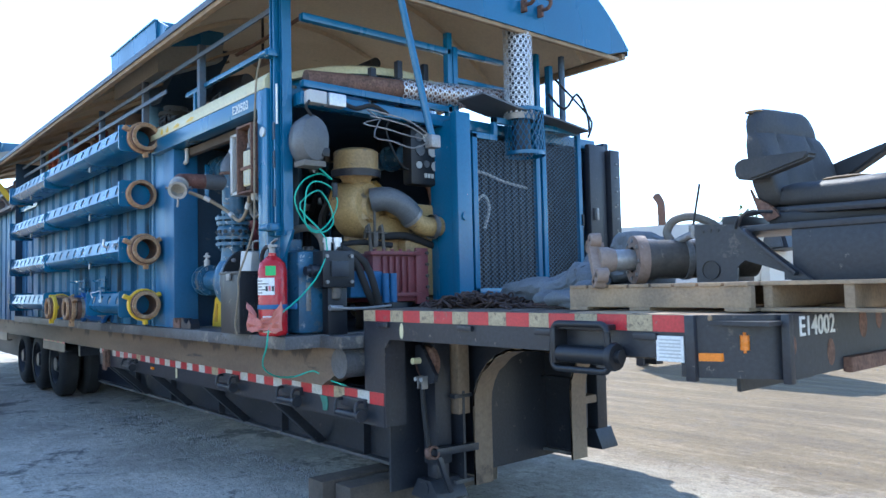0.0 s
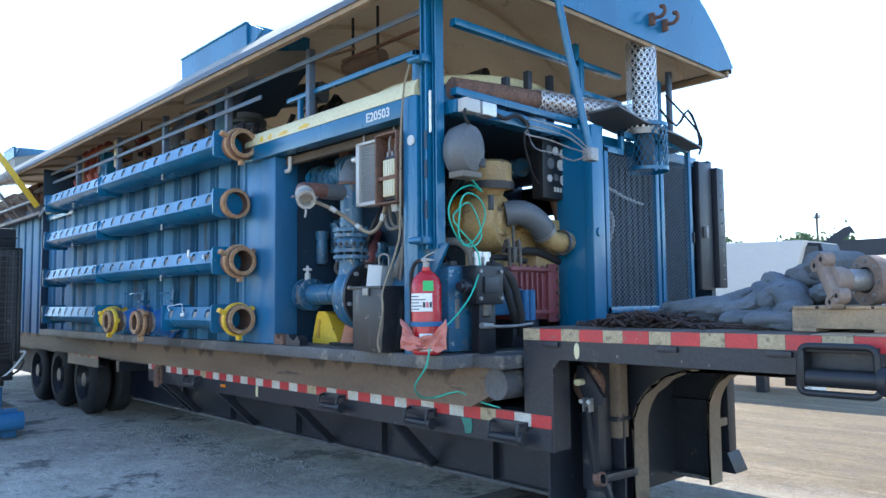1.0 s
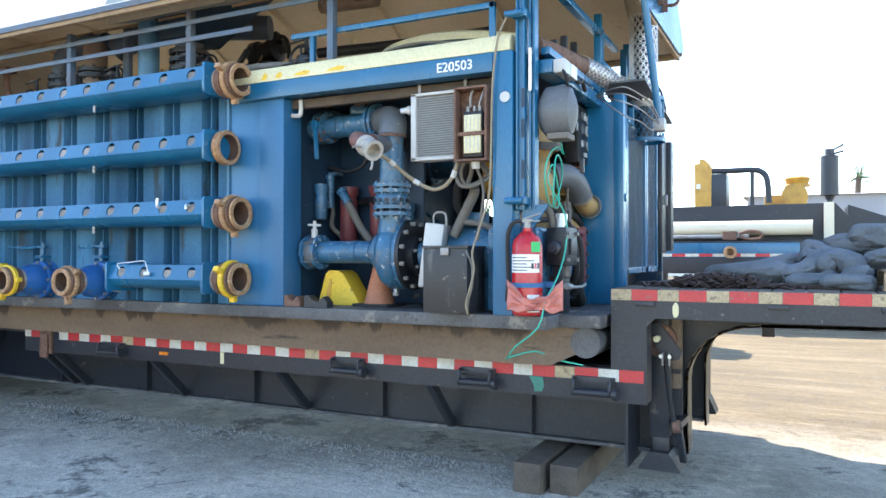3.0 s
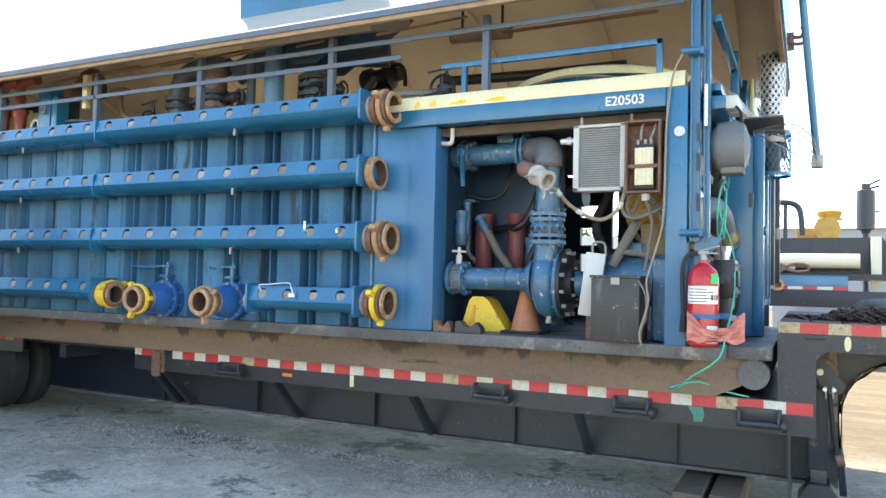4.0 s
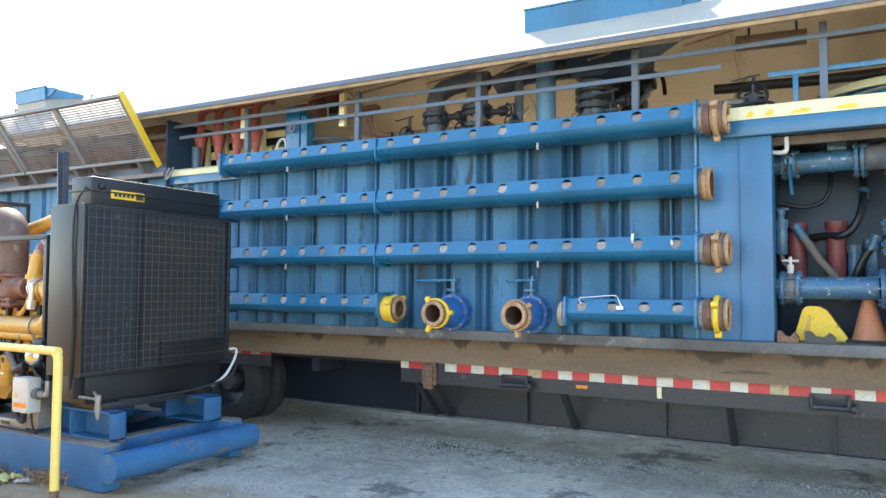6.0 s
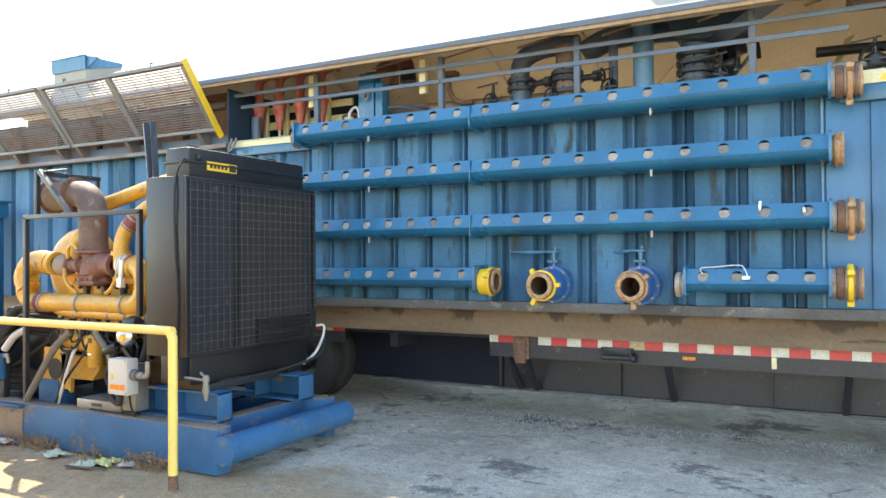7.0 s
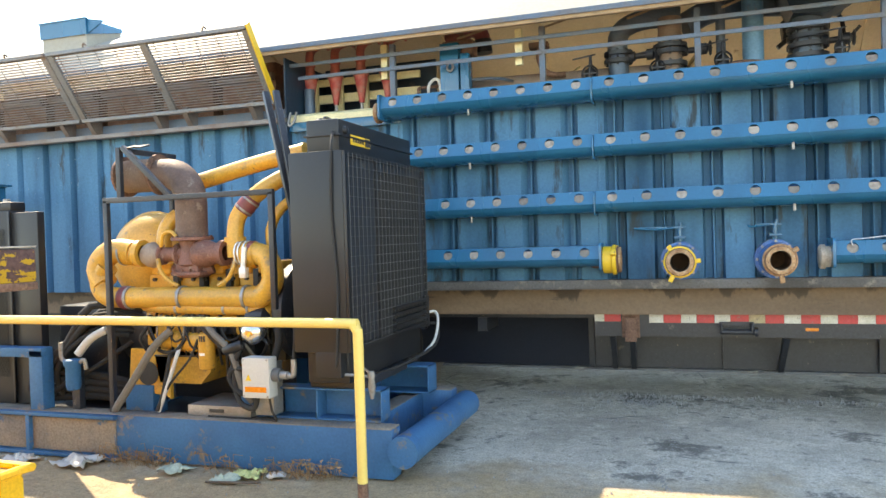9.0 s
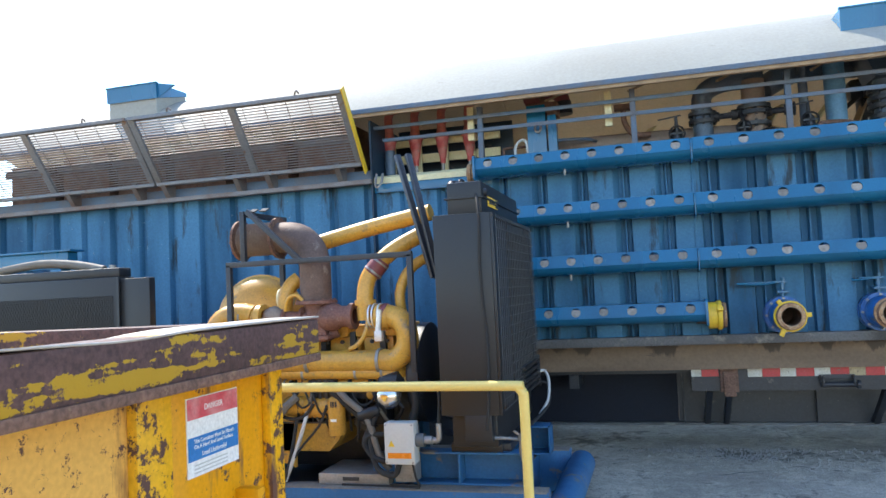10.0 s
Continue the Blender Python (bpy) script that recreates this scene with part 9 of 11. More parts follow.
# ---- hinged screens over the long blue box ----


def screen(x0, x1, yellow):
    th = thing("hinged_screen", ((x0 + x1) / 2, 2.42, 3.14), "propped-open steel screen of rusty wires with blue-grey frame", "screen", "hinged screens")
    lo, hi = Vector((0, 2.42, 3.20)), Vector((0, 1.93, 3.87))
    d = (hi - lo)

    def at(x, k):
        return Vector((x, 0, 0)) + lo + d * k
    for nm, a, c, w in (("top_bar", at(x0, 1), at(x1, 1), 0.07), ("bottom_bar", at(x0, 0), at(x1, 0), 0.075), ("end_bar", at(x0 + 0.025, 0), at(x0 + 0.025, 1), 0.075),
                        ("end_bar", at(x1 - 0.025, 0), at(x1 - 0.025, 1), 0.075), ("mid_bar", at((x0 + x1) / 2, 0), at((x0 + x1) / 2, 1), 0.085)):
        part(nm, beam(B(), a, c, w, 0.04, 0.004), SCREEN_FRAME, th)
    for i in range(26):
        k = 0.03 + 0.94 * i / 25
        part("wire", cyl(B(), at(x0 + 0.03, k), at(x1 - 0.03, k), 0.0075, 6), SCREEN_RUST, th)
    for i in range(10):
        x = x0 + (x1 - x0) * (i + 0.5) / 10
        part("cross_wire", cyl(B(), at(x, 0.02) + Vector((0, -0.008, 0)), at(x, 0.98) + Vector((0, -0.008, 0)), 0.004, 5), SCREEN_RUST, th)
    for k in (0.2, 0.8):
        x = x0 + (x1 - x0) * k
        part("hook", tube(B(), [at(x, 1.0), at(x, 1.05), at(x + 0.03, 1.09), at(x + 0.05, 1.05)], 0.01, 6), SCREEN_RUST, th)
    if yellow:
        part("yellow_edge", beam(B(), at(x1 + 0.02, -0.12), at(x1 + 0.02, 1.06), 0.012, 0.085), YELLOW_BRIGHT, th, "yellow painted edge")
    return th


screen(-16.02, -13.46, True)
screen(-18.90, -16.06, False)
for x in (-13.75, -14.6, -15.0, -15.95, -16.35, -17.3):
    bm = B()
    prism(bm, [(2.60, 3.02), (2.50, 3.05), (2.38, 3.20), (2.42, 3.26), (2.60, 3.20)], 'x', x - 0.03, x + 0.03)
    part("screen_hinge", bm, SCREEN_RUST, unit)
bm = B()
box(bm, -21, -13.40, 2.50, 2.60, 3.0, 3.05, 0.004)
part("sill_angle", bm, SCREEN_RUST, unit)
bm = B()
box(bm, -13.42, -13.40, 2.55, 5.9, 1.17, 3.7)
part("end_bulkhead", bm, BLUE_SHADE, unit)
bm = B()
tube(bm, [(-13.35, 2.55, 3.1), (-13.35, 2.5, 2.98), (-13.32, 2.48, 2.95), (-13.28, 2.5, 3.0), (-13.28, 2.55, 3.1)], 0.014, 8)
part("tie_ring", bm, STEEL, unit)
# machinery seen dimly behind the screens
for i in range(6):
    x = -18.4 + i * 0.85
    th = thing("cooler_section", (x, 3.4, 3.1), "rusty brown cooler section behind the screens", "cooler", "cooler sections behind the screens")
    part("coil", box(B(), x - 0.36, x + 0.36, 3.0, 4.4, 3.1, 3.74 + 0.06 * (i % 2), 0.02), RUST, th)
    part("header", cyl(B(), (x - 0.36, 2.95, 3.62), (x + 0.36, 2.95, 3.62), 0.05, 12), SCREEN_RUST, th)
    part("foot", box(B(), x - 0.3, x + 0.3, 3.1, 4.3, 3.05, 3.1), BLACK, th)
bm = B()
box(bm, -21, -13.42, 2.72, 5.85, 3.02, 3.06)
part("box_roof", bm, BLUE_SHADE, unit)

# red suction hose, valve levers and loose boards along the walkway
th = thing("red_suction_hose", (-11.0, 3.2, 3.55), "faded dark red suction hose under the roof", "hose")
part("hose_run", tube(B(), [(-11.80, 3.40, 3.90), (-11.62, 3.35, 3.96), (-11.48, 3.3, 3.97), (-11.40, 3.3, 3.91), (-11.38, 3.3, 3.83)], 0.085, 16), MAROON, th)
part("black_end", cyl(B(), (-11.38, 3.3, 3.84), (-11.37, 3.3, 3.70), 0.095, 18), BLACK, th)
part("hose_ring", lathe(B(), (-11.60, 3.345, 3.96), (1, -0.2, 0.1), [(-0.03, 0.085), (-0.03, 0.1), (0.03, 0.1), (0.03, 0.085)], 20), RUST, th)
part("hanger", beam(B(), (-11.5, 3.3, 3.97), (-11.5, 3.3, 4.22), 0.025, 0.012), BLACK, th)
for x, z in ((-9.93, 3.46), (-9.43, 3.46), (-8.19, 3.42)):
    th = thing("side_valve", (x + 0.25, 3.1, z), "small black valve with a round wheel on a riser's side", "valve", "side valves on the risers")
    part("stem", lathe(B(), (x + 0.10, 3.14, z), (1, -0.1, 0), [(0, 0.05), (0.06, 0.05), (0.07, 0.03), (0.18, 0.03), (0.18, 0.055), (0.24, 0.055), (0.26, 0.02), (0.30, 0.0)], 14), BLACK, th)
    part("wheel", lathe(B(), (x + 0.36, 3.11, z), (1, -0.1, 0), [(0, 0.06), (0.012, 0.075), (0.024, 0.06), (0.012, 0.05), (0, 0.06)], 16), BLACK, th)
th = thing("hung_cylinder", (-6.4, 3.3, 3.62), "rusty brown cylinder hung below the roof lining", "cylinder")
part("bar", cyl(B(), (-6.95, 3.6, 3.95), (-6.36, 3.6, 3.93), 0.07, 16), RUST_PALE, th)
part("bar", box(B(), -6.2, -4.95, 3.0, 3.03, 3.70, 3.72, 0.004), RUST, th)
for x in (-6.85, -6.45):
    part("hanger", box(B(), x, x + 0.02, 3.59, 3.61, 3.95, 4.44), BLACK, th)
rw = random.Random(17)
for k in range(9):
    x = -11.9 + k * 0.62 + rw.uniform(-0.1, 0.1)
    y = 3.5 + rw.uniform(0, 0.5)
    th = thing("loose_board", (x, y, 3.04), "cream painted loose board leaning under the roof", "board", "loose boards on the walkway")
    part("board", beam(B(), (x - 0.2, y, 3.045), (x + rw.uniform(0.0, 0.35), y + 0.2, 3.04 + rw.uniform(0.4, 0.75)), rw.uniform(0.08, 0.2), 0.02), CREAM if k % 3 else WOOD, th)
    part("batten", beam(B(), (x - 0.3, y + 0.05, 3.06), (x + 0.3, y + 0.05, 3.07), 0.05, 0.04), TIMBER, th)
for k in range(10):
    x0 = -12.0 + k * 0.52
    th = thing("walkway_pipe", (x0, 2.95, 3.04), "thin dark pipe run crossing the walkway", "pipe", "thin pipes on the walkway")
    z = rw.uniform(3.12, 3.3)
    part("run", tube(B(), [(x0, 2.9, 3.04), (x0, 2.9, z), (x0 + 0.04, 2.92, z + 0.05), (x0 + rw.uniform(0.2, 0.5), 3.0, z + 0.05), (x0 + 0.5, 3.3, z + 0.04)], rw.uniform(0.012, 0.026), 8), rw.choice((BLACK, RUST, FRAME_BLUE_GREY, STEEL)), th)
    part("union", cyl(B(), (x0, 2.9, z - 0.06), (x0, 2.9, z - 0.02), 0.035, 8), BLACK, th)
for k in range(6):
    x0 = -11.5 + k * 0.85
    part("roof_strut", beam(B(), (x0, 2.75, 3.74), (x0 + 0.45, 3.6, 4.12), 0.03, 0.02), WOOD, unit)
for x, w, h in ((-6.72, 0.03, 0.05), (-6.58, 0.035, 0.045), (-6.36, 0.08, 0.03), (-6.05, 0.09, 0.028)):
    bm = B()
    prism(bm, [(x - w, 3.018), (x + w * 0.6, 3.014), (x + w, 3.02 + h * 0.6), (x + w * 0.3, 3.02 + h), (x - w * 0.5, 3.022 + h * 0.5)], 'y', 2.5225, 2.524)
    part("paint_blot", bm, YELLOW_BRIGHT, unit, "yellow paint blot")

# ---- yellow engine on the blue skid ----
cat = thing("skid_engine", (-13.1, 1.0, 0.3), "yellow diesel engine with rust-brown turbo piping on the skid", "engine")
bm = B()
box(bm, -13.75, -12.4, 0.66, 1.34, 1.10, 1.32, 0.03)
part("block", bm, YELLOW, cat)
# Crankcase, ribs and pan lip have the shade below the tube painted in.
part("crankcase", box(B(), -13.72, -12.42, 0.70, 1.32, 0.74, 1.10, 0.03), CASTING_SHADE, cat, "crankcase coloured dark for the shade below the intake tube")
for k in range(5):
    part("crankcase_rib", box(B(), -13.62 + k * 0.26, -13.58 + k * 0.26, 0.66, 0.70, 0.78, 1.08, 0.008), CASTING_SHADE, cat)
bm = B()
prism(bm, [(-13.46, 0.585), (-13.06, 0.585), (-12.97, 0.68), (-12.94, 0.80), (-13.50, 0.80)], 'y', 0.46, 1.20)
part("oil_pan", bm, AMBER, cat, "amber oil pan")
part("pan_lip", box(B(), -13.50, -12.93, 0.45, 1.21, 0.80, 0.815, 0.004), CASTING_SHADE, cat)
part("lower_tube", tube(B(), [(-13.62, 0.52, 1.215), (-13.40, 0.46, 1.205), (-12.92, 0.46, 1.195), (-12.64, 0.46, 1.19), (-12.50, 0.50, 1.18), (-12.44, 0.60, 1.17)], 0.050, 16), YELLOW, cat)
for x in (-13.25, -12.80, -12.58):
    part("tube_clamp", lathe(B(), (x, 0.46, 1.197), (1, 0, 0), [(-0.01, 0.05), (-0.01, 0.056), (0.01, 0.056), (0.01, 0.05)], 20), STEEL, cat)
bm = B()
lathe(bm, (-13.44, 0.50, 0.93), (1, 0, 0), [(0, 0.0), (0, 0.07), (0.03, 0.082), (0.16, 0.082), (0.20, 0.06), (0.27, 0.058), (0.27, 0.0)], 20)
part("lube_pump", bm, AMBER, cat)
for pts, r in (([(-13.02, 0.42, 1.09), (-12.964, 0.40, 1.035), (-12.828, 0.40, 0.918), (-12.694, 0.39, 0.816)], 0.026),
               ([(-12.55, 0.34, 0.74), (-12.66, 0.33, 0.735), (-12.70, 0.33, 0.68), (-12.66, 0.32, 0.60), (-12.56, 0.31, 0.55), (-12.48, 0.36, 0.54)], 0.020),
               ([(-12.60, 0.36, 0.93), (-12.63, 0.34, 0.84), (-12.68, 0.35, 0.76), (-12.72, 0.36, 0.66), (-12.66, 0.38, 0.56)], 0.022),
               ([(-13.42, 0.41, 0.86), (-13.33, 0.39, 0.845), (-13.23, 0.40, 0.87), (-13.16, 0.41, 0.96)], 0.014),
               ([(-13.30, 0.40, 0.85), (-13.32, 0.38, 0.70), (-13.36, 0.36, 0.50), (-13.40, 0.34, 0.38)], 0.016),
               ([(-12.35, 0.46, 1.10), (-12.32, 0.44, 0.95), (-12.36, 0.42, 0.80), (-12.42, 0.44, 0.62)], 0.030)):
    part("flank_hose", tube(B(), pts, r, 10), RUBBER, cat)
for x in (-13.6, -13.3, -13.0, -12.7):
    part("cylinder_head", box(B(), x - 0.13, x + 0.13, 0.70, 1.30, 1.32, 1.46, 0.02), YELLOW, cat)
# the long outer tube with its return bend
part("intake_tube", tube(B(), [(-13.95, 0.46, 1.55), (-14.02, 0.46, 1.46), (-14.02, 0.46, 1.37), (-13.95, 0.46, 1.30), (-13.8, 0.46, 1.285), (-13.2, 0.46, 1.285), (-12.58, 0.46, 1.285), (-12.45, 0.46, 1.31),
                                 (-12.375, 0.46, 1.40), (-12.375, 0.46, 1.51), (-12.43, 0.47, 1.595), (-12.54, 0.48, 1.63), (-12.62, 0.48, 1.635)], 0.086, 22, True, 5), YELLOW, cat)
part("intake_bend", tube(B(), [(-13.98, 0.46, 1.40), (-14.05, 0.47, 1.52), (-13.98, 0.48, 1.64), (-13.85, 0.50, 1.68), (-13.7, 0.50, 1.66)], 0.10, 20), YELLOW, cat)
for x, r in ((-13.72, 0.098), (-13.20, 0.096), (-12.60, 0.096)):
    bm = B()
    lathe(bm, (x, 0.46, 1.285), (1, 0, 0), [(-0.012, r), (0.012, r), (0.012, r - 0.01), (-0.012, r - 0.01)], 24)
    part("tube_clamp", bm, STEEL, cat)
bm = B()
lathe(bm, (-13.80, 0.46, 1.285), (1, 0, 0), [(0, 0.093), (0.01, 0.099), (0.06, 0.099), (0.07, 0.093)], 24)
part("red_sleeve", bm, MAROON, cat)
bm = B()
lathe(bm, (-13.82, 0.50, 1.655), (1, 0, -0.03), [(0, 0.085), (0.015, 0.10), (0.03, 0.085), (0.045, 0.10), (0.06, 0.085), (0.075, 0.10), (0.09, 0.085), (0.105, 0.10), (0.12, 0.085), (0.135, 0.098), (0.15, 0.088), (0.16, 0.088), (0.16, 0.112), (0.21, 0.112), (0.21, 0.07)], 26)
part("bellows", bm, YELLOW, cat, "dusty yellow ribbed bellows")
for x in (-13.80, -13.655):
    part("bellows_clamp", lathe(B(), (x, 0.50, 1.655), (1, 0, 0), [(-0.008, 0.096), (-0.008, 0.104), (0.008, 0.104), (0.008, 0.096)], 24), STEEL, cat)
# turbocharger: two housings, a centre body and its pedestal
bm = B()
lathe(bm, (-13.60, 0.52, 1.635), (1, 0, 0), [(0, 0.06), (0, 0.085), (0.03, 0.10), (0.07, 0.108), (0.11, 0.10), (0.15, 0.075), (0.17, 0.06)], 26)
part("compressor_cover", bm, RUST_PALE, cat)
bm = B()
lathe(bm, (-13.46, 0.52, 1.635), (1, 0, 0), [(0, 0.055), (0.02, 0.085), (0.035, 0.085), (0.05, 0.06), (0.16, 0.055), (0.18, 0.09), (0.20, 0.09), (0.21, 0.06), (0.30, 0.06)], 24)
bolts(bm, (-13.425, 0.52, 1.635), (1, 0, 0), 0.074, 8, 0.009, 0.014)
bolts(bm, (-13.26, 0.52, 1.635), (1, 0, 0), 0.078, 8, 0.009, 0.014)
part("turbo_core", bm, RUST_RED, cat)
bm = B()
lathe(bm, (-13.12, 0.52, 1.635), (1, 0, 0), [(0, 0.06), (0.02, 0.095), (0.06, 0.112), (0.12, 0.112), (0.16, 0.10), (0.18, 0.085), (0.26, 0.085), (0.26, 0.104), (0.30, 0.104), (0.30, 0.06)], 26)
part("turbine_housing", bm, RUST_RED, cat)
bm = B()
box(bm, -13.28, -13.06, 0.47, 0.66, 1.44, 1.60, 0.03)
box(bm, -13.31, -13.03, 0.45, 0.68, 1.46, 1.49, 0.008)
for k in range(4):
    cyl(bm, (-13.28 + k * 0.075, 0.455, 1.49), (-13.28 + k * 0.075, 0.455, 1.515), 0.012, 6)
part("turbo_pedestal", bm, RUST_RED, cat)
for dx in (-0.20, 0.16):
    part("manifold_runner", tube(B(), [(-13.17 + dx, 0.60, 1.52), (-13.17 + dx * 0.6, 0.58, 1.50), (-13.17, 0.56, 1.50)], 0.05, 14), RUST_RED, cat)
bm = B()
lathe(bm, (-13.17, 0.56, 1.63), (0, 0, 1), [(-0.12, 0.06), (-0.08, 0.12), (0.0, 0.11), (0.06, 0.095), (0.11, 0.105), (0.115, 0.17), (0.14, 0.17), (0.145, 0.13)], 28)
bolts(bm, (-13.17, 0.56, 1.77), (0, 0, 1), 0.152, 12, 0.011, 0.014)
part("turbine_flange", bm, RUST_RED, cat)
for x in (-12.66, -12.63, -12.585):
    part("band_clamp", lathe(B(), (x, 0.48, 1.632), (1, 0, 0), [(-0.006, 0.088), (-0.006, 0.098), (0.006, 0.098), (0.006, 0.088)], 22), ALUMINIUM, cat)
part("red_sleeve", lathe(B(), (-12.57, 0.48, 1.632), (1, 0, 0), [(0, 0.088), (0.01, 0.094), (0.04, 0.094), (0.05, 0.088)], 22), MAROON, cat)
part("exhaust_elbow", tube(B(), [(-13.17, 0.56, 1.77), (-13.17, 0.56, 1.95), (-13.18, 0.57, 2.10), (-13.24, 0.59, 2.22), (-13.34, 0.61, 2.29), (-13.46, 0.63, 2.31), (-13.56, 0.64, 2.31)], 0.128, 24), EXHAUST, cat)
bm = B()
ribs = [(0.03, 0.12)]
for k in range(12):
    ribs += [(0.045 + k * 0.026, 0.118), (0.058 + k * 0.026, 0.140)]
lathe(bm, (-13.52, 0.64, 2.31), (-1, 0.03, 0), ribs + [(0.36, 0.118)], 30)
part("exhaust_bellows", bm, RUST_PALE, cat, "pale ribbed exhaust bellows")
for d in (0.0, 0.355):
    bm = B()
    lathe(bm, Vector((-13.52, 0.64, 2.31)) + Vector((-1, 0.03, 0)) * d, (-1, 0.03, 0), [(0, 0.10), (0, 0.172), (0.022, 0.172), (0.022, 0.10)], 30)
    bolts(bm, Vector((-13.52, 0.64, 2.31)) + Vector((-1, 0.03, 0)) * (d + 0.022), (-1, 0.03, 0), 0.155, 10, 0.010, 0.012)
    part("exhaust_flange", bm, RUST, cat)
bm = B()
lathe(bm, (-13.96, 1.12, 1.60), (0.05, -1, 0), [(0, 0), (0, 0.42), (0.06, 0.43), (0.07, 0.415), (0.14, 0.40), (0.20, 0.36), (0.25, 0.29), (0.28, 0.20), (0.295, 0.09), (0.30, 0)], 40)
part("air_cleaner_dome", bm, YELLOW, cat)
bm = B()
lathe(bm, (-13.62, 0.80, 1.80), (1, 0, 0), [(0, 0.04), (0, 0.085), (0.02, 0.095), (0.04, 0.085), (0.06, 0.095), (0.08, 0.085), (0.10, 0.07), (0.12, 0)], 24)
part("filter_end", bm, CREAM, cat)
part("yellow_elbow", tube(B(), [(-13.45, 0.56, 1.64), (-13.45, 0.57, 1.80), (-13.42, 0.60, 1.90), (-13.36, 0.64, 1.96)], 0.062, 16), YELLOW, cat)
bm = B()
tube(bm, [(-13.42, 0.44, 1.60), (-13.38, 0.42, 1.5), (-13.30, 0.42, 1.42), (-13.22, 0.43, 1.38)], 0.018, 8)
tube(bm, [(-12.68, 0.44, 1.60), (-12.70, 0.42, 1.5), (-12.76, 0.42, 1.42), (-12.84, 0.43, 1.38)], 0.018, 8)
tube(bm, [(-13.40, 0.46, 1.70), (-13.36, 0.44, 1.80), (-13.28, 0.44, 1.82), (-13.22, 0.44, 1.76)], 0.016, 8)
pieces("oil_pipe", bm, YELLOW, cat)
# coolant pipes to the radiator
part("coolant_pipe", tube(B(), [(-12.72, 0.50, 1.60), (-12.72, 0.50, 1.78), (-12.70, 0.52, 1.92), (-12.62, 0.56, 2.04), (-12.48, 0.62, 2.16), (-12.25, 0.70, 2.28)], 0.066, 18), YELLOW, cat)
bm = B()
lathe(bm, (-12.64, 0.545, 2.0), (0.6, 0.2, 0.75), [(-0.05, 0.068), (-0.045, 0.076), (0.08, 0.076), (0.085, 0.068)], 20)
part("red_coupling", bm, MAROON, cat)
for k in (-0.03, 0.06):
    bm = B()
    lathe(bm, (-12.64 + 0.6 * k, 0.545 + 0.2 * k, 2.0 + 0.75 * k), (0.6, 0.2, 0.75), [(-0.008, 0.08), (0.008, 0.08), (0.008, 0.07), (-0.008, 0.07)], 20)
    part("hose_clamp", bm, STEEL, cat)
part("coolant_pipe", tube(B(), [(-13.5, 0.9, 2.22), (-13.2, 0.9, 2.28), (-12.8, 0.88, 2.36), (-12.25, 0.85, 2.45)], 0.07, 18), YELLOW, cat)
part("coolant_pipe", tube(B(), [(-12.46, 0.62, 1.62), (-12.47, 0.62, 1.80), (-12.42, 0.66, 1.95), (-12.32, 0.72, 2.05), (-12.2, 0.78, 2.1)], 0.042, 14), YELLOW, cat)
bm = B()
lathe(bm, (-12.72, 0.50, 1.74), (0, 0, 1), [(-0.02, 0.085), (0.02, 0.085), (0.02, 0.06), (-0.02, 0.06)], 20)
lathe(bm, (-12.60, 0.48, 1.62), (1, 0, 0), [(-0.02, 0.095), (0.02, 0.1), (0.05, 0.095), (0.07, 0.1), (0.09, 0.095)], 20)
part("pipe_collar", bm, YELLOW, cat)
bm = B()
cyl(bm, (-12.58, 0.38, 1.50), (-12.56, 0.38, 1.68), 0.022, 10)
box(bm, -12.60, -12.54, 0.35, 0.40, 1.44, 1.52, 0.006)
part("sensor", bm, ALUMINIUM, cat)
part("lower_pipe", tube(B(), [(-13.3, 0.56, 1.10), (-13.0, 0.55, 1.10), (-12.6, 0.55, 1.10), (-12.42, 0.58, 1.12)], 0.065, 16), YELLOW, cat)
for x in (-13.52, -13.36):
    part("front_cover", box(B(), x - 0.09, x + 0.09, 0.50, 0.72, 0.88, 1.22, 0.02), YELLOW, cat)
bm = B()
lathe(bm, (-13.26, 0.50, 0.92), (1, 0, 0), [(0, 0.07), (0.02, 0.085), (0.28, 0.085), (0.30, 0.07), (0.30, 0)], 20)
part("starter", bm, YELLOW, cat)
part("mount_bracket", prism(B(), [(-13.78, 0.45), (-13.68, 0.45), (-13.62, 0.50), (-13.40, 0.48), (-13.36, 0.45), (-13.36, 0.86), (-13.74, 0.86)], 'y', 0.46, 0.50), YELLOW, cat)
bm = B()
lathe(bm, (-13.57, 0.455, 0.66), (0, -1, 0), [(0, 0.10), (0.006, 0.10), (0.006, 0)], 20)
part("bracket_opening", bm, INK, cat)
filt = part("oil_filter", lathe(B(), (-12.97, 0.43, 0.72), (0, 0, 1), [(0, 0), (0, 0.062), (0.01, 0.068), (0.27, 0.068), (0.29, 0.05), (0.30, 0)], 20), YELLOW, cat, "yellow oil filter with dark mark")
bm = B()
for k in range(3):
    wrap(bm, 0.94, 0.985, -112 + k * 17, -99 + k * 17, 0.0695, -12.97, 0.43, 3)
part("filter_mark", bm, INK, filt)
bm = B()
wrap(bm, 0.83, 0.85, -115, -70, 0.0695, -12.97, 0.43, 4)
part("filter_text", bm, PAPER, filt)
bm = B()
rnd3 = random.Random(3)
for k in range(16):
    x, z = rnd3.uniform(-13.4, -12.6), rnd3.uniform(0.85, 1.18)
    lathe(bm, (x, 0.60, z), (0, -1, 0), [(0, 0.03), (0.04, 0.03), (0.05, 0.018), (0.07, 0.0)], 10)
pieces("fitting", bm, YELLOW, cat)
bm = B()
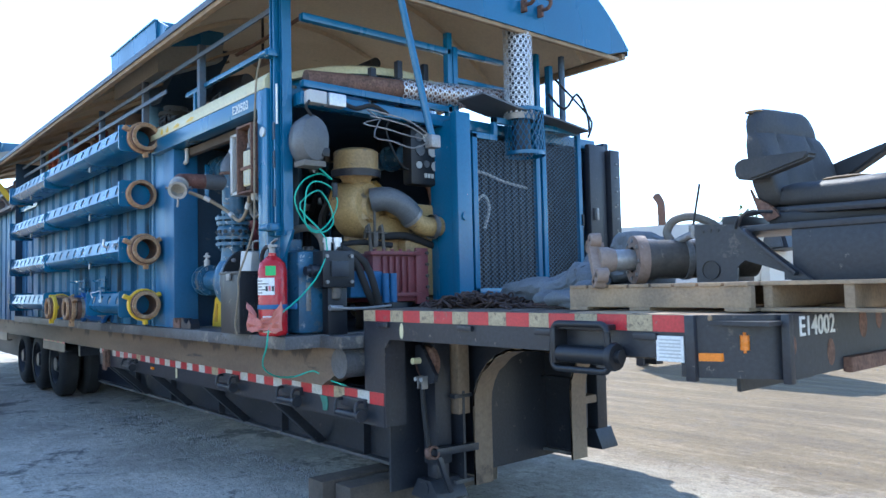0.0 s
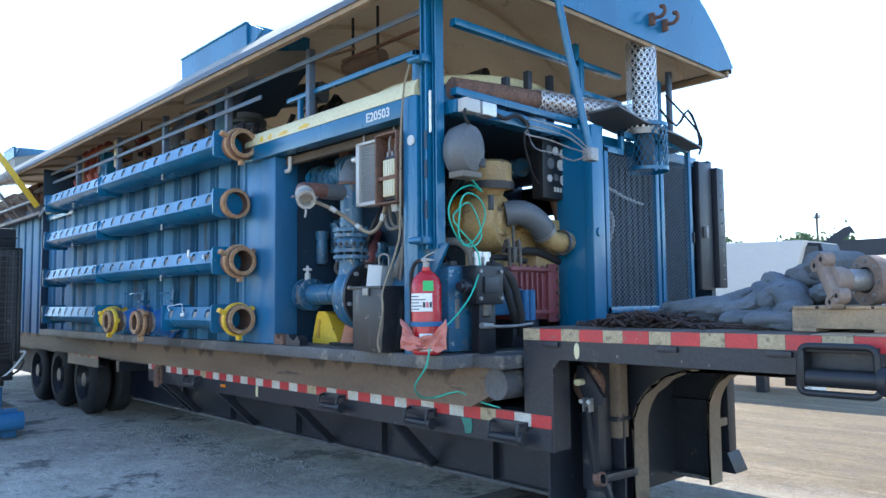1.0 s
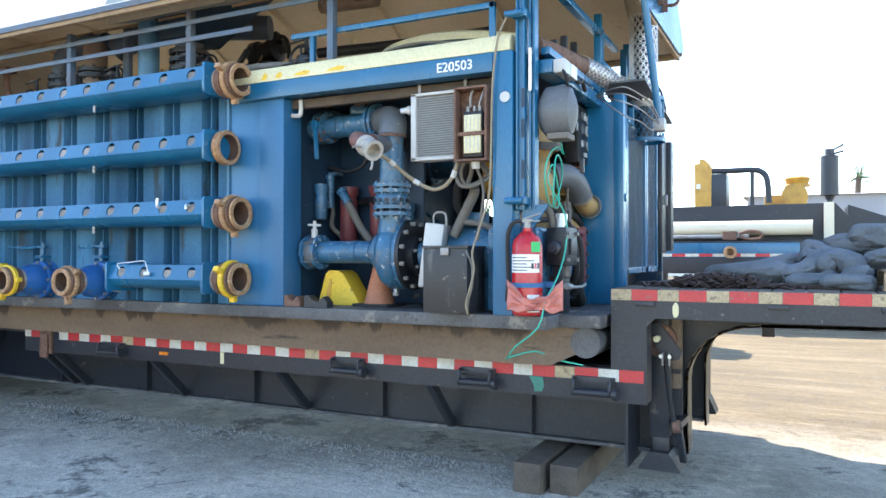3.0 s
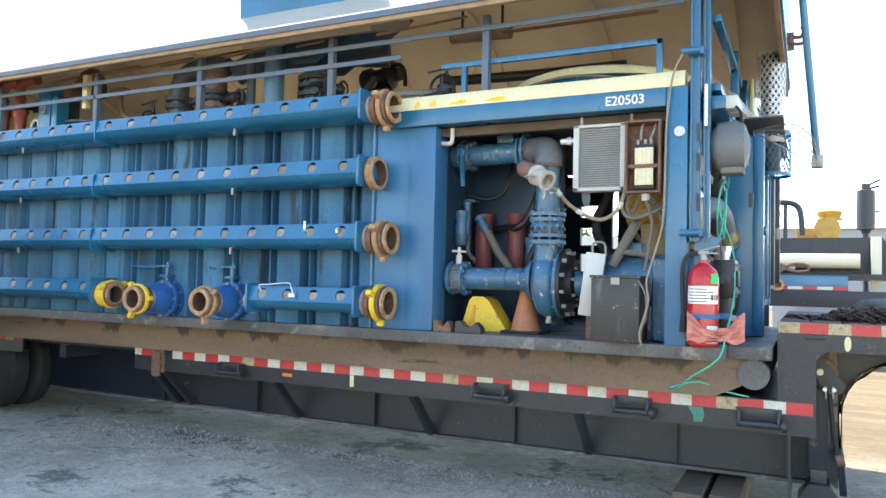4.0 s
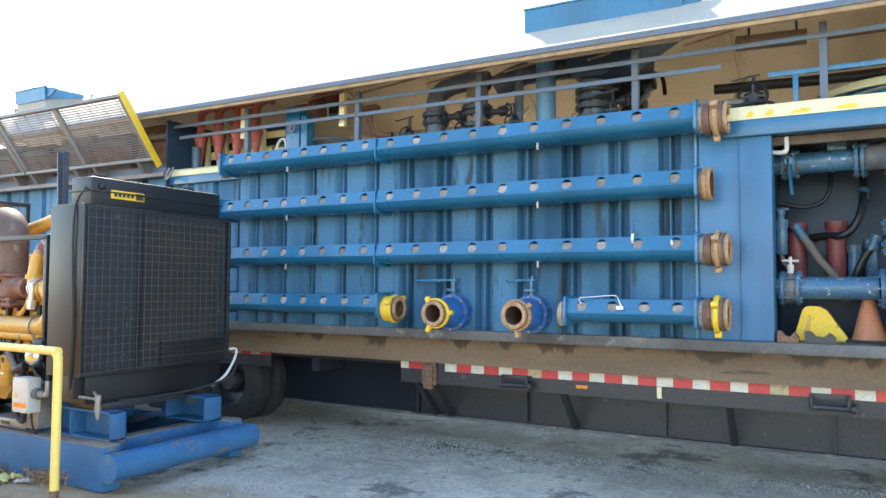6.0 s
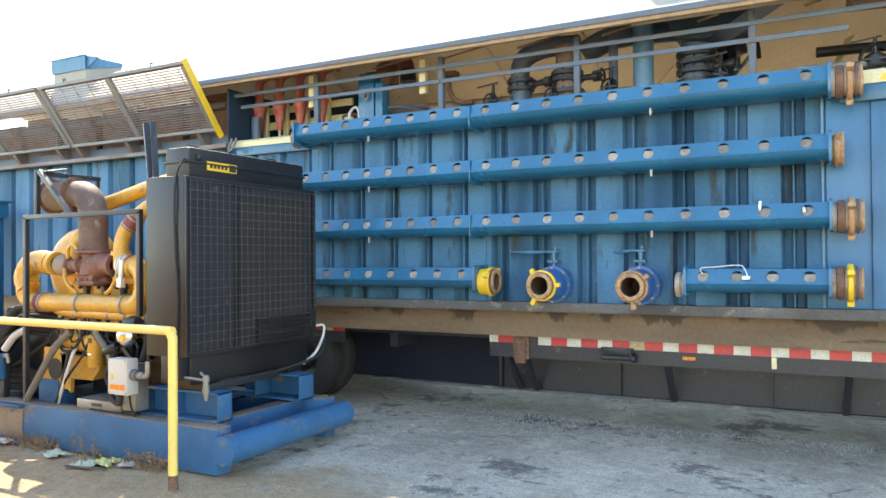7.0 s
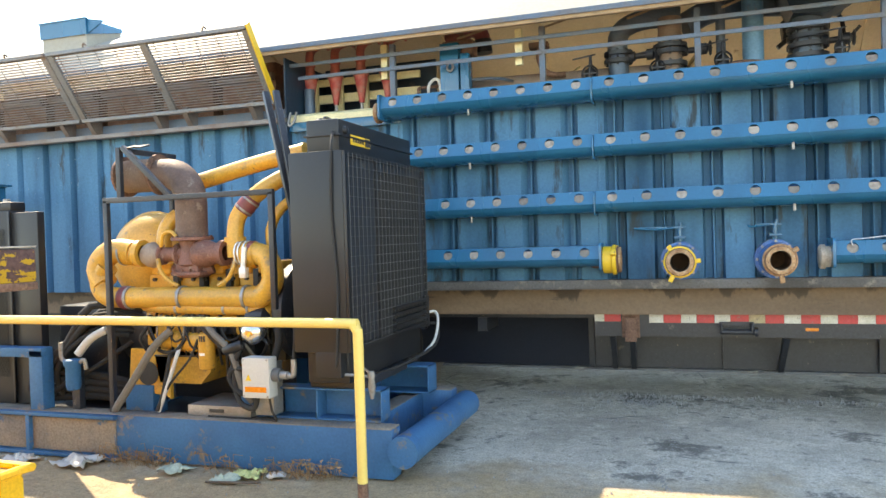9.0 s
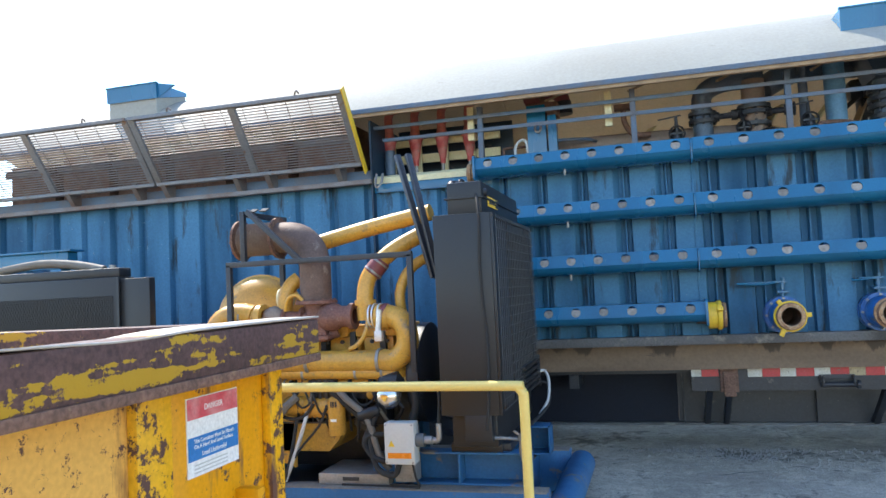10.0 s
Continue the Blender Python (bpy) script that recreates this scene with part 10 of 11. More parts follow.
for k in range(7):
    x = -13.5 + k * 0.15
    tube(bm, [(x, 0.6, 1.22), (x + 0.04, 0.54, 1.15), (x + 0.08, 0.56, 1.0), (x + 0.12, 0.6, 0.9)], 0.010, 6)
pieces("fuel_line", bm, BLACK, cat)
part("heat_dome", lathe(B(), (-12.52, 0.40, 1.02), (0.2, -1, 0.1), [(0, 0.10), (0.02, 0.10), (0.05, 0.08), (0.07, 0.04), (0.075, 0)], 22), CHROME, cat, "polished round cover")
part("breather", tube(B(), [(-12.6, 0.36, 0.92), (-12.66, 0.34, 0.9), (-12.74, 0.36, 0.88)], 0.045, 12), BLACK_GLOSS, cat)
for x in (-13.66, -12.55):
    part("engine_foot", box(B(), x - 0.14, x + 0.14, 0.44, 0.62, 0.318, 0.56, 0.01), BLUE_SKID, cat)
part("engine_foot", box(B(), -13.66, -12.55, 1.3, 1.5, 0.318, 0.7, 0.01), BLUE_SKID, cat)
# hoses that hang from it to the skid
for nm, pts, r, m in (("drain_hose", [(-13.30, 0.42, 1.02), (-13.42, 0.36, 0.9), (-13.6, 0.33, 0.64), (-13.78, 0.32, 0.40), (-13.80, 0.34, 0.37)], 0.032, HOSE),
                      ("thin_hose", [(-13.22, 0.42, 0.90), (-13.24, 0.38, 0.78), (-13.32, 0.36, 0.55), (-13.40, 0.36, 0.37)], 0.016, LIGHT_GREY),
                      ("thin_hose", [(-13.05, 0.42, 0.95), (-13.1, 0.38, 0.8), (-13.28, 0.36, 0.6), (-13.42, 0.36, 0.38)], 0.010, RUBBER),
                      ("drain_hose", [(-12.95, 0.40, 1.08), (-12.85, 0.36, 1.0), (-12.68, 0.34, 0.86), (-12.6, 0.34, 0.6), (-12.52, 0.36, 0.48)], 0.026, HOSE)):
    solo(nm, tube(B(), pts, r, 9), m, "dusty hose hanging from the engine to the skid", "hose", "hoses on the skid")
frame_rack = thing("pipe_guard_frame", (-13.4, 0.33, 0.36), "black square tube guard frame around the engine piping", "guard frame")
for nm, a, c in (("upright", (-13.82, 0.33, 0.36), (-13.82, 0.33, 2.09)), ("top_bar", (-13.84, 0.33, 2.09), (-12.26, 0.33, 2.09)), ("diagonal", (-13.66, 0.36, 2.52), (-13.2, 0.34, 2.10)),
                 ("upright", (-13.70, 0.36, 2.09), (-13.70, 0.36, 2.52)), ("cross_bar", (-13.70, 0.36, 2.50), (-13.66, 1.0, 2.50)), ("upright", (-13.70, 1.0, 0.36), (-13.70, 1.0, 2.50)), ("upright", (-12.28, 0.33, 1.2), (-12.28, 0.33, 2.09))):
    part(nm, beam(B(), a, c, 0.042, 0.042, 0.003), BLACK, frame_rack)
for x in (-13.62, -13.52):
    part("clamp_strap", beam(B(), (x, 0.36, 2.51), (x - 0.1, 0.6, 2.56), 0.05, 0.012), BLACK, frame_rack)
# struts leaning behind the radiator
th = thing("leaning_struts", (-12.3, 0.5, 2.4), "pair of black steel struts fixed to the radiator", "strut")
for dx in (0.0, 0.09):
    part("strut", beam(B(), (-12.10 + dx * 0.4, 0.34, 1.9), (-12.40 + dx, 0.50, 2.88), 0.05, 0.03, 0.003), BLACK, th)
# isolator box
iso = thing("isolator_box", (-12.4, 0.2, 0.56), "light grey isolator box with warning sticker", "electrical box")
part("case", box(B(), -12.49, -12.26, 0.18, 0.30, 0.555, 0.855, 0.01), LIGHT_GREY, iso)
part("orange_sticker", box(B(), -12.465, -12.285, 0.177, 0.18, 0.60, 0.64), ORANGE_LENS, iso, "orange warning strip")
part("yellow_sticker", prism(B(), [(-12.46, 0.685), (-12.41, 0.685), (-12.435, 0.73)], 'y', 0.177, 0.18), YELLOW_BRIGHT, iso, "yellow warning triangle")
for x in (-12.475, -12.275):
    for z in (0.57, 0.84):
        part("screw", cyl(B(), (x, 0.18, z), (x, 0.176, z), 0.007, 8), STEEL, iso)
part("gland", cyl(B(), (-12.26, 0.25, 0.72), (-12.20, 0.25, 0.72), 0.05, 16), GREY_BOX, iso)
part("gland", cyl(B(), (-12.20, 0.25, 0.72), (-12.14, 0.25, 0.72), 0.03, 12), STEEL, iso)
part("elbow", tube(B(), [(-12.14, 0.25, 0.72), (-12.10, 0.25, 0.72), (-12.09, 0.25, 0.76), (-12.09, 0.25, 0.84)], 0.022, 10), STEEL, iso)
part("cable", tube(B(), [(-12.09, 0.25, 0.84), (-12.08, 0.26, 1.0), (-12.1, 0.28, 1.1), (-12.18, 0.3, 1.14)], 0.012, 8), RUBBER, iso)
part("cable", tube(B(), [(-12.40, 0.24, 0.56), (-12.45, 0.26, 0.46), (-12.6, 0.3, 0.5), (-12.66, 0.34, 0.7), (-12.62, 0.36, 0.9)], 0.022, 8), RUBBER, iso)
part("cable", tube(B(), [(-12.30, 0.24, 0.56), (-12.28, 0.24, 0.45), (-12.26, 0.26, 0.38), (-12.36, 0.30, 0.365), (-12.9, 0.32, 0.365)], 0.009, 8), RUBBER, iso)
part("bracket", box(B(), -12.46, -12.30, 0.30, 0.44, 0.40, 0.80, 0.006), STEEL, iso)
tray = thing("steel_tray", (-12.8, 0.45, 0.36), "bare steel battery tray with a hand slot on the skid", "tray")
part("tray_box", box(B(), -13.10, -12.525, 0.335, 0.80, 0.362, 0.445, 0.006), STEEL, tray)
part("hand_slot", box(B(), -12.90, -12.765, 0.332, 0.337, 0.392, 0.420, 0.002), INK, tray)
# drain cock below the radiator
dc = thing("drain_cock", (-11.6, 0.5, 0.6), "small brass drain cock on a steel line below the radiator", "drain cock")
part("line", tube(B(), [(-11.75, 0.25, 0.74), (-11.6, 0.28, 0.73), (-11.5, 0.30, 0.72)], 0.012, 8), STEEL, dc)
part("body", lathe(B(), (-11.49, 0.30, 0.56), (0, 0, 1), [(0, 0.012), (0.04, 0.02), (0.08, 0.03), (0.14, 0.022), (0.17, 0.03), (0.2, 0.02), (0.2, 0)], 12), STEEL, dc)
part("handle", beam(B(), (-11.49, 0.30, 0.74), (-11.55, 0.30, 0.78), 0.015), STEEL, dc)
part("line", tube(B(), [(-11.60, 1.86, 1.02), (-11.54, 1.90, 1.02), (-11.50, 1.84, 0.93), (-11.50, 1.72, 0.78), (-11.56, 1.6, 0.68)], 0.013, 8), LIGHT_GREY, dc)
part("line", tube(B(), [(-11.60, 1.85, 0.92), (-11.52, 1.88, 0.90), (-11.50, 1.74, 0.74), (-11.58, 1.2, 0.66), (-11.64, 0.6, 0.66)], 0.014, 8), RUBBER, dc)
part("drain_plate", box(B(), -11.85, -11.60, 0.45, 1.3, 0.60, 0.66, 0.01), BLACK, dc)
part("radiator_foot", box(B(), -12.05, -11.66, 0.42, 0.62, 0.598, 0.662, 0.004), BLACK_GLOSS, radiator)
part("radiator_foot", box(B(), -12.05, -11.66, 1.5, 1.7, 0.598, 0.662, 0.004), BLACK_GLOSS, radiator)
part("cut_plate", box(B(), -11.88, -11.68, 0.20, 0.30, 0.72, 0.905, 0.006), BLACK_GLOSS, radiator)
# hoses and a black pump group at the far end of the skid
grp = thing("hydraulic_drive", (-14.6, 0.9, 0.36), "black hydraulic drive with a tangle of hoses on the skid", "hydraulic drive")
part("housing", box(B(), -14.75, -14.1, 0.7, 1.3, 0.36, 1.2, 0.04), BLACK, grp)
part("bell", lathe(B(), (-14.15, 1.0, 0.98), (1, 0, 0), [(0, 0.25), (0.1, 0.33), (0.35, 0.36), (0.42, 0.36)], 28), BLACK, grp)
for k in range(9):
    y = 0.42 + 0.05 * (k % 4)
    z = 0.95 + 0.03 * k
    part("hose", tube(B(), [(-13.9 + 0.02 * k, y + 0.2, z), (-14.1, y, z + 0.03), (-14.35, y - 0.02, z - 0.12 - 0.02 * k), (-14.5 - 0.03 * k, y, 0.62), (-14.45 - 0.05 * k, y + 0.05, 0.40)], 0.024 + 0.004 * (k % 3), 9), RUBBER, grp)
for k in range(4):
    part("hose", tube(B(), [(-15.2, 0.5, 0.45 + 0.08 * k), (-14.7, 0.46, 0.42 + 0.08 * k), (-14.2, 0.5, 0.44 + 0.06 * k), (-13.9, 0.6, 0.40 + 0.05 * k)], 0.035, 9), RUBBER, grp)
part("pale_hose", tube(B(), [(-13.95, 0.42, 1.02), (-14.08, 0.38, 0.95), (-14.2, 0.36, 0.82)], 0.035, 10), LIGHT_GREY, grp, "pale grey hose end")
part("green_line", tube(B(), [(-13.85, 0.6, 0.9), (-14.1, 0.45, 0.7), (-14.4, 0.4, 0.55), (-14.6, 0.42, 0.42)], 0.02, 8), RUBBER, grp)
post = thing("blue_skid_post", (-14.55, 0.32, 0.36), "blue square post bolted to the skid edge", "post")
part("upright", box(B(), -14.62, -14.48, 0.25, 0.37, 0.36, 0.86, 0.006), BLUE_SKID, post)
part("arm", box(B(), -15.4, -14.48, 0.25, 0.37, 0.80, 0.88, 0.006), BLUE_SKID, post)
fl = thing("fuel_filter", (-14.2, 0.32, 0.5), "blue fuel filter bowl with brass fittings", "fuel filter")
part("bowl", lathe(B(), (-14.22, 0.32, 0.52), (0, 0, 1), [(0, 0), (0.01, 0.05), (0.04, 0.06), (0.20, 0.06), (0.22, 0.075), (0.26, 0.075), (0.27, 0)], 18), BLUE_SKID, fl)
part("fitting", tube(B(), [(-14.30, 0.32, 0.76), (-14.34, 0.32, 0.80), (-14.34, 0.32, 0.92)], 0.018, 8), STEEL, fl)
part("fitting", tube(B(), [(-14.14, 0.32, 0.76), (-14.10, 0.32, 0.78), (-14.09, 0.33, 0.70)], 0.018, 8), STEEL, fl)
part("stand", box(B(), -14.26, -14.18, 0.34, 0.40, 0.36, 0.78, 0.004), BLACK, fl)

# second black radiator and blue rail behind the dumpster
r2 = thing("second_radiator", (-15.4, 0.8, 0.36), "black radiator with a mesh side and capped top", "radiator")
part("shell", box(B(), -16.4, -14.95, 0.40, 0.62, 0.36, 2.06, 0.015), BLACK_GLOSS, r2)
part("tank", box(B(), -16.3, -14.97, 0.44, 0.60, 2.06, 2.14, 0.015), BLACK_GLOSS, r2)
part("side_column", box(B(), -14.95, -14.65, 0.42, 0.50, 0.36, 2.04, 0.01), BLACK_GLOSS, r2)
part("column_flange", box(B(), -14.955, -14.935, 0.388, 0.40, 0.4, 2.05, 0.003), BLACK_GLOSS, r2)
part("side_mesh", lattice(B(), (-16.3, 0.39, 0.6), (1, 0, 0), (0, 0, 1), 1.3, 1.3, 0.032, 0.002), BLACK_GLOSS, r2)
part("cap", lathe(B(), (-15.1, 0.52, 2.14), (0, 0, 1), [(0, 0.03), (0.03, 0.03), (0.03, 0)], 12), STEEL, r2)
part("top_pipe", tube(B(), [(-16.4, 0.54, 2.17), (-15.9, 0.53, 2.22), (-15.5, 0.53, 2.19), (-15.2, 0.53, 2.13)], 0.04, 10), HOSE, r2)
bb = thing("blue_side_beam", (-17.0, 1.6, 0.0), "dark blue steel beam of another skid with a lamp", "beam")
part("beam_body", box(B(), -20.0, -16.85, 1.9, 2.05, 2.26, 2.45, 0.01), BLUE, bb)
part("beam_lip", box(B(), -20.0, -16.78, 1.86, 2.08, 2.45, 2.475, 0.004), BLUE, bb)
part("beam_leg", box(B(), -19.8, -19.6, 1.9, 2.05, 0.0, 2.26, 0.01), BLUE, bb)
part("beam_leg", box(B(), -17.1, -16.95, 1.9, 2.05, 0.0, 2.26, 0.01), BLUE, bb)

# small lines, brackets and fittings on the engine's flank
ef = random.Random(12)
for k in range(10):
    x = -13.62 + k * 0.115
    z = ef.uniform(1.02, 1.20)
    part("injector_line", tube(B(), [(x, 0.62, 1.24), (x + 0.02, 0.54, 1.22), (x + ef.uniform(0.02, 0.08), 0.50, z), (x + ef.uniform(0.0, 0.1), 0.54, z - 0.12), (x + 0.05, 0.62, z - 0.2)], 0.008, 6), ef.choice((STEEL, BLACK, YELLOW)), cat)
for k in range(9):
    x = -13.66 + k * 0.13
    part("cover_bolt", cyl(B(), (x, 0.66, 1.27), (x, 0.63, 1.27), 0.018, 6), YELLOW, cat)
    part("valve_cover_bolt", cyl(B(), (x, 0.70, 1.42), (x, 0.67, 1.42), 0.016, 6), BLACK, cat)
for x0, x1, z0, z1, m in ((-13.3, -13.12, 0.96, 1.10, YELLOW), (-12.92, -12.74, 0.98, 1.14, BLACK_GLOSS), (-12.70, -12.58, 0.78, 0.94, BLACK_GLOSS), (-13.62, -13.5, 0.96, 1.14, STEEL)):
    part("side_unit", box(B(), x0, x1, 0.50, 0.66, z0, z1, 0.018), m, cat)
for k in range(6):
    x = -13.55 + k * 0.17
    th = thing("loose_lead", (x, 0.45, 0.9), "thin black wiring lead draped along the engine", "wire", "wiring leads on the engine")
    part("lead", tube(B(), [(x, 0.48, 1.12), (x + 0.05, 0.42, 1.02), (x + 0.12, 0.41, 0.93 + ef.uniform(-0.06, 0.06)), (x + 0.2, 0.43, 0.98), (x + 0.26, 0.5, 1.1)], 0.009, 6), RUBBER, th)
    part("plug", box(B(), x - 0.012, x + 0.012, 0.46, 0.50, 1.10, 1.14, 0.004), BLACK_GLOSS, th)

# denser gear between the intake tube and the oil pan
for k in range(5):
    x = -13.66 + k * 0.26
    part("valve_cover", box(B(), x, x + 0.20, 0.64, 0.98, 1.46, 1.56, 0.025), YELLOW, cat)
    part("head_gap", box(B(), x + 0.205, x + 0.255, 0.66, 0.98, 1.30, 1.50, 0.004), BLACK_GLOSS, cat)
part("fuel_rail", cyl(B(), (-13.62, 0.56, 1.20), (-12.46, 0.56, 1.19), 0.028, 12), YELLOW, cat)
part("alternator", lathe(B(), (-12.62, 0.50, 1.12), (1, 0, 0), [(0, 0.0), (0, 0.07), (0.02, 0.09), (0.10, 0.095), (0.16, 0.085), (0.18, 0.03), (0.20, 0.0)], 20), BLACK, cat)
part("control_box", box(B(), -13.20, -12.98, 0.47, 0.55, 0.98, 1.20, 0.012), BLACK_GLOSS, cat)
for k in range(4):
    part("box_fin", box(B(), -13.19 + k * 0.055, -13.165 + k * 0.055, 0.458, 0.47, 0.99, 1.19, 0.002), BLACK, cat)
for k, (x, z, rr) in enumerate(((-13.44, 0.84, 0.055), (-12.80, 0.80, 0.05), (-12.70, 1.02, 0.045), (-13.60, 1.06, 0.05))):
    part("pump_boss", lathe(B(), (x, 0.62, z), (0, -1, 0), [(0, rr * 1.5), (0.05, rr * 1.5), (0.05, rr), (0.12, rr), (0.13, rr * 0.6), (0.13, 0)], 18), YELLOW if k % 2 == 0 else GREASY, cat)
eg = random.Random(33)
for k in range(14):
    x = -13.60 + k * 0.085
    z0, z1 = eg.uniform(0.95, 1.18), eg.uniform(0.66, 0.86)
    part("harness", tube(B(), [(x, 0.52, z0), (x + eg.uniform(-0.03, 0.05), 0.45, z0 - 0.05), (x + eg.uniform(-0.06, 0.08), 0.43, (z0 + z1) / 2), (x + eg.uniform(-0.05, 0.1), 0.50, z1)], eg.uniform(0.007, 0.015), 6), eg.choice((RUBBER, RUBBER, BLACK_GLOSS, HOSE)), cat)
for k in range(10):
    x = -13.55 + k * 0.115
    part("pan_bolt", cyl(B(), (x, 0.62, 0.735), (x, 0.60, 0.735), 0.013, 6), GREASY, cat)
part("belt_guard", lathe(B(), (-12.40, 0.85, 1.15), (1, 0, 0), [(0, 0), (0, 0.38), (0.03, 0.40), (0.10, 0.40), (0.12, 0.36), (0.12, 0)], 32), BLACK, cat)
part("rear_side_plate", box(B(), -13.7, -12.5, 0.95, 1.0, 0.36, 1.32, 0.004), BLACK, cat)

# ---- dumpster details ----
for y0, y1 in ((-3.18, -3.02), (-2.43, -2.33), (-4.05, -3.93)):
    bm = B()
    box(bm, DX, DX + 0.035, y0, y1, 0.14, 1.58, 0.006)
    part("stile", bm, DUMPSTER_STILE, dump)
bm = B()
beam(bm, (DX + 0.03, -3.02, 0.93), (DX + 0.05, -2.60, 1.09), 0.035, 0.05, 0.005)
box(bm, DX, DX + 0.09, -2.63, -2.58, 1.04, 1.14, 0.006)
part("hook_bar", bm, DUMPSTER, dump)
bm = B()
tube(bm, [(DX + 0.036, -2.38, 1.0), (DX + 0.06, -2.38, 0.99), (DX + 0.065, -2.38, 0.93), (DX + 0.036, -2.38, 0.90)], 0.009, 8)
part("lash_ring", bm, DUMPSTER, dump)
bm = B()
box(bm, DX + 0.035, DX + 0.16, DY0 - 0.1, DY1 + 0.10, 1.545, 1.577, 0.006)
part("rim_lip", bm, RUST, dump, "bare rusted lip under the rim")
bm = B()
rr = random.Random(11)
n = 40
rows = []
for i in range(n + 1):
    y = DY0 - 0.1 + (DY1 - DY0 + 0.20) * i / n
    sag = 0.05 * math.exp(-((y + 3.35) / 0.22) ** 2)
    inner = -0.06 - 0.07 * math.exp(-((y + 3.5) / 0.3) ** 2)
    rows.append([bm.verts.new((DX + dx, y, 1.716 - sag * k)) for dx, k in ((0.155, 0.2), (0.05, 1.0), (inner, 0.6))])
for a, c in zip(rows, rows[1:]):
    for k in range(2):
        bm.faces.new((a[k], a[k + 1], c[k + 1], c[k]))
# Lighter skin over the rusted rim: sun glare painted as colour.
top_skin = part("rim_top", bm, RIM_GLARE, dump, "dented rim top with sun glare painted pale")
top_skin.modifiers.new("thickness", 'SOLIDIFY').thickness = 0.006
LX = DX + 0.0058
words("danger_word", "DANGER", 0.027, Matrix.Translation((LX, -2.756, 1.445)) @ ENDWISE, PAPER, danger, 0.0004, 'CENTER')
words("notice_words", "This Container Must Be Placed\nOn A Hard And Level Surface.", 0.0185, Matrix.Translation((LX, -2.756, 1.345)) @ ENDWISE, PAPER, danger, 0.0004, 'CENTER')
words("notice_words", "Load Uniformly!", 0.022, Matrix.Translation((LX, -2.756, 1.299)) @ ENDWISE, PAPER, danger, 0.0004, 'CENTER')
for i in range(3):
    bm = B()
    box(bm, DX + 0.004, DX + 0.0055, -2.87, -2.68, 1.248 + i * 0.012, 1.252 + i * 0.012)
    part("small_line", bm, LIGHT_GREY, danger)

# low yellow tub before the dumpster
tub = thing("yellow_tub", (-13.3, -1.8, 0.0), "low scuffed yellow steel tub with a rolled rim", "tub")
part("tub_body", box(B(), -13.9, -12.83, -2.12, -1.42, 0.0, 0.49, 0.05), YELLOW_BRIGHT, tub)
part("tub_rim", tube(B(), [(-13.9, -2.13, 0.5), (-12.90, -2.13, 0.5), (-12.83, -2.07, 0.5), (-12.82, -1.48, 0.5), (-12.89, -1.41, 0.5), (-13.9, -1.40, 0.5)], 0.024, 8), YELLOW_BRIGHT, tub)
part("tub_drum", cyl(B(), (-13.4, -2.12, 0.26), (-13.4, -2.2, 0.26), 0.2, 24), YELLOW_BRIGHT, tub)

# ---- litter and weeds along the skid ----
rl = random.Random(21)


def scrap(c, size, m, label, seed):
    bm = B()
    bmesh.ops.create_grid(bm, x_segments=9, y_segments=9, size=0.5)
    for v in bm.verts:
        k = 1 + 0.5 * noise.noise((v.co.x * 3 + seed, v.co.y * 3, seed))
        h = 0.22 * abs(noise.noise((v.co.x * 4, v.co.y * 4 + seed, 3))) + 0.14 * abs(noise.noise((v.co.x * 9, v.co.y * 9, seed)))
        v.co = (c[0] + v.co.x * size * k, c[1] + v.co.y * size * 0.7 * k, c[2] + 0.006 + h * size * (1 - 1.6 * max(abs(v.co.x), abs(v.co.y)) + 0.6))
    ob = solo("plastic_scrap", bm, m, label, "litter", "litter along the skid")
    ob.modifiers.new("thickness", 'SOLIDIFY').thickness = 0.003
    return ob


BAG_YELLOW = mat("yellow_green_bag", (0.55, 0.56, 0.22), 0.5, 0.0, (0.5, 0.5, 0.2), 0.4, 9, 60, 0.1)
BAG_PALE = mat("pale_green_bag", (0.36, 0.42, 0.34), 0.6, 0.0, (0.28, 0.32, 0.26), 0.4, 9, 60, 0.1)
BAG_GREY = mat("dirty_clear_plastic", (0.46, 0.45, 0.42), 0.45, 0.0, (0.34, 0.33, 0.30), 0.4, 9, 60, 0.1)
scrap((-12.42, 0.10, 0), 0.22, BAG_YELLOW, "crumpled yellow-green plastic bag on the dirt", 1.0)
scrap((-12.52, -0.02, 0), 0.20, BAG_PALE, "flat pale green plastic scrap on the dirt", 2.0)
scrap((-13.05, 0.08, 0), 0.24, BAG_PALE, "dusty green plastic scrap on the dirt", 3.0)
scrap((-13.95, 0.06, 0), 0.34, BAG_GREY, "dirty clear plastic sheet on the dirt", 4.0)
scrap((-12.2, 0.12, 0), 0.14, BAG_GREY, "small grey plastic scrap on the dirt", 5.0)
scrap((-14.5, 0.02, 0), 0.26, BAG_GREY, "torn clear plastic by the skid", 6.0)
bm = B()
cyl(bm, (-12.62, -0.12, 0.012), (-12.22, -0.05, 0.012), 0.010, 6)
solo("dark_stick", bm, TIMBER, "dark stick lying on the dirt", "stick")
DRY = mat("dry_brown_weed", (0.24, 0.14, 0.07), 0.9, 0.0, (0.33, 0.22, 0.11), 0.6, 12, 60, 0.1)
bm = B()
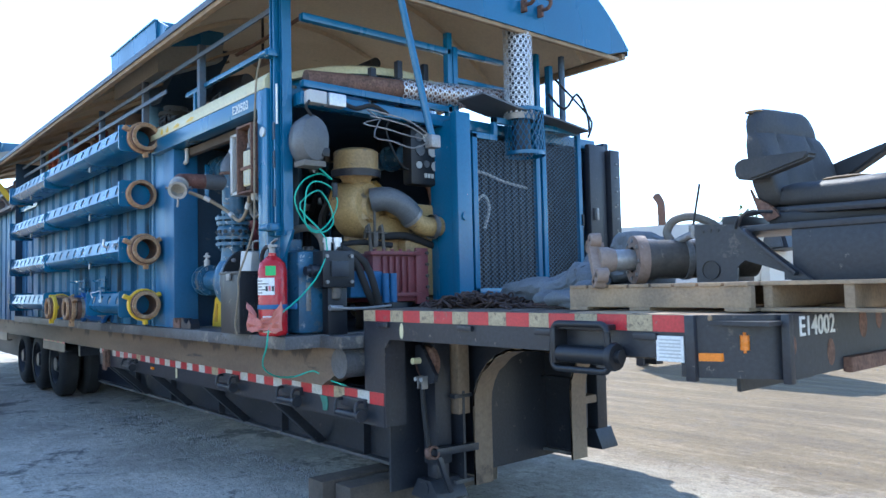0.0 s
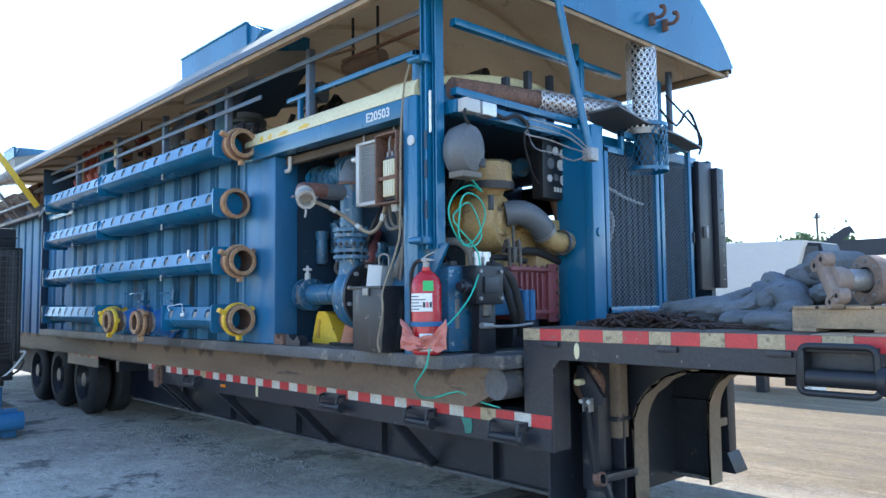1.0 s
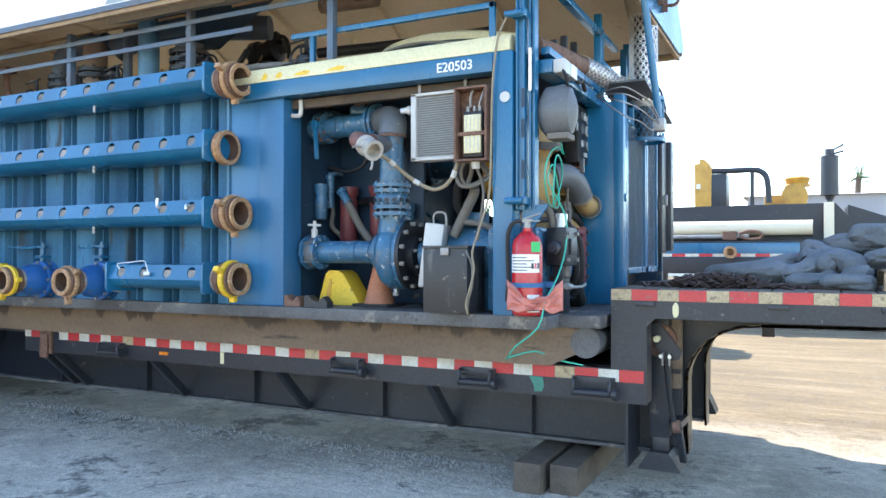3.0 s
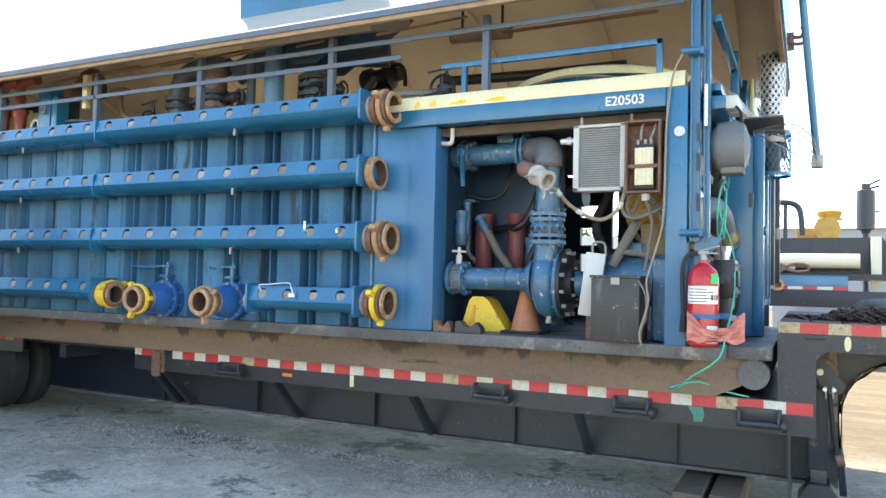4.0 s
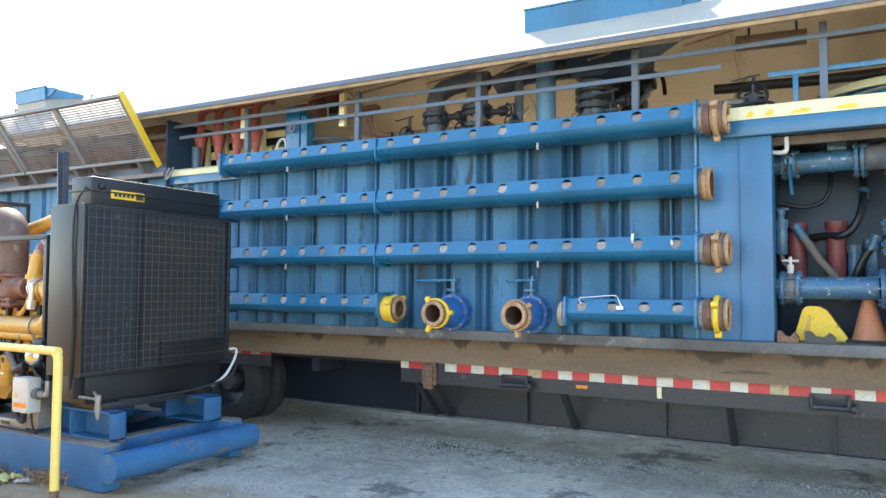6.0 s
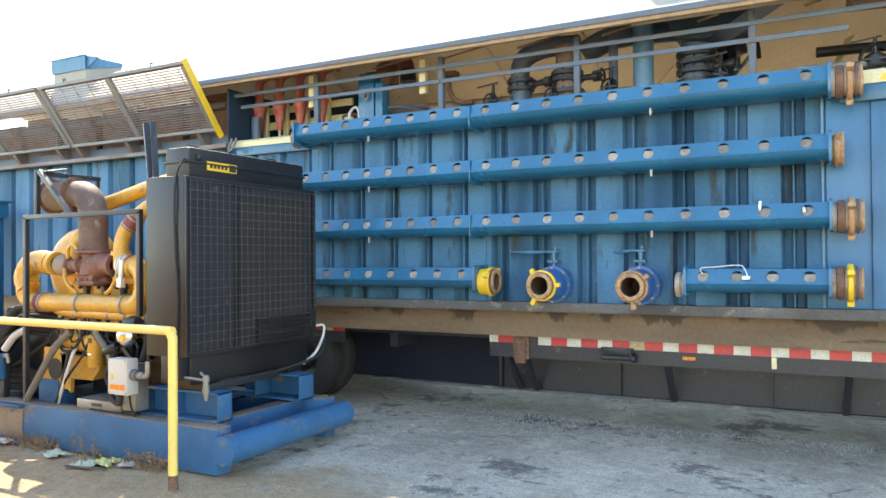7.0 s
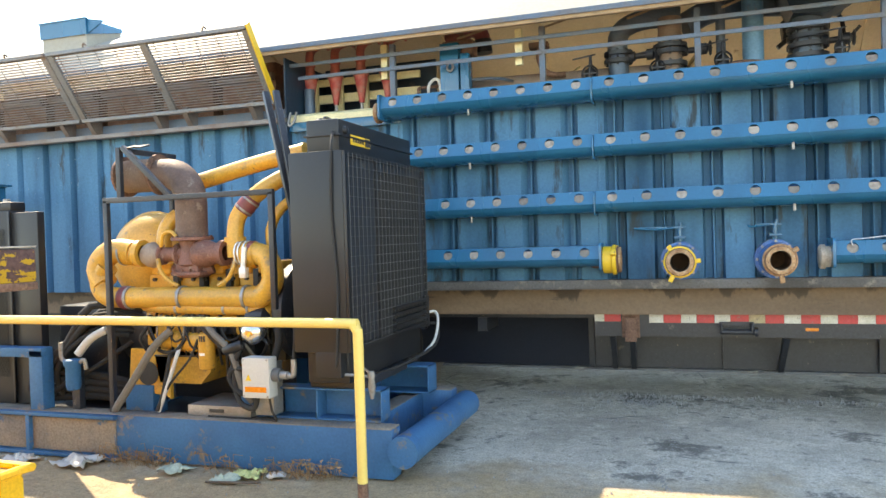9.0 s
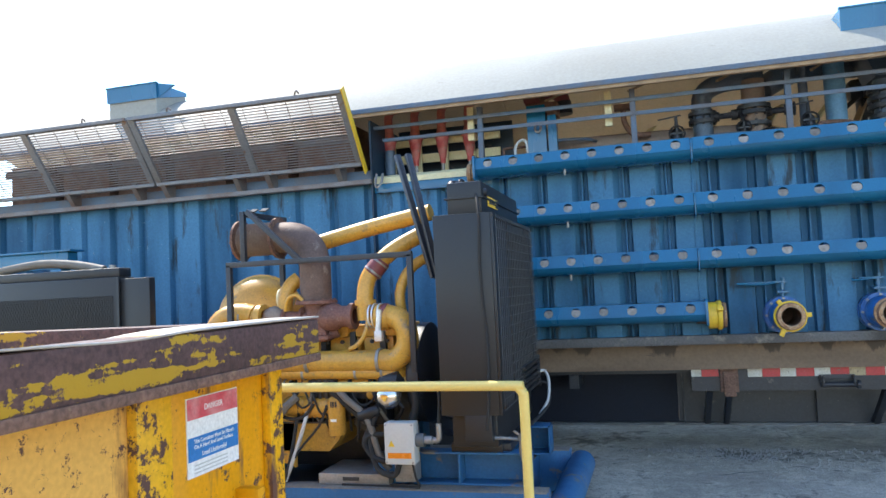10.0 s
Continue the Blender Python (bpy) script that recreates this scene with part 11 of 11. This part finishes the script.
for k in range(260):
    cx = rl.choice((-13.4, -13.35, -12.2, -12.0, -13.7, -11.9, -12.7)) + rl.gauss(0, 0.12)
    cy = 0.17 + rl.gauss(0, 0.045)
    L = rl.uniform(0.05, 0.2)
    a = rl.uniform(0, 6.28)
    lean = rl.uniform(0.2, 1.4)
    p0 = Vector((cx, cy, 0.0))
    p1 = p0 + Vector((math.cos(a) * L * lean * 0.6, math.sin(a) * L * lean * 0.25, L / (1 + lean)))
    p2 = p1 + Vector((math.cos(a + 0.6) * L * 0.5, math.sin(a) * L * 0.1, -L * 0.1 * lean))
    tube(bm, [p0, p1, p2], 0.0022, 3, False, 0)
    if k % 3 == 0:
        u = Vector((rl.uniform(-1, 1), rl.uniform(-1, 1), rl.uniform(-0.5, 1))).normalized() * 0.022
        w = u.orthogonal().normalized() * 0.011
        q = [bm.verts.new(p2 - w), bm.verts.new(p2 + u - w * 0.4), bm.verts.new(p2 + u * 1.5), bm.verts.new(p2 + w)]
        bm.faces.new(q)
solo("dry_weeds", bm, DRY, "dry brown weeds and stalks caught along the skid", "weeds", "", "stuff")
# loose stones on the yard
STONE = mat("pale_gravel", (0.27, 0.26, 0.245), 0.9, 0.0, (0.17, 0.165, 0.155), 0.7, 30, 90, 0.3)
verts, faces = [], []
for k in range(4200):
    x, y = rl.uniform(-14.5, -2.5), rl.gauss(2.0, 1.5)
    if k % 4 == 0:
        x, y = rl.uniform(-11, -4), rl.gauss(2.9, 0.35)
    if k % 9 == 0:
        x, y = rl.uniform(-6, 6), rl.uniform(5.5, 14)
    if k % 5 == 1:
        x = rl.uniform(-11.2, -4.0)
        y = 2.25 + 0.05 * math.sin(x * 2.3) + 0.03 * math.sin(x * 7.1) + rl.gauss(0, 0.02)
    if k % 5 == 2:
        x = rl.uniform(-11.0, -4.2)
        y = 3.36 + rl.gauss(0, 0.05)
    if k % 10 == 3:
        w = rl.uniform(0, 1)
        x, y = -8.95 + 0.65 * w + rl.gauss(0, 0.05), 1.05 - 0.45 * w + rl.choice((0.0, 0.11)) + rl.gauss(0, 0.02)
    if k % 20 == 6:
        x, y = rl.gauss(-9.74, 0.22), rl.gauss(3.1, 0.10)
    if k % 20 == 11:
        y = rl.uniform(0.45, 2.2)
        x = -9.5 + 0.05 * math.sin(y * 5) + rl.gauss(0, 0.015)
    r = rl.uniform(0.004, 0.011) * (1.6 if k % 17 == 0 else 1)
    a = rl.uniform(0, 6.28)
    o = len(verts)
    for i in range(5):
        t = a + i * 1.2566
        verts.append((x + r * math.cos(t) * rl.uniform(0.7, 1.2), y + r * math.sin(t) * rl.uniform(0.7, 1.2), -0.012))
    verts.append((x, y, r * rl.uniform(0.4, 0.9)))
    for i in range(5):
        faces.append((o + i, o + (i + 1) % 5, o + 5))
me = bpy.data.meshes.new("gravel")
me.from_pydata(verts, [], faces)
me.materials.append(STONE)
tagged(new("gravel", me), "loose pale gravel scattered over the yard", "gravel", "", "stuff")

# ---- the yard beyond ----
FAR_WHITE = mat("far_white_panel", (0.80, 0.745, 0.66), 0.6, 0.0, (0.62, 0.60, 0.55), 0.4, 0.8, 20, 0.05, grit=0.03)
HAZE_GREY = mat("far_grey_sheet", (0.36, 0.36, 0.38), 0.7, 0.0, (0.28, 0.28, 0.30), 0.5, 0.6, 20, 0.05, grit=0.03)
PIPE_CREAM = mat("cream_plastic_pipe", (0.70, 0.62, 0.46), 0.45, 0.0, (0.60, 0.52, 0.38), 0.4, 1.5, 30, 0.05, grit=0.03)
wht = thing("white_slanted_panel", (-6.8, 12.2, 0), "plain pale panel of a parked trailer's end, slanted edge", "panel")
part("panel_body", prism(B(), [(-8.6, 0.9), (-6.22, 0.9), (-5.77, 2.55), (-8.6, 2.62)], 'y', 11.9, 13.4), FAR_WHITE, wht)
for x in (-8.4, -6.7):
    part("leg", box(B(), x, x + 0.15, 12.0, 12.2, 0, 0.9), BLACK, wht)
hood = thing("black_hopper", (-5.5, 12.4, 0), "black steel hopper with sloping sides", "hopper")
part("frame", prism(B(), [(-6.02, 2.03), (-5.47, 2.08), (-5.58, 2.50), (-5.90, 2.53)], 'y', 12.1, 12.9), BLACK, hood)
part("inset", prism(B(), [(-5.95, 2.07), (-5.55, 2.10), (-5.63, 2.45), (-5.86, 2.47)], 'y', 12.06, 12.1), GREY_BOX, hood)
part("stand", box(B(), -6.0, -5.85, 12.2, 12.8, 0, 2.03), FAR_WHITE, hood)
tnk = thing("black_tank_trailer", (-2, 17, 0), "long black steel tank on a blue trailer with cream pipes", "tank trailer")
part("tank_body", prism(B(), [(-10.0, 2.02), (-2.2, 2.02), (-2.2, 2.55), (-2.45, 2.84), (-10.0, 2.84)], 'y', 16.6, 18.8), BLACK, tnk)
part("tank_nose", prism(B(), [(-2.2, 2.05), (6.0, 2.05), (6.0, 2.42), (-1.2, 2.42), (-2.2, 2.80)], 'y', 16.7, 18.6), BLACK, tnk)
part("cream_pipe", cyl(B(), (-9.0, 16.35, 2.31), (-2.9, 16.35, 2.29), 0.17, 24), PIPE_CREAM, tnk)
part("grey_pipe", cyl(B(), (-9.0, 16.1, 2.1), (-4.2, 16.1, 2.1), 0.05, 12), STEEL, tnk)
part("cream_post", box(B(), -2.68, -2.48, 16.3, 16.5, 1.2, 2.84, 0.01), PIPE_CREAM, tnk)
part("deck_edge", box(B(), -10, 6.0, 16.0, 18.8, 1.88, 2.0), BLACK, tnk)
part("blue_sill", box(B(), -9.5, -3.15, 15.9, 16.0, 1.62, 1.95, 0.01), BLUE, tnk)
part("blue_sill", box(B(), -2.3, 6, 15.9, 16.0, 1.9, 2.0, 0.01), BLUE, tnk)
x = -3.15
k = 0
while x > -9.4:
    part("reflective_strip", box(B(), x - 0.30, x, 15.885, 15.9, 1.64, 1.71), RED if k % 2 == 0 else TAPE_WHITE, tnk)
    x -= 0.30
    k += 1
for k in range(10):
    part("reflective_strip", box(B(), -1.9 + k * 0.3, -1.6 + k * 0.3, 15.885, 15.9, 1.72, 1.79), RED if k % 2 == 0 else TAPE_WHITE, tnk)
part("frame_rail", box(B(), -9.5, 6, 15.9, 16.1, 1.25, 1.62, 0.01), BLACK, tnk)
part("rust_bracket", box(B(), -4.75, -4.45, 16.0, 16.15, 2.02, 2.22, 0.02), RUST, tnk)
part("rust_hook", tube(B(), [(-4.4, 16.05, 2.15), (-4.2, 16.05, 2.22), (-3.95, 16.05, 2.18), (-3.95, 16.05, 2.06), (-4.2, 16.05, 2.04), (-4.4, 16.05, 2.1)], 0.035, 8), RUST, tnk)
part("coupling", lathe(B(), (-4.6, 15.9, 1.74), (0.2, -1, 0), [(0, 0.10), (0.2, 0.10), (0.2, 0.14), (0.26, 0.14), (0.26, 0.08), (0.1, 0.08), (0.1, 0)], 18), RUST_LIGHT, tnk)
for x in (-9, -6.2, 0.5, 4.5):
    part("leg", box(B(), x, x + 0.18, 16.2, 16.4, 0, 1.25), BLACK, tnk)
for x in (-0.6, 0.6, 1.8):
    part("tyre", lathe(B(), (x, 16.1, 0.5), (0, 1, 0), [(0, 0.0), (0, 0.4), (0.05, 0.5), (0.28, 0.5), (0.32, 0.4), (0.32, 0)], 28), RUBBER, tnk)
part("lift_lug", prism(B(), [(-7.2, 2.84), (-6.8, 2.84), (-6.55, 3.05), (-6.62, 3.16), (-6.75, 3.12)], 'y', 16.7, 16.74), BLACK, tnk)
part("lift_lug", prism(B(), [(-0.9, 2.42), (-0.6, 2.42), (-0.62, 2.66), (-0.78, 2.7)], 'y', 16.7, 16.74), BLACK, tnk)
yr = thing("yellow_far_radiator", (-5.6, 23, 0), "yellow boxed radiator on a far skid", "radiator")
part("yellow_side", prism(B(), [(-6.28, 3.1), (-5.78, 3.1), (-5.76, 4.45), (-5.84, 4.60), (-5.98, 4.74), (-6.12, 4.76), (-6.12, 4.62), (-6.28, 4.60)], 'y', 22.8, 23.2), YELLOW, yr)
part("black_core", box(B(), -5.78, -5.32, 22.8, 23.8, 3.1, 4.25, 0.02), BLACK, yr)
part("top_pipe", tube(B(), [(-5.8, 22.9, 4.36), (-5.2, 22.9, 4.34), (-4.6, 22.9, 4.34), (-4.3, 22.9, 4.26), (-4.15, 22.9, 4.0), (-4.1, 22.9, 3.3)], 0.09, 12), BLACK, yr)
part("pipe_post", cyl(B(), (-4.58, 22.9, 3.1), (-4.58, 22.9, 4.32), 0.06, 10), BLACK, yr)
part("stand", box(B(), -6.28, -5.32, 22.8, 23.8, 0, 3.1), HAZE_GREY, yr)
part("white_sign", box(B(), -6.22, -6.10, 22.78, 22.8, 3.8, 3.95), PAPER, yr)
ye = thing("yellow_far_engine", (-3.4, 24, 0), "yellow engine with round air cleaner on a far skid", "engine")
part("block", box(B(), -4.3, -3.05, 24.0, 24.9, 3.0, 3.62, 0.05), YELLOW, ye)
part("drum", cyl(B(), (-3.4, 23.6, 3.55), (-3.4, 24.4, 3.55), 0.38, 24), YELLOW, ye)
part("air_cleaner", lathe(B(), (-3.33, 24.1, 3.86), (0, 0, 1), [(0, 0.1), (0, 0.40), (0.06, 0.38), (0.08, 0.32), (0.26, 0.38), (0.32, 0.3), (0.32, 0)], 24), YELLOW, ye)
part("stand", box(B(), -4.3, -2.9, 24.0, 24.9, 0, 3.0), HAZE_GREY, ye)
sil = thing("black_silencer", (-2.4, 21.5, 0), "upright black exhaust silencer with rain caps", "silencer")
part("drum", lathe(B(), (-2.47, 21.5, 3.25), (0, 0, 1), [(0, 0.1), (0.10, 0.13), (0.12, 0.235), (1.22, 0.235), (1.26, 0.12), (1.42, 0.12), (1.42, 0)], 24), BLACK, sil)
part("rain_cap", beam(B(), (-2.42, 21.5, 4.62), (-2.12, 21.5, 4.78), 0.12, 0.05), BLACK, sil)
part("rain_cap", beam(B(), (-2.42, 21.5, 4.52), (-2.12, 21.5, 4.60), 0.12, 0.05), BLACK, sil)
part("stand", cyl(B(), (-2.47, 21.5, 0), (-2.47, 21.5, 3.3), 0.08, 10), BLACK, sil)
shed = thing("grey_far_shed", (2, 30, 0), "long low grey shed at the yard's edge", "shed")
part("wall", box(B(), -5.2, -0.40, 29.5, 33, 0, 3.98), HAZE_GREY, shed)
part("roof", prism(B(), [(29.3, 3.98), (33.3, 3.98), (31.2, 4.14)], 'x', -5.4, -0.30), HAZE_GREY, shed)
wall_far = tagged(part("boundary_wall", box(B(), -70, 45, 62, 62.4, 0, 2.6), FAR_WHITE), "pale boundary wall at the far edge of the yard", "wall", kind="structure")
stk = thing("far_chimney", (-39, 60, 0), "short rusty bent chimney beyond the wall", "chimney")
part("pipe", tube(B(), [(-43.2, 66, 0), (-43.2, 66, 6), (-43.2, 66, 9.0), (-43.35, 66, 9.8), (-43.8, 66, 10.4)], 0.4, 12), RUST, stk)


def utility_pole(x, y, h, arm):
    th = thing("utility_pole", (x, y, 0), "distant wooden utility pole with cross-arm", "utility pole", "utility poles")
    part("pole", cyl(B(), (x, y, 0), (x, y, h), 0.16, 8, 0.11), TIMBER, th)
    part("cross_arm", box(B(), x - arm, x + arm, y - 0.06, y + 0.06, h - 0.6, h - 0.45), TIMBER, th)
    for k in (-0.9, -0.4, 0.4, 0.9):
        part("insulator", cyl(B(), (x + arm * k, y, h - 0.45), (x + arm * k, y, h - 0.2), 0.07, 6), HAZE_GREY, th)
    return th


utility_pole(-18.5, 64, 9.55, 0.75)
utility_pole(-28.5, 75, 9.9, 0.3)
utility_pole(-66.0, 72, 15.4, 0.3)
bm = B()
tube(bm, [(-66.0, 72, 15.3), (-52.6, 70, 12.6), (-43.0, 70, 10.4), (-35.6, 71, 9.4), (-28.5, 75, 9.85), (-23.0, 70, 8.9), (-18.5, 64, 9.5)], 0.03, 4, False)
solo("power_line", bm, RUBBER, "thin sagging power line strung between the poles", "power line")

LEAF = mat("hazy_green_leaf", (0.10, 0.15, 0.06), 0.7, 0.0, (0.07, 0.11, 0.045), 0.6, 2, 30, 0.0, None, 0, False, 0.25)
BARK = mat("grey_bark", (0.16, 0.12, 0.09), 0.9, 0.0, None, 0.5, 3, 30, 0.2)


def far_tree(x, y, h, w, seed):
    th = thing("tree", (x, y, 0), "distant hazy green tree behind the boundary wall", "tree", "distant trees")
    r = random.Random(seed)
    bm = B()
    cyl(bm, (x, y, 0), (x, y, h * 0.55), 0.22, 8, 0.12)
    limbs = []
    for k in range(6):
        a = k * 1.05 + r.random()
        e = Vector((x + math.cos(a) * w * 0.55, y + math.sin(a) * w * 0.4, h * r.uniform(0.62, 0.9)))
        cyl(bm, (x, y, h * 0.42), e, 0.09, 6, 0.03)
        limbs.append(e)
    part("trunk", bm, BARK, th)
    vs, fs = [], []
    for k in range(1800):
        c = r.choice(limbs) + Vector((r.gauss(0, w * 0.20), r.gauss(0, w * 0.18), r.gauss(0, h * 0.085)))
        u = Vector((r.uniform(-1, 1), r.uniform(-1, 1), r.uniform(-1, 1))).normalized() * r.uniform(0.18, 0.36)
        v = u.orthogonal().normalized() * u.length * 0.6
        o = len(vs)
        vs += [c - u, c + v * 0.8, c + u, c - v * 0.8]
        fs.append((o, o + 1, o + 2, o + 3))
    me2 = bpy.data.meshes.new("crown")
    me2.from_pydata([tuple(q - Vector((x, y, 0))) for q in vs], [], fs)
    me2.materials.append(LEAF)
    ob = new("crown", me2)
    ob.parent = th
    return th


for i, (x, y, h, w) in enumerate(((-36.5, 68, 7.4, 2.6), (-34.2, 68, 7.2, 2.4), (-29.6, 72, 7.3, 2.0), (-26.0, 72, 7.0, 2.2), (-19.6, 72, 6.8, 2.4))):
    far_tree(x, y, h, w, 30 + i)


def palm(x, y, h, seed):
    th = thing("palm_tree", (x, y, 0), "distant fan palm beyond the shed", "palm tree", "distant palms")
    r = random.Random(seed)
    part("trunk", cyl(B(), (x, y, 0), (x + 0.2, y, h), 0.28, 8, 0.2), BARK, th)
    bm = B()
    for k in range(34):
        a, e = r.uniform(0, 6.28), r.uniform(-0.5, 1.3)
        d = Vector((math.cos(a) * math.cos(e), math.sin(a) * math.cos(e), math.sin(e)))
        L = r.uniform(1.3, 2.0)
        s = d.cross(Vector((0, 0, 1))).normalized() * 0.42
        c = Vector((x + 0.2, y, h))
        m1, tip = c + d * L * 0.55, c + d * L + Vector((0, 0, -0.35))
        for q in range(5):
            f = (q - 2) / 2
            p = tip + s * f * 1.6
            g = bm.verts.new(m1 + s * f * 0.35), bm.verts.new(p), bm.verts.new(m1 + s * (f + 0.4) * 0.35)
            bm.faces.new(g)
        tube(bm, [c, m1], 0.03, 3, False, 0)
    part("frond_crown", bm, LEAF, th)


palm(-0.1, 60, 7.4, 5)
palm(2.6, 64, 6.4, 6)
